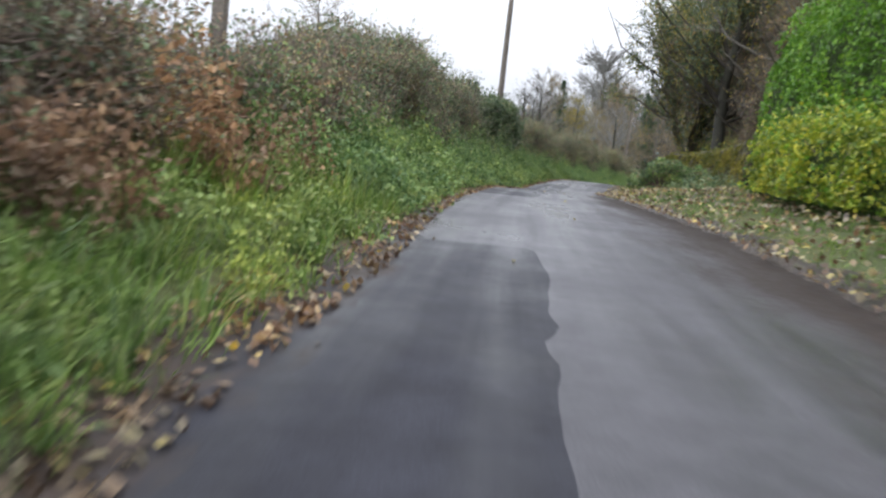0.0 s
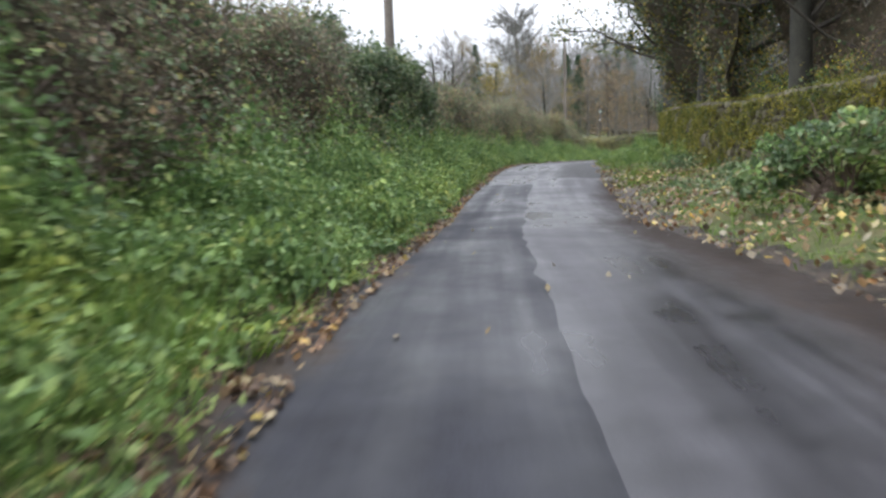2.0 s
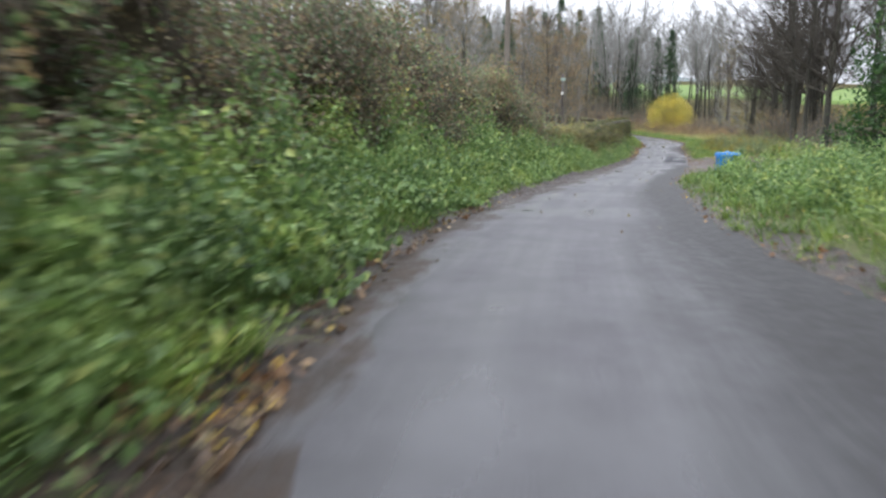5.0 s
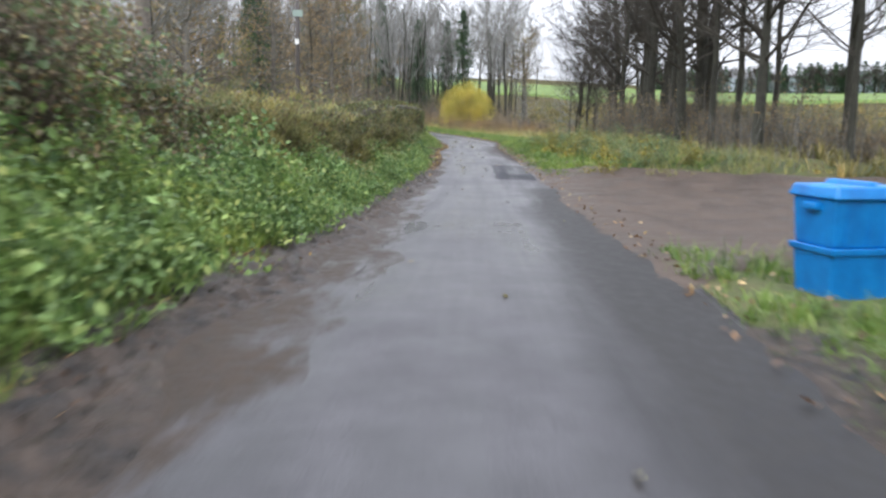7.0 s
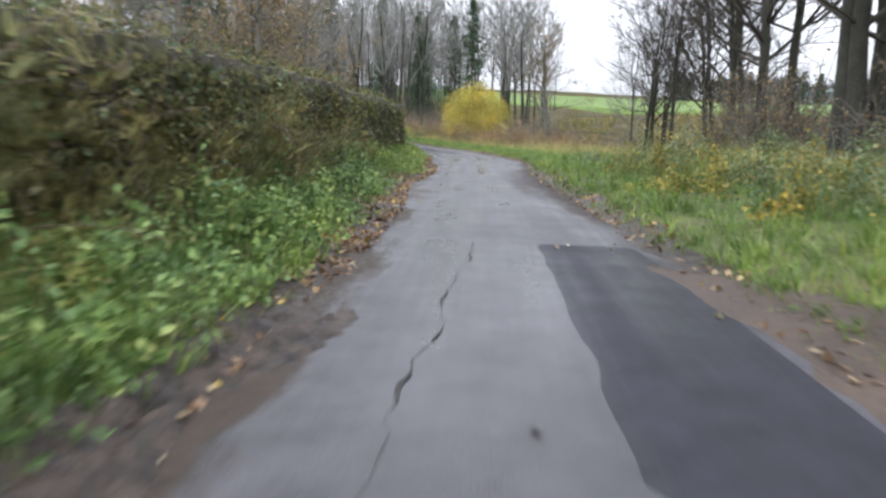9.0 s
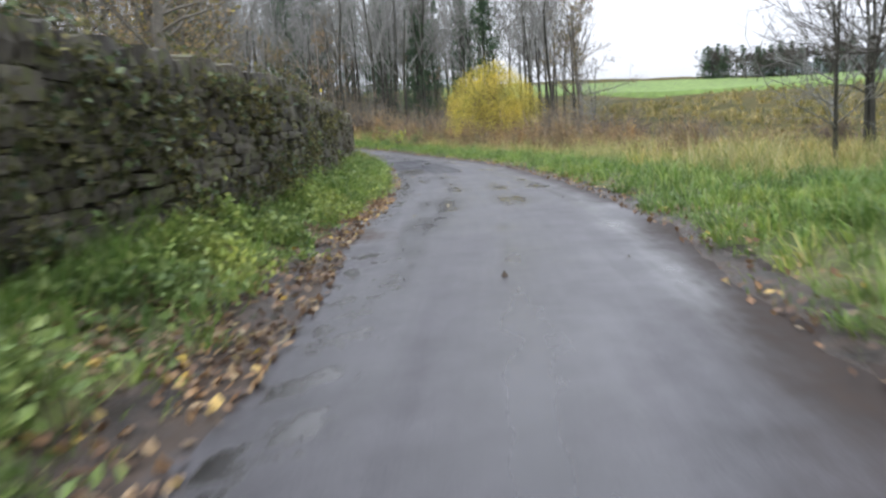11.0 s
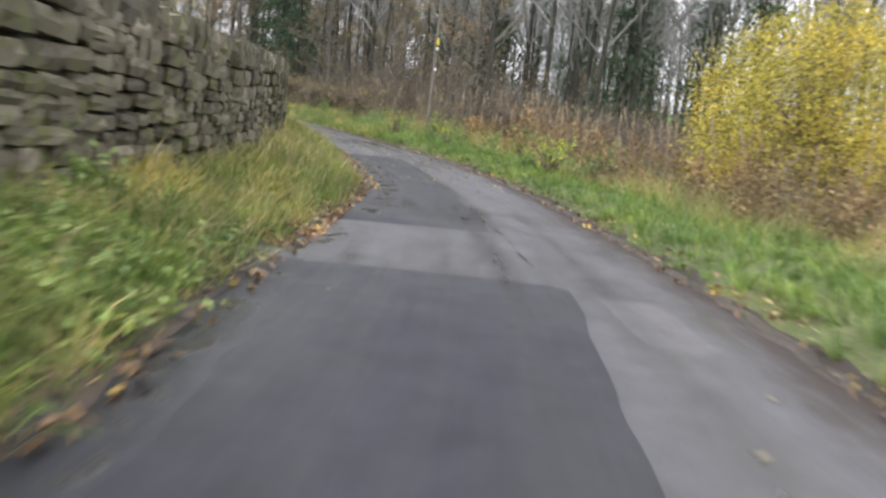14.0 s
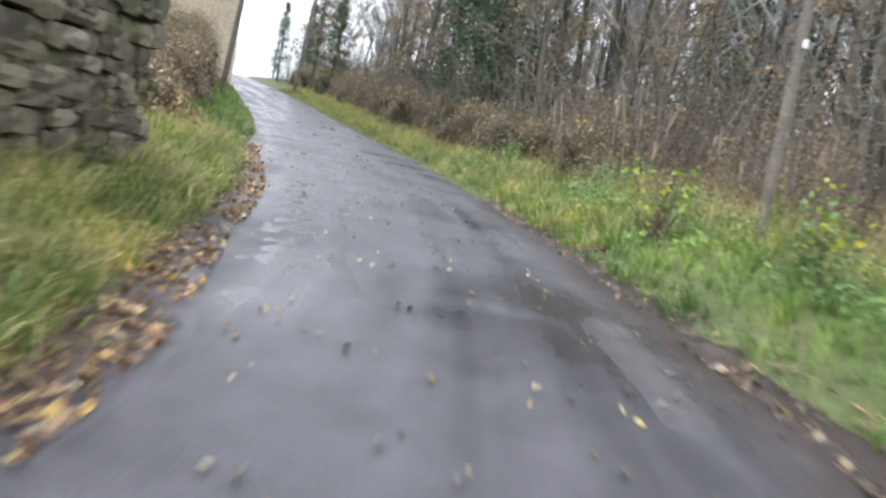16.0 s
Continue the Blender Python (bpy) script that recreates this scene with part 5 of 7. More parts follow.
def conifer(name, seed, height, radius, needles, label, mat, base=0.06, size=0.16, trunk_r=0.16, drop=0.35):
    r = np.random.default_rng(seed)
    ob = thing(name, Matrix(), label, "conifer")
    t = np.linspace(0, 1, 7)
    tr = np.stack([0*t, 0*t, t*height - 0.1], 1)
    v, f = tubes(tr[None], (trunk_r*(1.05 - t))[None], 8)
    part("trunk", mesh_of("trunk", v, f, BARK, True), ob)
    nb = int(height*13)
    u = r.uniform(base, 0.98, nb)
    az = r.uniform(0, 2*np.pi, nb)
    ln = radius*(1 - u)**0.75*r.uniform(0.65, 1.1, nb) + 0.12
    q = np.linspace(0, 1, 4)
    dr = np.stack([np.cos(az), np.sin(az)], 1)
    line = np.zeros((nb, 4, 3))
    line[..., :2] = dr[:, None]*(q[None, :, None]*ln[:, None, None])
    line[..., 2] = (u*height)[:, None] - drop*ln[:, None]*q[None] + 0.25*ln[:, None]*(q**2)[None]
    v, f = spikes(line[:, 0], line[:, 3] - line[:, 0], np.linalg.norm(line[:, 3] - line[:, 0], axis=1), 0.025)
    part("bough_tangle", mesh_of("bough_tangle", v, f, BARK), ob)
    j = r.integers(0, nb, needles)
    w = r.uniform(0.15, 1.0, needles)
    c = np.stack([np.array([np.interp(w[a], q, line[j[a], :, k]) for a in range(needles)]) for k in range(3)], 1)
    c += r.normal(0, 0.10, (needles, 3))*(0.5 + ln[j])[:, None]
    v, f = leaves(c, size, r, 0.35, 0.5)
    part("foliage", mesh_of("foliage", v, f, mat), ob)
    return ob


def place(template, s, d, scale=1.0, turn=None, h=0.0, wide=None, rng=random):
    m = spot(s, d, h, rng.uniform(0, 360) if turn is None else turn)
    ob = copy_thing(template, m)
    ob.scale = (wide or scale, wide or scale, scale)
    return ob


def joined(name, placed, label):
    """Many far trees as one piece: placed holds (template, pose) pairs, joined by material."""
    base = thing(name, Matrix(), label, "wood", "", "stuff")
    packs = {}
    for template, m in placed:
        m = np.array(m)
        for o in template.children:
            me = o.data
            if me.name not in RAW:
                co = np.zeros(len(me.vertices)*3, np.float32)
                me.vertices.foreach_get("co", co)
                vi = np.zeros(len(me.loops), np.int32)
                me.loops.foreach_get("vertex_index", vi)
                tot = np.zeros(len(me.polygons), np.int32)
                me.polygons.foreach_get("loop_total", tot)
                st = np.r_[0, np.cumsum(tot)[:-1]]
                RAW[me.name] = co.reshape(-1, 3), [vi[st[tot == k][:, None] + np.arange(k)] for k in (3, 4) if (tot == k).any()]
            co, fs = RAW[me.name]
            packs.setdefault((o.name.split(".")[0], me.materials[0].name), []).append((co @ m[:3, :3].T + m[:3, 3], fs))
    for (kind, mat), sets in packs.items():
        v, f = merged(sets)
        tagged(part(kind, mesh_of(kind, v, f, bpy.data.materials[mat]), base), kind="stuff")
    return base


RAW = {}


def pose_far(x, y, scale=1.0, rng=random):
    return pose(x, y, float(lie(x, y)[0]) - 0.15, 0, 0, rng.uniform(0, 360)) @ Matrix.Scale(scale, 4)


def place_far(template, x, y, scale=1.0, wide=None, rng=random):
    z = float(lie(x, y)[0])
    ob = copy_thing(template, pose(x, y, z - 0.15, 0, 0, rng.uniform(0, 360)))
    ob.scale = (wide or scale, wide or scale, scale)
    return ob


build_wall()
clods(600, 63, 87, -0.55, 0.3, 0.034, 51, "churned clods of wet mud at the lane edge")
clods(800, 44, 66, -0.4, 0.25, 0.034, 52, "lumps of mud and stone at the lane edge")
clods(350, 96, 125, -0.4, 0.3, 0.022, 53, "lumps of mud below the wall")


def mud_ridge(s0, s1, wide, high, seed, label):
    """Soft mud thrown up in ridges along the lane edge by wheels."""
    r = np.random.default_rng(seed)
    s = np.arange(s0, s1, 0.07)
    u = np.linspace(0, 1, 15)
    d = left(s)[:, None] - 0.35 + (0.35 + wide*(0.7 + 0.3*np.sin(s*1.9 + seed)))[:, None]*u
    lump = np.sin(s[:, None]*2.3 + d*9 + seed)*0.5 + np.sin(s[:, None]*6.1 - d*17)*0.35 + np.sin(d*34 + np.sin(s*1.3)[:, None]*2)*0.5 + r.normal(0, 0.5, d.shape)
    ends = np.clip(np.minimum(s - s0, s1 - s)/2, 0, 1)[:, None]
    h = high*np.sin(np.pi*u)**0.7*(0.55 + 0.42*lump)*ends - 0.012*(1 - ends) - 0.010*(u > 0.98) - 0.02*(u < 0.02)
    i = (np.arange(len(s) - 1)[:, None]*15 + np.arange(14)).ravel()
    return stuff("mud_ridge", mesh_of("mud_ridge", at(s[:, None], d, h).reshape(-1, 3), np.stack([i, i + 1, i + 16, i + 15], 1), MUD, True), label, "mud", "structure")


mud_ridge(58, 90, 0.62, 0.11, 3, "ridge of churned brown mud along the lane edge")
mud_ridge(44, 62, 0.14, 0.04, 5, "low ridge of mud and stones along the lane edge")
mud_ridge(90, 113, 0.22, 0.03, 7, "wet mud under the leaves below the wall")


def wall_growth(n, s0, s1, size, seed, mat, label):
    """Moss, ferns and small leaves rooted in the joints of the wall, thickest near its overgrown end."""
    r = np.random.default_rng(seed)
    s = s0 + (s1 - s0)*r.random(n)**1.25
    h = 0.2 + (WALL_TOP + 0.02)*r.random(n)**0.85
    keep = np.sin(s*1.9 + h*3.1) + np.sin(s*0.7 - h*5.3 + 2) + np.sin(s*4.7 + h*8.3) + r.normal(0, 0.8, n) > -0.5 + 1.9*np.clip((s - 106)/14, 0, 1)
    s, h = s[keep], h[keep]
    over = np.clip(h - WALL_TOP + 0.1, 0, 1) > 0
    d = wall_line(s) + np.where(over, -0.4*r.random(len(s)), 0.05 + 0.05*r.exponential(1, len(s)))
    c = at(s, d, h*wall_rise(s), False)
    hd = np.radians(np.array([heading(x) for x in s]))
    out = np.stack([np.cos(hd), np.sin(hd), 0.5 + 0*hd], 1)
    v, f = leaves(c, size, r, 0.75, 0.4, out*1.2)
    return stuff("wall_moss", mesh_of("wall_moss", v, f, mat), label, "moss")


MOSS_LEAF = foliage("dark_moss_and_fern", [(0.0, (0.045, 0.050, 0.022)), (0.5, (0.100, 0.100, 0.042)), (0.9, (0.165, 0.150, 0.070)), (1.0, (0.24, 0.24, 0.10))], 0.7, 0.25)
wall_growth(52000, 76.5, 121, 0.055, 71, MOSS_LEAF, "dark moss and small ferns over the wall face")
wall_growth(6000, 76.5, 116, 0.075, 72, IVY, "trails of ivy over the wall face")


# ---- trees ----
pick = random.Random(5)
slim = [bare_tree("tree", 31 + n, 12 + n, 0.11 + 0.025*n, 38, 1000, 3.6, "tall slim leafless tree with grey-green bark", first=0.25, twig=DARK_TWIG) for n in range(3)]
stout = bare_tree("tree", 41, 14, 0.18, 44, 1300, 5.0, "stout leafless roadside tree with spreading limbs", first=0.2, lean=0.02, twig=DARK_TWIG)
twin = bare_tree("tree", 42, 12, 0.2, 42, 800, 3.6, "leafless tree with several stems from one foot", first=0.2, stems=3, twig=DARK_TWIG)
wispy = bare_tree("tree", 43, 8, 0.085, 48, 1300, 3.6, "small leafless thorn tree with several leaning stems", first=0.22, lean=0.10, stems=3, droop=0.0, fine=0.006, twig=DARK_TWIG)
oak = bare_tree("tree", 44, 15, 0.42, 46, 1000, 6.5, "broad round-headed leafless oak", first=0.28, lean=0.01, fine=0.014)
larch = bare_tree("tree", 45, 13, 0.2, 60, 700, 3.0, "larch holding russet autumn needles", first=0.12, droop=0.35, leafset=[(RUSSET, 3200, 0.15)], twig=MID_TWIG, mat=MID_TWIG)
olive = bare_tree("tree", 46, 9, 0.16, 40, 600, 3.6, "young tree with fading olive leaves", first=0.15, leafset=[(OLIVE, 5200, 0.12)])
beech = bare_tree("tree", 47, 11, 0.22, 44, 700, 3.8, "tree with thinning orange-brown leaves", first=0.15, leafset=[(RUSSET, 2600, 0.12), (OLIVE, 1200, 0.11)], twig=MID_TWIG, mat=MID_TWIG)
far_bare = [vase_tree("tree", 51 + n, 16 + 1.5*n, 0.13 + 0.015*n, 9 + n, 2.6 + 0.3*n, "leafless woodland tree with rising limbs", 0.014) for n in range(4)]
brake = [thicket("thorn_thicket", 171 + n, 1.8, 2.4, "dense brown thorn thicket with a few withered leaves", RUSSET, 1300) for n in range(3)]
high_oak = bare_tree("tree", 58, 24, 0.5, 64, 2400, 9.0, "great round-headed leafless oak", first=0.34, lean=0.01, fine=0.045, mat=MID_TWIG)
spruce = conifer("conifer_tree", 61, 14, 2.6, 7000, "dark green spruce at the wood's edge", NEEDLE, size=0.22)
far_spruce = conifer("conifer_tree", 63, 14, 3.0, 420, "dark conifer in the far strip of wood", NEEDLE, size=0.85)
far_oak = vase_tree("tree", 57, 13, 0.24, 6, 4.6, "round-headed leafless tree in the far strip of wood", 0.05, 0.9, DARK_TWIG)
cypress = conifer("conifer_tree", 62, 7.5, 2.2, 9000, "dense green cypress beside the track", YEW, 0.02, 0.17, 0.2, 0.1)
birch = bare_tree("tree", 48, 6.5, 0.06, 34, 700, 2.2, "thin leafless birch scrub", first=0.1, stems=2, fine=0.006)
TEMPLATES = [high_oak] + brake + slim + [stout, twin, wispy, oak, larch, olive, beech] + far_bare + [spruce, cypress, birch, far_spruce, far_oak]

# the row of trees behind the dirt track
for s, d, kind, sc in [(89.5, 8.2, stout, 0.95), (91.8, 7.6, slim[0], 1.0), (93.0, 8.8, slim[1], 0.9), (94.6, 7.4, stout, 1.0), (95.4, 8.6, twin, 1.0), (97.2, 7.8, slim[2], 0.95), (99.0, 9.4, slim[0], 1.0), (100.4, 7.4, twin, 1.05), (102.5, 9.0, slim[1], 1.0), (104.6, 7.2, stout, 0.85), (105.6, 8.4, slim[2], 0.9), (107.8, 7.6, wispy, 1.3), (109.2, 9.2, slim[0], 0.8), (84.5, 11.5, slim[1], 1.0), (86.0, 13.0, slim[2], 0.95), (83.0, 14.5, stout, 0.9), (81.0, 15.5, slim[0], 1.05), (87.6, 10.0, slim[0], 0.9), (80.0, 19, slim[1], 1.1), (83, 20, slim[2], 1.0), (98, 12, slim[1], 1.0), (92, 12, slim[2], 1.0)]:
    tagged(place(kind, s, d, sc, rng=pick), group="trees behind the dirt track")
for s, d, kind, sc in [(111.0, 6.8, slim[0], 0.7), (112.4, 8.5, wispy, 1.15), (114.5, 7.2, wispy, 0.9), (144.7, 14.9, birch, 0.85), (117.0, 7.2, birch, 0.8), (120, 9.6, wispy, 0.8)]:
    tagged(place(kind, s, d, sc, rng=pick), group="thorn trees along the verge")

for n in range(22):
    tagged(place(pick.choice(brake), 89 + n*1.0 + pick.uniform(-0.5, 0.5), pick.uniform(7.2, 11.5), pick.uniform(0.7, 1.15), rng=pick), group="thickets below the trees")

# cypress and trees by the garden entrance
place(cypress, 72.0, 7.75, 1.0, rng=pick)
place(cypress, 70.6, 9.4, 1.1, rng=pick)
place(spruce, 66, 12.5, 0.9, rng=pick)
place(beech, 60, 11.0, 0.9, rng=pick)
for s, d, kind, sc in [(27, 8.5, beech, 1.0), (33, 8.0, stout, 0.8), (42, 8.8, beech, 0.95), (48, 8.2, olive, 1.05), (54, 11, stout, 0.9), (20, 9.5, spruce, 0.7)]:
    place(kind, s, d, sc, rng=pick)

ivy_tree = bare_tree("tree", 49, 9.5, 0.3, 40, 500, 4.0, "ivy-clad tree leaning over the verge", first=0.3, leafset=[(IVY, 9000, 0.12), (OLIVE, 5000, 0.11)], twig=DARK_TWIG)
TEMPLATES.append(ivy_tree)
for s, d, sc in [(46.0, 5.9, 1.12), (41.0, 5.9, 1.1), (44.5, 6.0, 1.0), (39.0, 6.4, 0.95), (33.5, 6.6, 1.0), (49.5, 7.4, 1.0)]:
    place(ivy_tree, s, d, sc, rng=pick)

# trees behind the hedge and the wall
for s, d, kind, sc in [(128, -20, beech, 1.1), (120, -18, larch, 1.1), (112, -16, beech, 1.1), (125, -28, spruce, 1.0), (110, -26, beech, 1.2), (136, -30, larch, 1.1), (112, -23, olive, 1.2), (98, -13, oak, 0.6), (114, -8, larch, 0.8), (118, -12, larch, 1.0), (122, -7, beech, 0.8), (126, -10, slim[1], 0.9), (130, -9, larch, 0.9), (134, -14, spruce, 0.9), (88, -19, oak, 0.7), (80, -16, slim[2], 0.8), (72, -14, twin, 0.7), (141, -9, beech, 0.9), (148, -12, larch, 1.0), (152, -8, beech, 0.7), (12, -9, slim[0], 0.6), (26, -8, beech, 0.5)]:
    place(kind, s, d, sc, rng=pick)

# the wood beyond the bend: single trees in front, the rest of the wood joined behind them
deep = []


def in_wood(x, y):
    return x - 45.9 < 0.80*(y - 109.6)


for n in range(165):
    s, d = pick.uniform(160, 232), 8.5 + 40*pick.random()**1.2
    p = at(s, d)
    if not in_wood(p[0], p[1]):
        continue
    kind = pick.choices(far_bare + [larch, spruce, beech], [5, 5, 5, 5, 1.4, 1.0, 1.0])[0]
    sc = pick.uniform(0.75, 1.15)
    if d < 19:
        tagged(place(kind, s, d, sc, rng=pick), group="wood beyond the bend")
    else:
        deep.append((kind, spot(s, d, 0, pick.uniform(0, 360)) @ Matrix.Scale(sc, 4)))
for s, d, kind, sc in [(166, 9.5, larch, 0.8), (172, 8.5, beech, 0.7), (178, 7.5, beech, 0.75), (181, 6.5, spruce, 0.9), (186, 7.5, spruce, 1.1), (193, 7.0, larch, 0.9), (200, 7.0, beech, 0.9), (190, 10, spruce, 1.2), (163, 16, spruce, 0.9), (160, 20, spruce, 1.0), (212, 6, beech, 0.8), (222, 6, spruce, 1)]:
    tagged(place(kind, s, d, sc, rng=pick), group="wood beyond the bend")
for n in range(60):
    x, y = pick.uniform(74, 150), pick.uniform(172, 262)
    if not in_wood(x, y):
        continue
    deep.append((pick.choice(far_bare), pose_far(x, y, pick.uniform(0.8, 1.15), pick)))
for x, y, sc in [(72, 196, 1.6), (66, 189, 1.35), (79, 203, 1.5), (86, 208, 1.4), (90, 218, 1.6), (69, 205, 1.5), (98, 214, 1.3), (76, 186, 1.1)]:
    tagged(place_far(spruce, x, y, sc, rng=pick), group="wood beyond the bend")
place_far(spruce, 31.5, 217, 0.55, rng=pick)
place_far(high_oak, 40, 170, 1.0, rng=pick)
place_far(olive, 46, 160.5, 1.05, rng=pick)
for x, y, kind, sc in [(36, 160, beech, 1.0), (35, 178, beech, 0.75), (33, 184, spruce, 0.7), (37.5, 173, beech, 0.6), (31, 176, spruce, 0.8), (33, 172, olive, 1.2), (30, 152, beech, 0.9), (27, 165, far_bare[1], 0.9)]:
    place_far(kind, x, y, sc, rng=pick)
joined("wood", deep, "deep leafless wood beyond the bend")

for n in range(120):
    s, d = pick.uniform(160, 225), 5.2 + 20*pick.random()**1.7
    tagged(place(pick.choice(brake), s, d, pick.uniform(0.8, 1.25 + min(d - 5, 4)*0.22), rng=pick), group="thickets in the wood")
for s, d, sc in [(149.5, 12.5, 0.9), (152, 10.5, 1.0), (155, 9.0, 1.0), (146, 13.5, 1.3), (143.5, 12.0, 1.25), (140, 13.0, 0.9), (144.5, 10.8, 1.0), (141.8, 11.2, 0.9), (136, 15, 0.6), (139, 17, 0.8), (133, 22, 0.8), (143, 20, 0.9), (150, 19, 1.1), (156, 13, 1.1), (148, 6.6, 0.5), (144.6, 7.2, 0.5), (143.2, 9.0, 0.55), (141.5, 7.6, 0.45), (150.5, 7.0, 0.55), (153.5, 6.6, 0.6), (138.5, 8.2, 0.4)]:
    tagged(place(pick.choice(brake), s, d, sc, rng=pick), group="thickets on the open slope")

# trees beyond the far end of the lane
for n in range(26):
    s, d = pick.uniform(205, 234), pick.choice([-1, 1])*pick.uniform(4.5, 16)
    tagged(place(pick.choice(far_bare + [spruce]), s, d, pick.uniform(0.5, 0.75), rng=pick), group="trees beyond the far lane")
far_end = at(244, 0)
for n in range(24):
    x, y = float(far_end[0]) + pick.uniform(-34, 22), float(far_end[1]) + pick.uniform(0, 16)
    tagged(place_far(pick.choice(far_bare + [spruce, beech]), x, y, pick.uniform(0.5, 0.8), rng=pick), group="trees beyond the far lane")

# the far strip of wood over the pasture
strip = []
for n in range(260):
    a, rr = math.radians(-25 + 69*pick.random()**0.7), pick.uniform(214, 236)
    kind = pick.choice([far_spruce, far_oak, far_spruce, far_spruce, far_oak])
    strip.append((kind, pose_far(50 + rr*math.cos(a), 112 + rr*math.sin(a), pick.uniform(0.5, 0.75), pick) @ Matrix.Diagonal((1.6, 1.6, 1, 1))))
joined("far_wood", strip, "far strip of dark wood above the pasture")
for x, y in [(190, 230), (205, 222), (196, 212)]:
    place_far(far_oak, x, y, 0.4, rng=pick)

for ob in TEMPLATES:
    for o in (*ob.children_recursive, ob):
        bpy.data.objects.remove(o)

# ---- bushes ----
SCRUB = foliage("dark_scrub_leaves", [(0.0, (0.05, 0.046, 0.036)), (0.6, (0.10, 0.09, 0.068)), (1.0, (0.17, 0.14, 0.10))], 0.7)
bush("yellow_bush", 146.8, 9.3, 2.7, 4.5, [(GOLD, 40000), (OLIVE, 14000)], 76, "bright yellow autumn bush beyond the bend", twigs=520, size=0.062, shape=3.4)
bush("shrub", 24.3, 4.0, 1.0, 1.0, [(BRAMBLE, 3200), (NETTLE, 1800)], 72, "low green shrub on the verge", size=0.09)
bush("shrub", 27.0, 4.6, 0.9, 0.9, [(NETTLE, 3000)], 73, "low green shrub on the verge", size=0.09)
for n, (s, d, r_, h_) in enumerate([(142, 14, 2.2, 2.4), (137, 12, 1.6, 1.3), (150, 16, 2.4, 2.6), (128, 22, 1.8, 1.2), (122, 26, 2.0, 1.3), (134, 30, 2.2, 1.4), (155, 10, 2.0, 1.8), (158, 6.5, 1.6, 1.5), (116, 14, 1.6, 1.2), (112, 10, 1.5, 1.4), (104, 20, 2.0, 1.6), (118, 18, 2.2, 1.8), (126, 34, 2.6, 1.8), (140, 36, 2.6, 2.0), (132, 18, 1.8, 1.4), (146, 24, 2.4, 2.0), (110, 32, 2.4, 1.6), (96, 22, 2.2, 1.6)]):
    bush("scrub_bush", s, d, r_, h_, [(SCRUB, 1400)], 80 + n, "brown leafless thorn scrub on the rough grass", twigs=300, size=0.07)
for n, (s, d) in enumerate([(148.2, 3.6), (156.0, 3.3), (160.0, 2.7), (152.6, 4.4), (158.0, 3.6), (149.6, 4.2)]):
    bush("sapling", s, d, 0.45, 1.1, [(YELLOW_HEDGE, 70), (NETTLE, 40)], 95 + n, "small sapling with yellow-green leaves", twigs=24, size=0.09)


def undergrowth(n, s0, s1, d0, d1, hgt, seed, label, lean=0.3, mat=None):
    """A thicket of upright bare stems on the floor of the wood."""
    r = np.random.default_rng(seed)
    s, d = r.uniform(s0, s1, n), d0 + (d1 - d0)*r.random(n)**1.3
    b = at(s, d, -0.05)
    t = np.linspace(0, 1, 4)
    h = hgt*r.uniform(0.3, 1.1, n)
    line = b[:, None] + np.stack([r.normal(0, lean, (n, 1))*h[:, None]*t**1.4, r.normal(0, lean, (n, 1))*h[:, None]*t**1.4, h[:, None]*t], -1)
    v, f = tubes(line, (h*r.uniform(0.0022, 0.0045, n))[:, None]*np.linspace(1.2, 0.3, 4), 3)
    return stuff("undergrowth", mesh_of("undergrowth", v, f, mat or TWIG), label, "undergrowth")


undergrowth(6000, 160, 234, 5, 45, 4.5, 201, "thicket of bare saplings in the wood", mat=MID_TWIG)
undergrowth(2600, 132, 162, 5.5, 18, 1.7, 202, "bare scrub stems beyond the verge", mat=BROWN_TWIG)


def tussocks(n, s0, s1, d0, d1, seed, label, tall=0.55, wide=0.05):
    """Coarse bleached grass tussocks over the open slope."""
    r = np.random.default_rng(seed)
    s, d = r.uniform(s0, s1, n), d0 + (d1 - d0)*r.random(n)**1.5
    far = d > right(s) + 14
    p = at(s, d, 0.0)
    p[far, 2] = lie(p[far, 0], p[far, 1])
    v, f = tufts(p - np.array([0, 0, 0.05]), tall, wide, r, 0.9, 14, 0.2 if tall < 0.6 else 0.7)
    return stuff("rough_tussocks", mesh_of("rough_tussocks", v, f, MOOR_TUFT), label, "grass")


tussocks(45000, 100, 170, 8, 48, 221, "coarse bleached grass on the open slope")
tussocks(16000, 96, 175, 40, 120, 223, "rough yellow grass across the valley floor", 0.95, 0.12)
tussocks(16000, 60, 110, 9, 40, 222, "coarse bleached grass behind the trees")
undergrowth(70, 22.5, 37, 7.9, 8.6, 6.0, 204, "tall bare stems in the overgrown hedge", 0.05, DARK_TWIG)
undergrowth(1500, 86, 112, 7, 16, 1.6, 203, "bare scrub below the trees")


# ---- verge plants ----
def scatter(n, s0, s1, near, far_, side, rng, power=1.0):
    s = rng.uniform(s0, s1, n)
    e = left(s) if side < 0 else right(s)
    d = e + side*(near + (far_ - near)*rng.uniform(0, 1, n)**power)
    return s, d


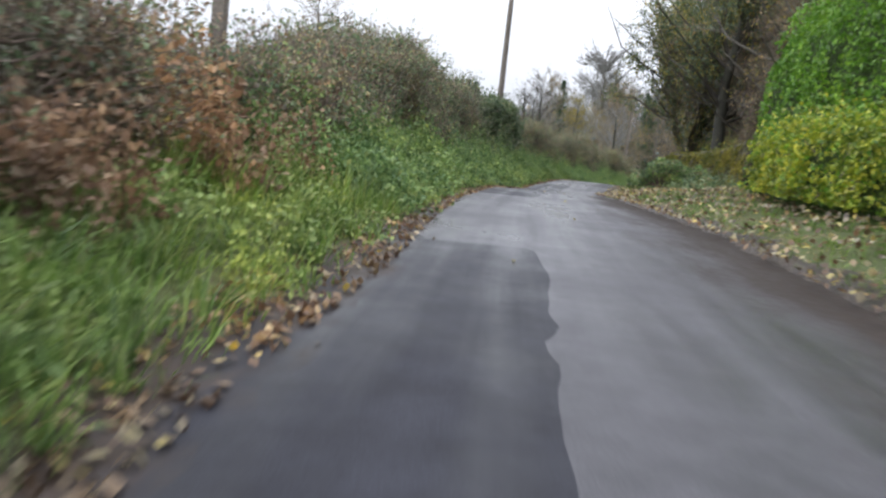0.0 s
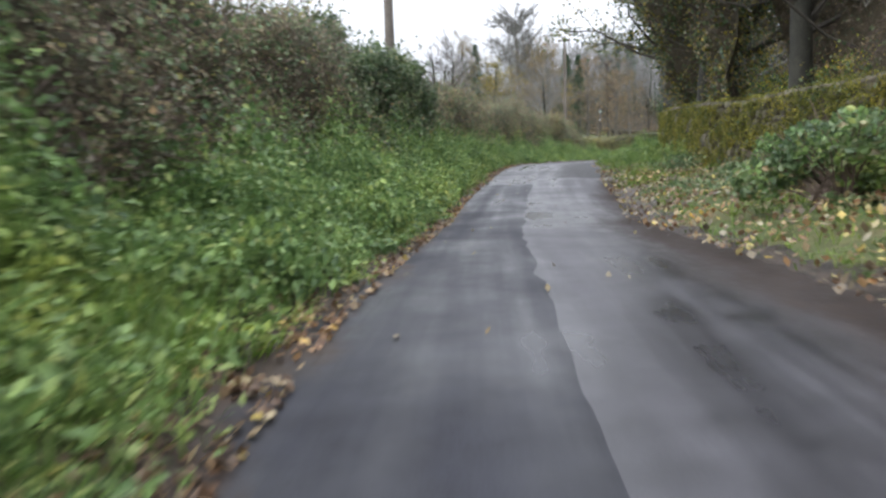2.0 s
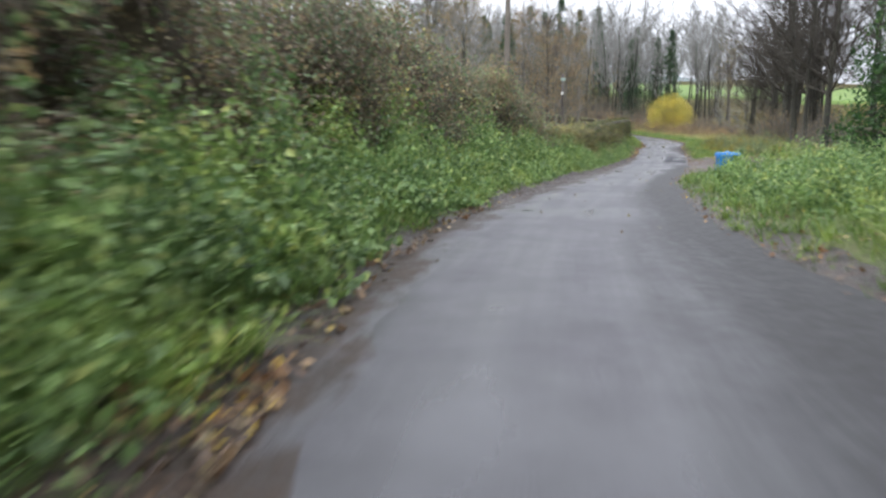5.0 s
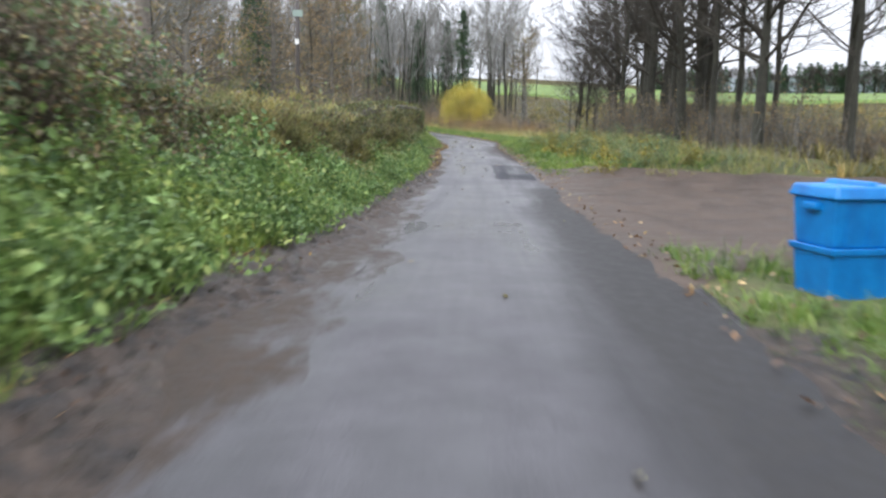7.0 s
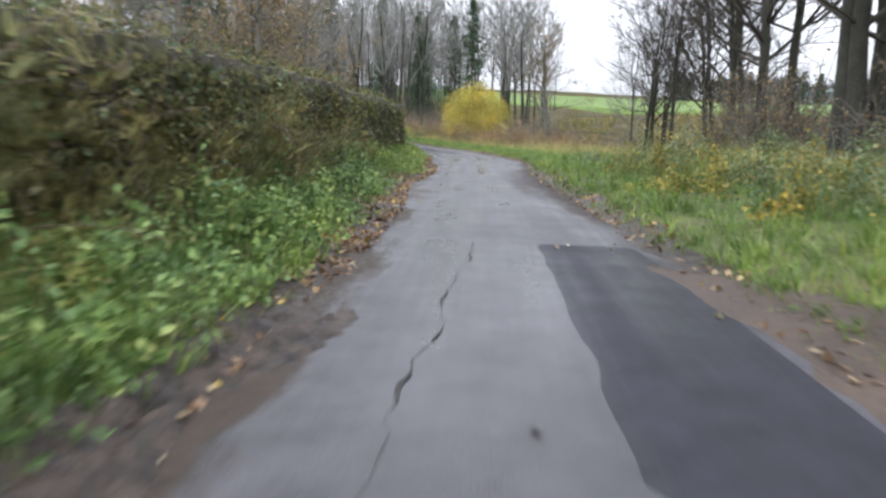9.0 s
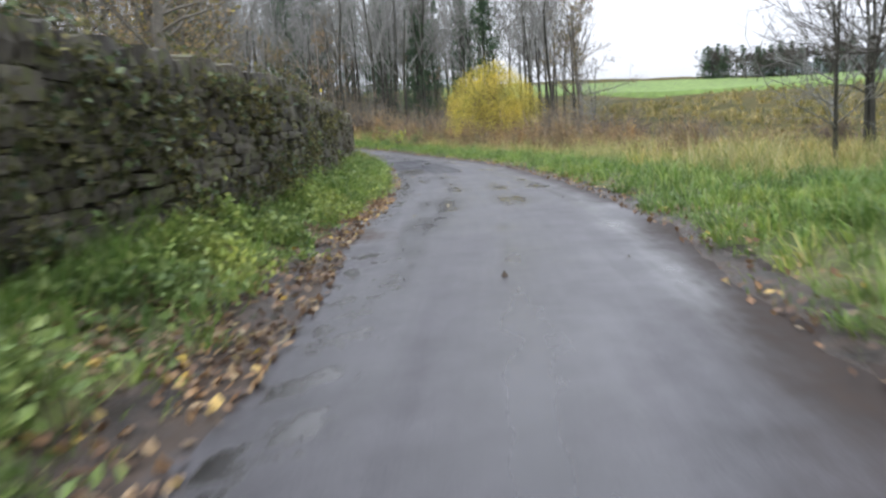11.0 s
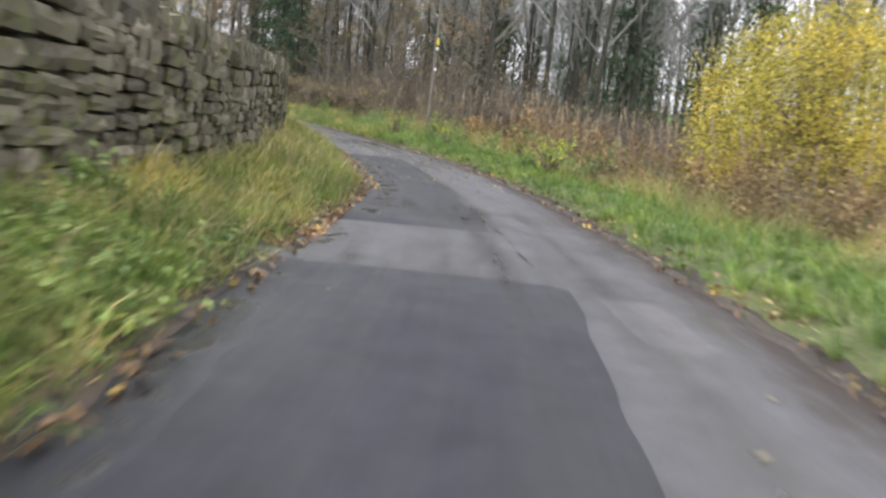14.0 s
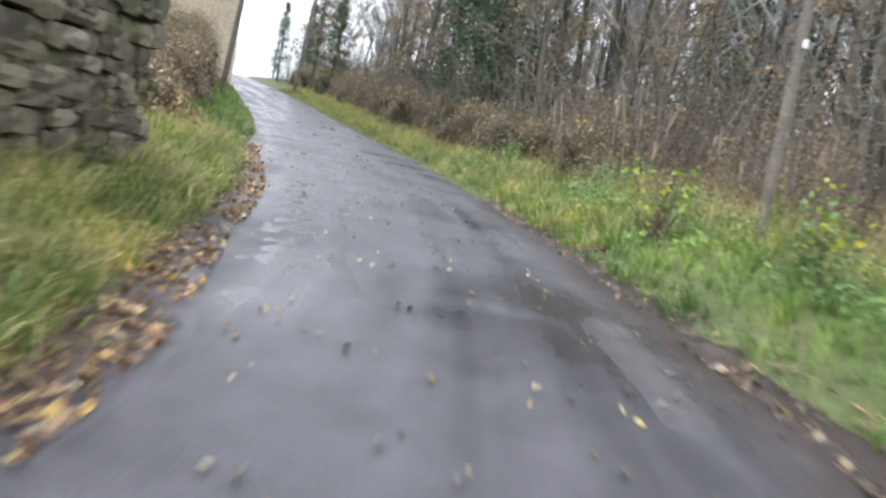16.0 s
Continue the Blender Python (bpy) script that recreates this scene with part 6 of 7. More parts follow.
def grass(name, n, s0, s1, near, far_, side, height, width, mat, seed, label, power=1.0, lean=0.6, clump=0.0):
    r = np.random.default_rng(seed)
    s, d = scatter(n, s0, s1, near, far_, side, r, power)
    clear = np.hypot(s - 72.4, d - 3.0) > 0.75
    bare = (np.abs(s - 102.5) < 10.5) & (side < 0) & (np.abs(d - left(s)) < 0.75) & (r.random(len(s)) < 0.85)
    s, d = s[clear & ~bare], d[clear & ~bare]
    hh = height*(0.75 + 0.35*np.sin(s*1.7 + seed) * np.sin(s*0.6 + d*2.2))
    hh = hh*np.clip(0.45 + np.abs(d - (left(s) if side < 0 else right(s)))*1.1, 0.4, 1.0)
    v, f = tufts(at(s, d, -0.02), np.maximum(hh, 0.05)*1.3, width*0.85, r, lean*1.5) if clump else tufts(at(s, d, -0.02), np.maximum(hh, 0.05)*1.15, width*0.85, r, lean*1.7, 5, 0.2)
    return stuff(name, mesh_of(name, v, f, mat), label, "grass")


def herbs(name, n, s0, s1, near, far_, side, height, size, mat, seed, label, power=1.0):
    """Leafy stems in rounded clumps: pairs of leaves up each stalk, the outer stalks lower and leaning out."""
    r = np.random.default_rng(seed)
    m = max(6, n//20)
    cs, cd = scatter(m, s0, s1, near, far_, side, r, power)
    cr, ch, cz = r.uniform(0.14, 0.42, m), r.uniform(0.5, 1.25, m), r.uniform(0.7, 1.2, m)
    j = r.integers(0, m, n)
    off = r.normal(0, 0.55, (n, 2))*cr[j][:, None]
    s, d = cs[j] + off[:, 0], cd[j] + off[:, 1]
    e = left(s) if side < 0 else right(s)
    d = e + side*np.maximum(side*(d - e), near*0.5 + 0.1*r.random(n))
    away = np.abs(d - e)
    dome = np.clip(1.05 - 0.35*np.sum(off**2, 1)/cr[j]**2, 0.35, 1.05)
    billow = 0.85 + 0.30*np.sin(s*2.6 + 1.3*np.sin(d*2.9 + seed)) + 0.22*np.sin(s*1.1 + d*3.3 + seed)
    hh = height*ch[j]*dome*billow*r.uniform(0.8, 1.1, n)*np.clip(0.55 + 0.45*away, 0.5, 1.5)
    base = at(s, d, 0)
    lean = at(s + off[:, 0]*0.5, d + off[:, 1]*0.5, 0) - base
    top = base + lean*[1, 1, 0] + np.stack([r.normal(0, 0.06, n), r.normal(0, 0.06, n), hh], 1)
    k = 8
    t = np.tile(np.linspace(0.3, 1.0, k)**0.8, (n, 1)) + r.normal(0, 0.04, (n, k))
    c = base[:, None] + (top - base)[:, None]*t[..., None] + np.concatenate([r.normal(0, 0.07, (n, k, 2)), np.zeros((n, k, 1))], 2)
    v1, f1 = leaves(c.reshape(-1, 3), np.repeat(size*cz[j], k), r, 0.62, 0.5, np.array([0, 0, 1.3]))
    v2, f2 = spikes(base, top - base, np.linalg.norm(top - base, axis=1), 0.006)
    v, f = merged([(v1, f1), (v2, f2)])
    return stuff(name, mesh_of(name, v, f, mat), label, "weeds")


grass("verge_grass", 33800, -3, 52, 0.05, 2.0, -1, 0.34, 0.012, GRASS, 101, "lush green grass along the hedge foot", 0.9)
grass("grass_tufts", 37180, -3, 52, 0.05, 2.0, -1, 0.34, 0.012, GRASS, 401, "loose tufts of lush green grass along the hedge foot", 0.9, 0.8, 1.0)
grass("verge_grass", 27300, 52, 98, 0.08, 2.0, -1, 0.34, 0.012, GRASS, 102, "lush green grass on the bank", 0.9)
grass("grass_tufts", 30030, 52, 98, 0.08, 2.0, -1, 0.34, 0.012, GRASS, 402, "loose tufts of lush green grass on the bank", 0.9, 0.8, 1.0)
grass("verge_grass", 26000, 98, 135, 0.1, 1.35, -1, 0.32, 0.012, GRASS, 103, "green grass at the foot of the wall", 0.9)
grass("grass_tufts", 28600, 98, 135, 0.1, 1.35, -1, 0.32, 0.012, GRASS, 403, "loose tufts of green grass at the foot of the wall", 0.9, 0.8, 1.0)
grass("verge_grass", 22100, 130, 165, 0.1, 1.45, -1, 0.38, 0.010, DRY_GRASS, 104, "long straw-coloured grass below the wall", 0.9, 0.9)
grass("grass_tufts", 24310, 130, 165, 0.1, 1.45, -1, 0.38, 0.010, DRY_GRASS, 404, "loose tufts of long straw-coloured grass below the wall", 0.9, 0.9, 1.0)
grass("verge_grass", 11700, 132, 165, 0.1, 1.2, -1, 0.3, 0.012, GRASS, 105, "green grass tufts below the wall")
grass("grass_tufts", 12870, 132, 165, 0.1, 1.2, -1, 0.3, 0.012, GRASS, 405, "loose tufts of green grass tufts below the wall", 1.0, 0.8, 1.0)
grass("verge_grass", 15000, 2, 36, 0.2, 3.6, 1, 0.16, 0.011, GRASS, 106, "short grass verge strewn with leaves")
grass("grass_tufts", 13000, 2, 36, 0.2, 3.6, 1, 0.15, 0.011, GRASS, 406, "loose tufts of short grass verge strewn with leaves", 1.0, 0.8, 1.0)
grass("verge_grass", 28600, 34, 74.5, 0.04, 4.5, 1, 0.26, 0.012, GRASS, 107, "grass verge by the garden hedge")
grass("grass_tufts", 31460, 34, 74.5, 0.04, 4.5, 1, 0.26, 0.012, GRASS, 407, "loose tufts of grass verge by the garden hedge", 1.0, 0.8, 1.0)
grass("verge_grass", 19500, 87, 112, 0.03, 4.5, 1, 0.24, 0.012, GRASS, 108, "grass bank below the trees", 0.9)
grass("grass_tufts", 21450, 87, 112, 0.03, 4.5, 1, 0.24, 0.012, GRASS, 408, "loose tufts of grass bank below the trees", 0.9, 0.8, 1.0)
grass("verge_grass", 33800, 108, 168, 0.1, 3.2, 1, 0.26, 0.012, GRASS, 109, "green grass verge along the bend", 0.9)
grass("grass_tufts", 37180, 108, 168, 0.1, 3.2, 1, 0.26, 0.012, GRASS, 409, "loose tufts of green grass verge along the bend", 0.9, 0.8, 1.0)
grass("verge_grass", 22100, 112, 170, 1.8, 7.5, 1, 0.62, 0.010, DRY_GRASS, 110, "tall dry straw-coloured grass", 0.9, 0.8)
grass("grass_tufts", 24310, 112, 170, 1.8, 7.5, 1, 0.62, 0.010, DRY_GRASS, 410, "loose tufts of tall dry straw-coloured grass", 0.9, 0.8, 1.0)
grass("verge_grass", 7800, 86, 112, 2.5, 7.0, 1, 0.4, 0.010, DRY_GRASS, 111, "dry grass under the trees")
grass("grass_tufts", 8580, 86, 112, 2.5, 7.0, 1, 0.4, 0.010, DRY_GRASS, 411, "loose tufts of dry grass under the trees", 1.0, 0.8, 1.0)
grass("verge_grass", 14300, 160, 215, 0.1, 4.0, 1, 0.4, 0.014, DRY_GRASS, 112, "rough grass at the wood's edge")
grass("grass_tufts", 15730, 160, 215, 0.1, 4.0, 1, 0.4, 0.014, DRY_GRASS, 412, "loose tufts of rough grass at the wood's edge", 1.0, 0.8, 1.0)
grass("verge_grass", 9100, 160, 215, 0.05, 1.6, 1, 0.25, 0.014, GRASS, 113, "green grass edge of the far lane")
grass("grass_tufts", 10010, 160, 215, 0.05, 1.6, 1, 0.25, 0.014, GRASS, 413, "loose tufts of green grass edge of the far lane", 1.0, 0.8, 1.0)
grass("verge_grass", 9100, 160, 215, 0.05, 3.0, -1, 0.3, 0.014, GRASS, 114, "green grass edge of the far lane")
grass("grass_tufts", 10010, 160, 215, 0.05, 3.0, -1, 0.3, 0.014, GRASS, 414, "loose tufts of green grass edge of the far lane", 1.0, 0.8, 1.0)
RUST_BRACKEN = foliage("brown_bracken", [(0.0, (0.140, 0.090, 0.050)), (0.5, (0.250, 0.165, 0.090)), (0.85, (0.350, 0.250, 0.140)), (1.0, (0.250, 0.240, 0.100))], 0.7)
herbs("nettles", 10000, 9, 36, 0.25, 2.4, -1, 0.70, 0.078, NETTLE, 121, "clumps of green nettles and dock")
herbs("nettles", 19000, 26, 76, 0.22, 2.4, -1, 0.86, 0.078, NETTLE, 122, "dense green nettles before the hedge")
herbs("weeds", 2800, -2, 40, 0.12, 1.4, -1, 0.40, 0.052, WEED, 133, "fresh yellow-green weeds along the hedge foot")
herbs("nettles", 7500, 72, 100, 0.3, 2.0, -1, 0.62, 0.072, NETTLE, 123, "green nettles and weeds on the bank")
herbs("nettles", 4200, 102, 136, 0.3, 1.3, -1, 0.34, 0.07, WEED, 124, "green weeds at the foot of the wall")
herbs("nettles", 7500, 38, 70.5, 0.9, 4.4, 1, 0.45, 0.07, NETTLE, 125, "leafy weeds on the verge")
herbs("brambles", 1700, 87, 106, 1.6, 5.2, 1, 0.42, 0.06, BRAMBLE, 126, "dark brambles below the trees")
herbs("brambles", 600, 86, 104, 1.2, 4.6, 1, 0.45, 0.07, OLIVE, 134, "yellowing brambles below the trees")
herbs("brambles", 1400, 20, 50, 1.0, 3.2, 1, 0.3, 0.09, BRAMBLE, 127, "low brambles and ivy on the verge")
herbs("weeds", 1300, 148, 172, 1.0, 4.0, 1, 0.5, 0.07, NETTLE, 128, "green weeds by the wood's edge")
herbs("dead_weeds", 2600, 120, 176, 2.6, 8.0, 1, 0.8, 0.07, RUSSET, 129, "tall brown dead weeds")
herbs("dead_bracken", 4500, 131, 158, 2.8, 8.5, 1, 0.72, 0.10, RUST_BRACKEN, 132, "brown dead bracken below the yellow bush")
herbs("dead_weeds", 700, 0, 9, 1.2, 2.0, -1, 0.95, 0.09, RUST, 130, "rusty dead dock stems")
grass("dry_grass_tufts", 9000, 75, 101, 0.8, 2.3, -1, 0.5, 0.010, DRY_GRASS, 415, "straw-coloured grass over the smothered wall", 1.0, 0.9, 1.0)
herbs("dead_weeds", 1800, 76, 100, 0.9, 2.0, -1, 0.55, 0.06, DRY_GRASS, 131, "straw-coloured dead stems")


PALE_LEAF = foliage("pale_wet_leaves", [(0.0, (0.07, 0.05, 0.035)), (0.25, (0.20, 0.16, 0.11)), (0.7, (0.36, 0.32, 0.23)), (1.0, (0.48, 0.40, 0.12))], 0.4, 0.5)


def litter(n, s0, s1, near, far_, side, seed, label, size=0.064, power=1.0, lift=0.02, mat=FALLEN):
    r = np.random.default_rng(seed)
    s, d = scatter(n, s0, s1, near, far_, side, r, power)
    keep = np.sin(s*2.7 + seed) + np.sin(s*7.3 + d*5) + r.normal(0, 1.0, n) > -0.5
    s, d = s[keep], d[keep]
    c = at(s, d, lift + 0.02*r.random(len(s)))
    v, f = leaves(c, size, r, 0.75, 0.0, np.array([0, 0, 7.0]), 0.12)
    return stuff("fallen_leaves", mesh_of("fallen_leaves", v, f, mat), label, "leaf litter")


litter(12500, -3, 50, -0.24, 0.36, -1, 141, "fallen leaves along the lane edge", power=1.2)
litter(4200, 50, 92, -0.2, 0.45, -1, 142, "fallen leaves in the mud at the lane edge")
litter(15000, 90, 116, -0.30, 1.25, -1, 143, "drift of brown leaves below the wall")
litter(2600, 112, 140, -0.2, 0.4, -1, 144, "fallen leaves in the gutter")
litter(2600, 137, 144, -0.15, 0.6, -1, 152, "fallen leaves at the foot of the grass")
litter(12000, 143, 168, -0.32, 0.75, -1, 145, "thick drift of tan leaves at the lane edge", 0.056)
litter(10000, 3, 40, -0.30, 4.2, 1, 146, "brown fallen leaves over the verge", 0.08, lift=0.12)
litter(7500, 3, 40, -0.30, 4.4, 1, 153, "pale fallen leaves over the verge", 0.085, lift=0.14, mat=PALE_LEAF)
litter(1500, 40, 74, -0.2, 1.2, 1, 147, "fallen leaves along the verge")
litter(4200, 86, 165, -0.15, 0.45, 1, 148, "fallen leaves along the lane edge")
litter(1000, 144, 170, -3.2, -0.2, -1, 149, "scattered wet leaves lying on the lane", 0.052, 1.0, 0.008, PALE_LEAF)
litter(260, 0, 136, -3.0, -0.2, -1, 150, "a few wet leaves lying on the lane", 0.06, 1.0, 0.008, PALE_LEAF)
litter(3200, 73, 90, -0.2, 8, 1, 151, "dead leaves on the dirt track", 0.07)


# ---- poles ----
CREOSOTE = POLE
MARK_W = plain("white_plate", (0.75, 0.75, 0.72), 0.5)
MARK_Y = plain("yellow_plate", (0.70, 0.55, 0.05), 0.5)
INSUL = plain("insulator_ceramic", (0.30, 0.27, 0.24), 0.3)
WIRE = plain("black_cable", (0.02, 0.02, 0.02), 0.6)


def telegraph_pole(s, d, height, radius, label, lean=0.0, marks=(), arm=False, turn=0):
    ob = thing("telegraph_pole", spot(s, d, -0.1, turn) @ pose(0, 0, 0, 0, lean, 0), label, "pole", "telegraph poles")
    t = np.linspace(0, 1, 6)
    v, f = tubes(np.stack([0*t, 0*t, t*height], 1)[None], (radius*(1.12 - 0.3*t))[None], 12)
    cap = np.arange(60, 72)[None]
    part("shaft", mesh_of("shaft", v, [f, cap], POLE, True), ob)
    for h, hh, w, mat, lab in marks:
        part("plate", (rounded((w, 0.02, hh), 0.004, pose(0, -radius - 0.012, h)), mat), ob, lab)
    if arm:
        part("crossarm", (rounded((1.1, 0.09, 0.09), 0.01, pose(0, -radius, height - 0.4)), POLE), ob)
        for x in (-0.45, 0.45):
            bm = bmesh.new()
            bmesh.ops.create_cone(bm, cap_ends=True, segments=10, radius1=0.04, radius2=0.025, depth=0.13, matrix=pose(x, -radius, height - 0.29))
            part("insulator", (bm, INSUL), ob)
    return ob


telegraph_pole(38.3, -3.35, 9.0, 0.14, "weathered telegraph pole wrapped in ivy at its foot", 0, [], True)
telegraph_pole(5.5, -7.5, 6.0, 0.11, "weathered telegraph pole behind the hedge", 0)
telegraph_pole(81.0, -6.2, 9.5, 0.13, "weathered telegraph pole behind the hedge", 0, [], True)
telegraph_pole(160.2, 4.15, 9.5, 0.062, "telegraph pole with yellow and white plates by the wood", 0, [(3.65, 0.24, 0.13, MARK_Y, "small yellow plate"), (3.38, 0.1, 0.1, MARK_W, "small white plate"), (2.6, 0.1, 0.08, MARK_W, "small white plate")], True, 20)
telegraph_pole(189.2, -3.4, 8.0, 0.12, "leaning telegraph pole by the house", 4)
telegraph_pole(210.6, 0.6 + 2.0, 8.0, 0.13, "telegraph pole along the far lane", 4)


def sign_post(s, d):
    ob = thing("footpath_post", spot(s, d, -0.1), "thin dark post with small white and green plates", "post")
    t = np.linspace(0, 1, 4)
    v, f = tubes(np.stack([0*t, 0*t, t*3.75], 1)[None], np.full((1, 4), 0.055), 10)
    part("shaft", mesh_of("shaft", v, [f, np.arange(30, 40)[None]], plain("dark_tarred_wood", (0.06, 0.05, 0.045), 0.7), True), ob)
    part("plate", (rounded((0.26, 0.02, 0.16), 0.004, pose(0.03, -0.07, 3.45)), plain("grey_green_plate", (0.25, 0.32, 0.28), 0.5)), ob, "grey-green plate")
    part("band", (rounded((0.10, 0.02, 0.13), 0.004, pose(0, -0.066, 2.75)), MARK_W), ob, "small white plate")


sign_post(86.6, -4.6)


def fence_post(s, d, h=1.9, r_=0.1):
    ob = thing("fence_post", spot(s, d, -0.1), "square weathered wooden gate post in the hedge", "post")
    part("shaft", (rounded((r_*1.8, r_*1.8, h), 0.02, pose(0, 0, h/2)), POLE), ob)


fence_post(10.6, -4.2, 2.5, 0.1)


# ---- the blue bin ----
def recycling_bin(s, d, turn):
    blue = nodes_of("blue_plastic")
    m, nt, b = blue
    n = noise_of(nt, 5.0, 5)
    nt.links.new(ramp(nt, [(0.3, (0.0, 0.125, 0.40)), (0.7, (0.003, 0.215, 0.58))], n.outputs["Fac"]), b.inputs["Base Color"])
    b.inputs["Roughness"].default_value = 0.38
    ob = thing("recycling_bin", spot(s, d, -0.10, turn) @ Matrix.Diagonal((0.95, 0.95, 1.2, 1)), "bright blue plastic grit bin with ribbed sides on the grass", "bin")

    def tub(w0, l0, w1, l1, z0, z1, bevel):
        bm = bmesh.new()
        bmesh.ops.create_cube(bm, size=1.0)
        for v in bm.verts:
            top = v.co.z > 0
            v.co = Vector((v.co.x*(w1 if top else w0), v.co.y*(l1 if top else l0), z1 if top else z0))
        bmesh.ops.bevel(bm, geom=bm.edges[:], offset=bevel, segments=3, profile=0.6, affect="EDGES")
        return bm

    part("body", (tub(0.54, 0.46, 0.62, 0.55, 0.0, 0.40, 0.035), m), ob)
    part("rim", (tub(0.66, 0.59, 0.67, 0.60, 0.385, 0.43, 0.012), m), ob)
    part("upper_body", (tub(0.60, 0.53, 0.66, 0.58, 0.425, 0.75, 0.03), m), ob)
    part("lid", (tub(0.72, 0.66, 0.66, 0.58, 0.745, 0.83, 0.025), m), ob, "slightly domed blue lid")
    part("lid_ridge", (tub(0.10, 0.56, 0.06, 0.52, 0.82, 0.86, 0.012), m), ob)
    for y in (-0.16, 0.16):
        part("hinge", (rounded((0.06, 0.12, 0.05), 0.012, pose(0.35, y, 0.81)), m), ob)
    for x in (-0.2, 0.0, 0.2):
        part("rib", (rounded((0.035, 0.03, 0.28), 0.01, pose(x, -0.275, 0.58)), m), ob)
    for x in (-0.36, 0.36):
        part("handle", (rounded((0.05, 0.2, 0.05), 0.015, pose(x*0.96, 0, 0.69)), m), ob)


recycling_bin(72.6, 3.12, 12)


# ---- stone gate pillar ----
def pillar(s, d, w, h, seed, label):
    ob = thing("gate_pillar", spot(s, d), label, "pillar")
    r = np.random.default_rng(seed)
    z, meshes = -0.1, [mesh_of("stone", v, f, STONE) for v, f in SHAPES[:4]]
    while z < h:
        hg = r.uniform(0.16, 0.24)
        for x in (-0.25, 0.25):
            for y in (-0.25, 0.25):
                st = new("stone", meshes[int(r.integers(4))])
                st.parent = ob
                st.matrix_local = pose(x*w, y*w, z + hg/2, 0, 0, r.uniform(-4, 4)) @ Matrix.Diagonal((w*0.55, w*0.55, hg*1.1, 1))
        z += hg
    st = new("cap_stone", meshes[0])
    st.parent = ob
    st.matrix_local = pose(0, 0, h + 0.08) @ Matrix.Diagonal((w*1.2, w*1.2, 0.2, 1))


pillar(77.4, 7.75, 0.8, 1.6, 5, "squat rough stone gate pillar by the track")


# ---- house beyond the wall ----
RENDER_WALL = surface("cream_render", [(0.3, (0.42, 0.35, 0.25)), (0.7, (0.58, 0.50, 0.37))], 0.8, (0.8, 0.95), 0.2, 0.01)
SLATE = surface("grey_roof_slate", [(0.3, (0.06, 0.06, 0.065)), (0.7, (0.13, 0.13, 0.135))], 2.0, (0.5, 0.8), 0.3, 0.01)


def house(s, d):
    ob = thing("house", spot(s, d, -1.2, 12), "cream rendered cottage with a slate roof above the lane", "house")
    bm = bmesh.new()
    w, l, e, rdg = 6.5, 10.0, 7.0, 9.6
    pts = [(-w/2, -l/2, 0), (w/2, -l/2, 0), (w/2, -l/2, e), (0, -l/2, rdg), (-w/2, -l/2, e)]
    a = [bm.verts.new(p) for p in pts]
    b = [bm.verts.new((x, l/2, z)) for x, y, z in pts]
    bm.faces.new(a)
    bm.faces.new(b[::-1])
    for i in range(5):
        j = (i + 1) % 5
        bm.faces.new((a[i], b[i], b[j], a[j]))
    bmesh.ops.recalc_face_normals(bm, faces=bm.faces[:])
    part("wall", (bm, RENDER_WALL), ob)
    ang = math.degrees(math.atan2(rdg - e, w/2))
    for sg in (-1, 1):
        ln = math.hypot(rdg - e, w/2) + 0.5
        mid = (sg*(w/4 + 0.15), 0, (e + rdg)/2 - 0.02)
        part("roof", (rounded((ln, l + 0.7, 0.12), 0.02, pose(*mid, 0, sg*ang, 0) @ pose(0, 0, 0.12)), SLATE), ob, "grey slate roof slope")
    part("chimney", (rounded((0.7, 0.7, 1.6), 0.03, pose(0, 3.6, rdg + 0.4)), RENDER_WALL), ob)
    for y in (-2.5, 2.5):
        for z in (1.6, 4.0):
            part("window", (rounded((0.1, 1.0, 1.1), 0.01, pose(w/2 + 0.01, y, z)), plain("dark_window_glass", (0.03, 0.035, 0.04), 0.1)), ob, "dark sash window")
    return ob


house(210, -6.5)
hedge("hedgerow", 159, 204, lines_of([(157, -3.4), (170, -4.2), (190, -4.0), (204, -3.2)]), lines_of([(157, 0.8), (163, 0.9), (170, 1.2), (180, 1.7), (188, 2.6), (204, 3.0)]), -1, 22, [(RUSSET, 9000, 0.09, 0.6), (HEDGE, 9000, 0.09, 0.7)], 1500, "brown straggling hedge beyond the wall end", "hedge", HEDGE_CORE)
hedge("hedgerow", 165, 225, lines_of([(165, 4.2), (225, 4.5)]), lines_of([(165, 0.2), (168, 1.3), (225, 1.8)]), 1, 23, [(RUSSET, 14000, 0.10, 0.6), (HEDGE, 9000, 0.10, 0.7)], 2200, "brown bracken and bramble at the wood's edge", "hedge", HEDGE_CORE, 0.6, 0.6)


# ---- pasture and hills beyond the valley ----
def arc_sheet(name, a0, a1, r0, r1, na, nr, height, material):
    aa, rr = np.radians(np.linspace(a0, a1, na)), np.linspace(r0, r1, nr)
    x, y = 50 + rr[:, None]*np.cos(aa), 112 + rr[:, None]*np.sin(aa)
    z = height(x, y, (rr[:, None] - r0)/(r1 - r0) + 0*x)
    i = (np.arange(nr - 1)[:, None]*na + np.arange(na - 1)).ravel()
    return mesh_of(name, np.stack([x, y, z], -1).reshape(-1, 3), np.stack([i, i + na, i + na + 1, i + 1], 1), material, True)


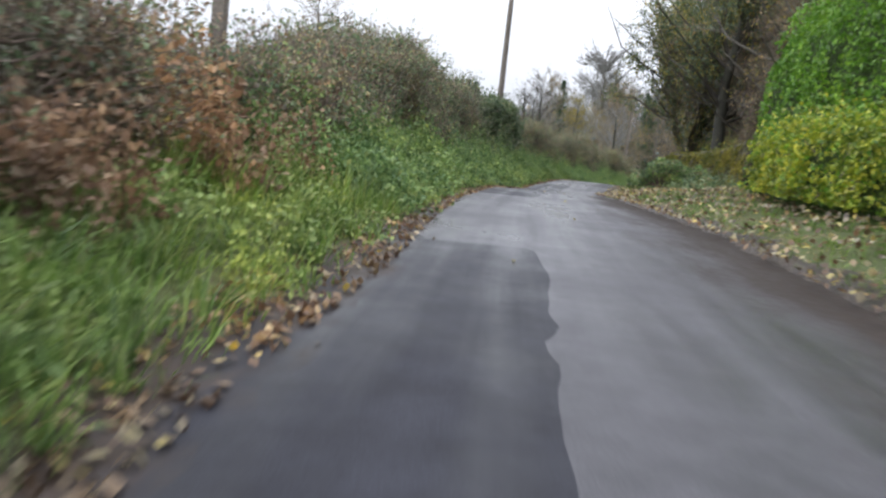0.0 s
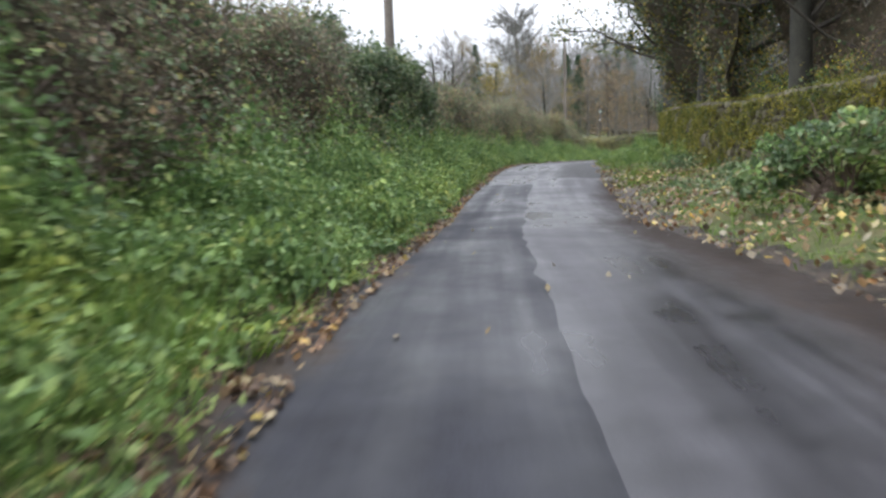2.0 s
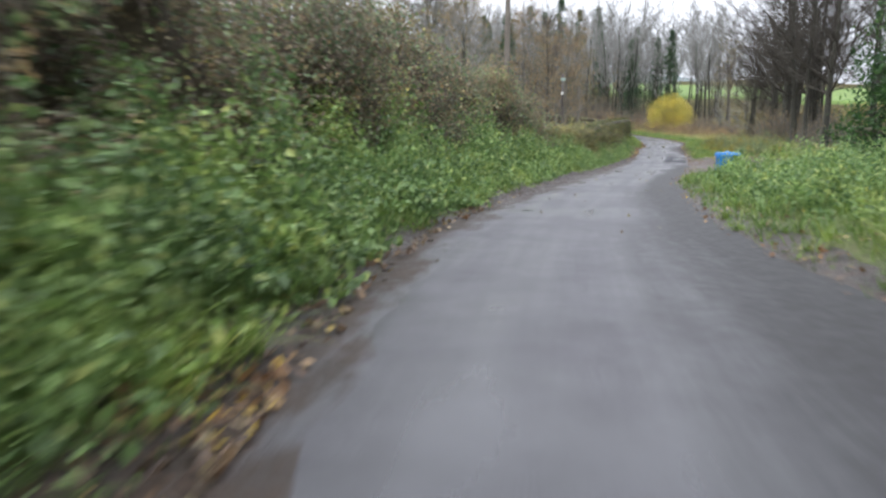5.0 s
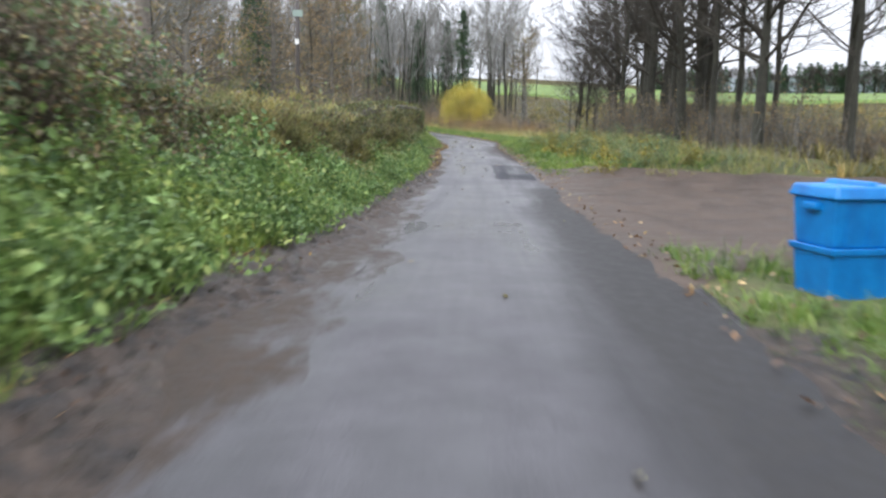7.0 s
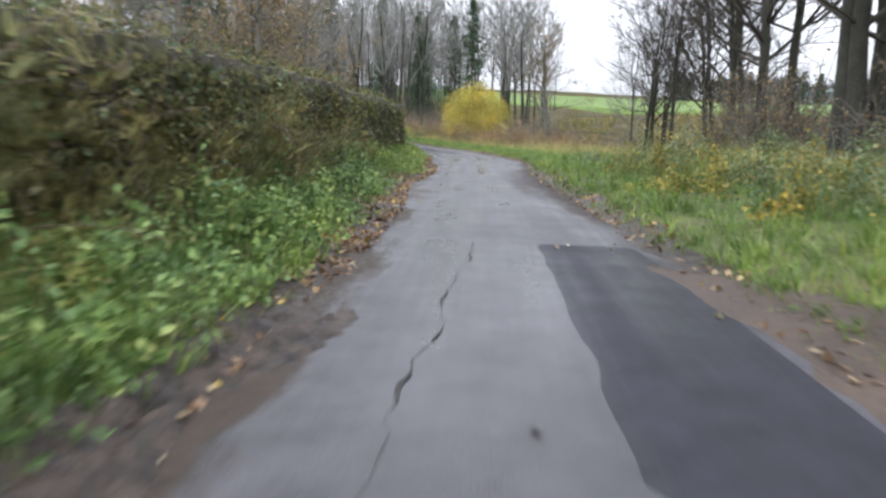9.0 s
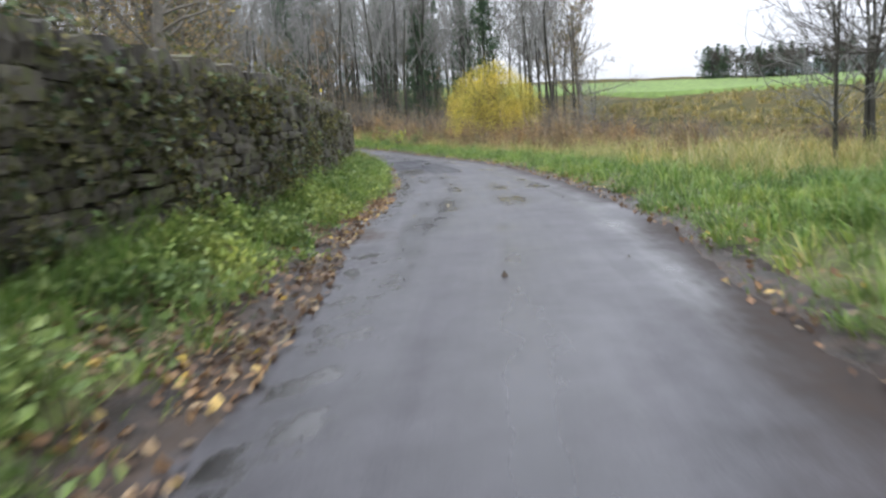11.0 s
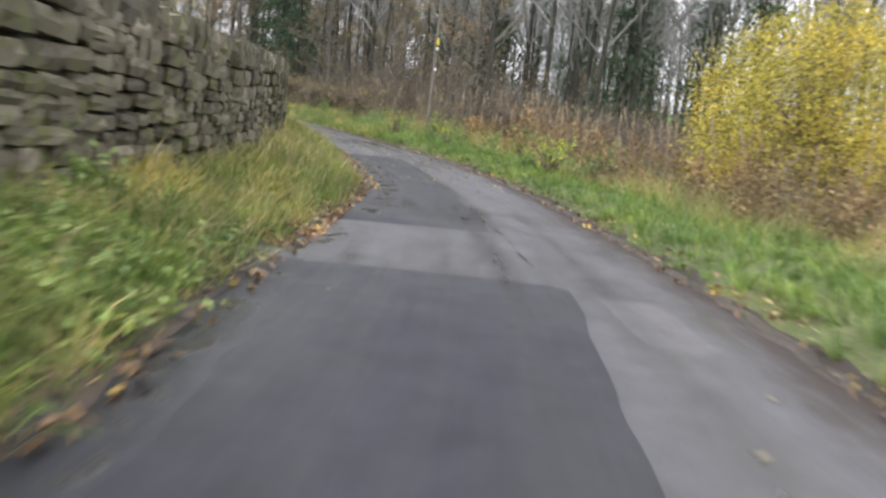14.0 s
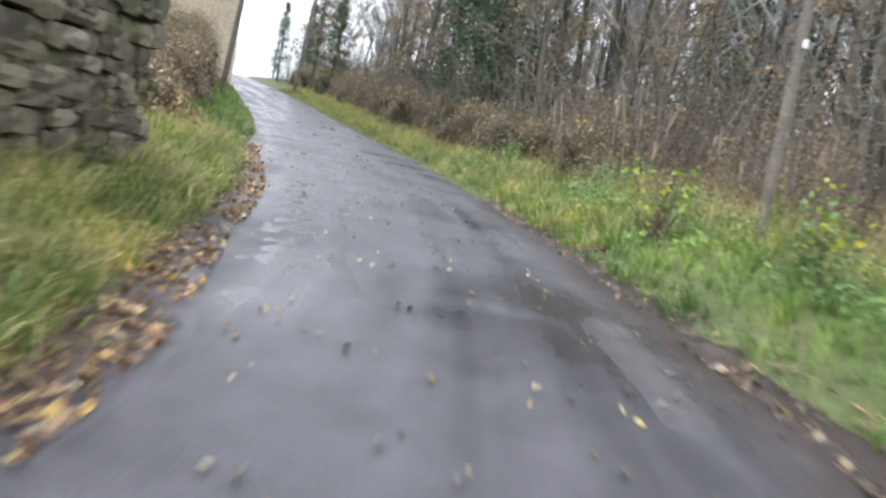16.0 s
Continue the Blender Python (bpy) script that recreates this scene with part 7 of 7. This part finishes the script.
def pasture_height(x, y, u):
    return lie(x.ravel(), y.ravel()).reshape(x.shape) + 0.7 - 2.0*(u < 0.01) - 2.0*(u > 0.99)


stuff("pasture", arc_sheet("pasture", -62, 70, 146, 214, 110, 44, pasture_height, FIELD), "bright green pasture across the valley", "field", "structure")
# blue-grey base colour carries the haze of distance; there is no mist volume
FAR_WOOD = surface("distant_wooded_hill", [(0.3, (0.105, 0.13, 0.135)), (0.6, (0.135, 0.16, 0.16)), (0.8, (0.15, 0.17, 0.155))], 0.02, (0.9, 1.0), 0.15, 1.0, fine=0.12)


def hill_height(x, y, u):
    a = np.arctan2(y - 112, x - 50)
    crest = 50 + 8*np.sin(a*5.0 + 0.6) + 5*np.sin(a*13.0) + 1.5*np.sin(a*47) + 1.0*np.sin(a*110)
    return 12 + crest*np.sin(np.clip(u*1.25, 0, 1)*np.pi/2)


stuff("far_hill", arc_sheet("far_hill", -120, 120, 520, 900, 400, 24, hill_height, FAR_WOOD), "wooded ridge on the horizon with mist painted into its colour", "hill", "structure")


def stalks(n, s0, s1, d0, d1, seed):
    """Tall dead stalks with pale fluffy seed heads."""
    r = np.random.default_rng(seed)
    s, d = r.uniform(s0, s1, n), r.uniform(d0, d1, n)
    b = at(s, d, -0.02)
    h = r.uniform(0.9, 2.1, n)
    t = np.array([0, 0.45, 0.7, 0.8, 0.93, 1.0])
    lean = r.normal(0, 0.10, (n, 1, 2))*h[:, None, None]*(t**1.5)[None, :, None]
    line = b[:, None] + np.concatenate([lean, (h[:, None]*t)[..., None]], 2)
    rad = r.uniform(0.7, 1.3, n)[:, None]*np.array([0.007, 0.005, 0.005, 0.015, 0.018, 0.004])
    v, f = tubes(line, rad, 5)
    return stuff("tall_dead_stalks", mesh_of("tall_dead_stalks", v, f, PLUME), "tall dead stalks with pale seed heads", "weeds")


PLUME = surface("pale_seed_heads", [(0.3, (0.22, 0.16, 0.10)), (0.7, (0.40, 0.32, 0.22))], 3.0, (0.8, 0.95), 0.4, 0.01)
stalks(110, 143, 166, 4.0, 8.5, 211)
stalks(30, 134, 146, 6.0, 9.0, 212)
stalks(30, 166, 186, 3.2, 6.5, 213)
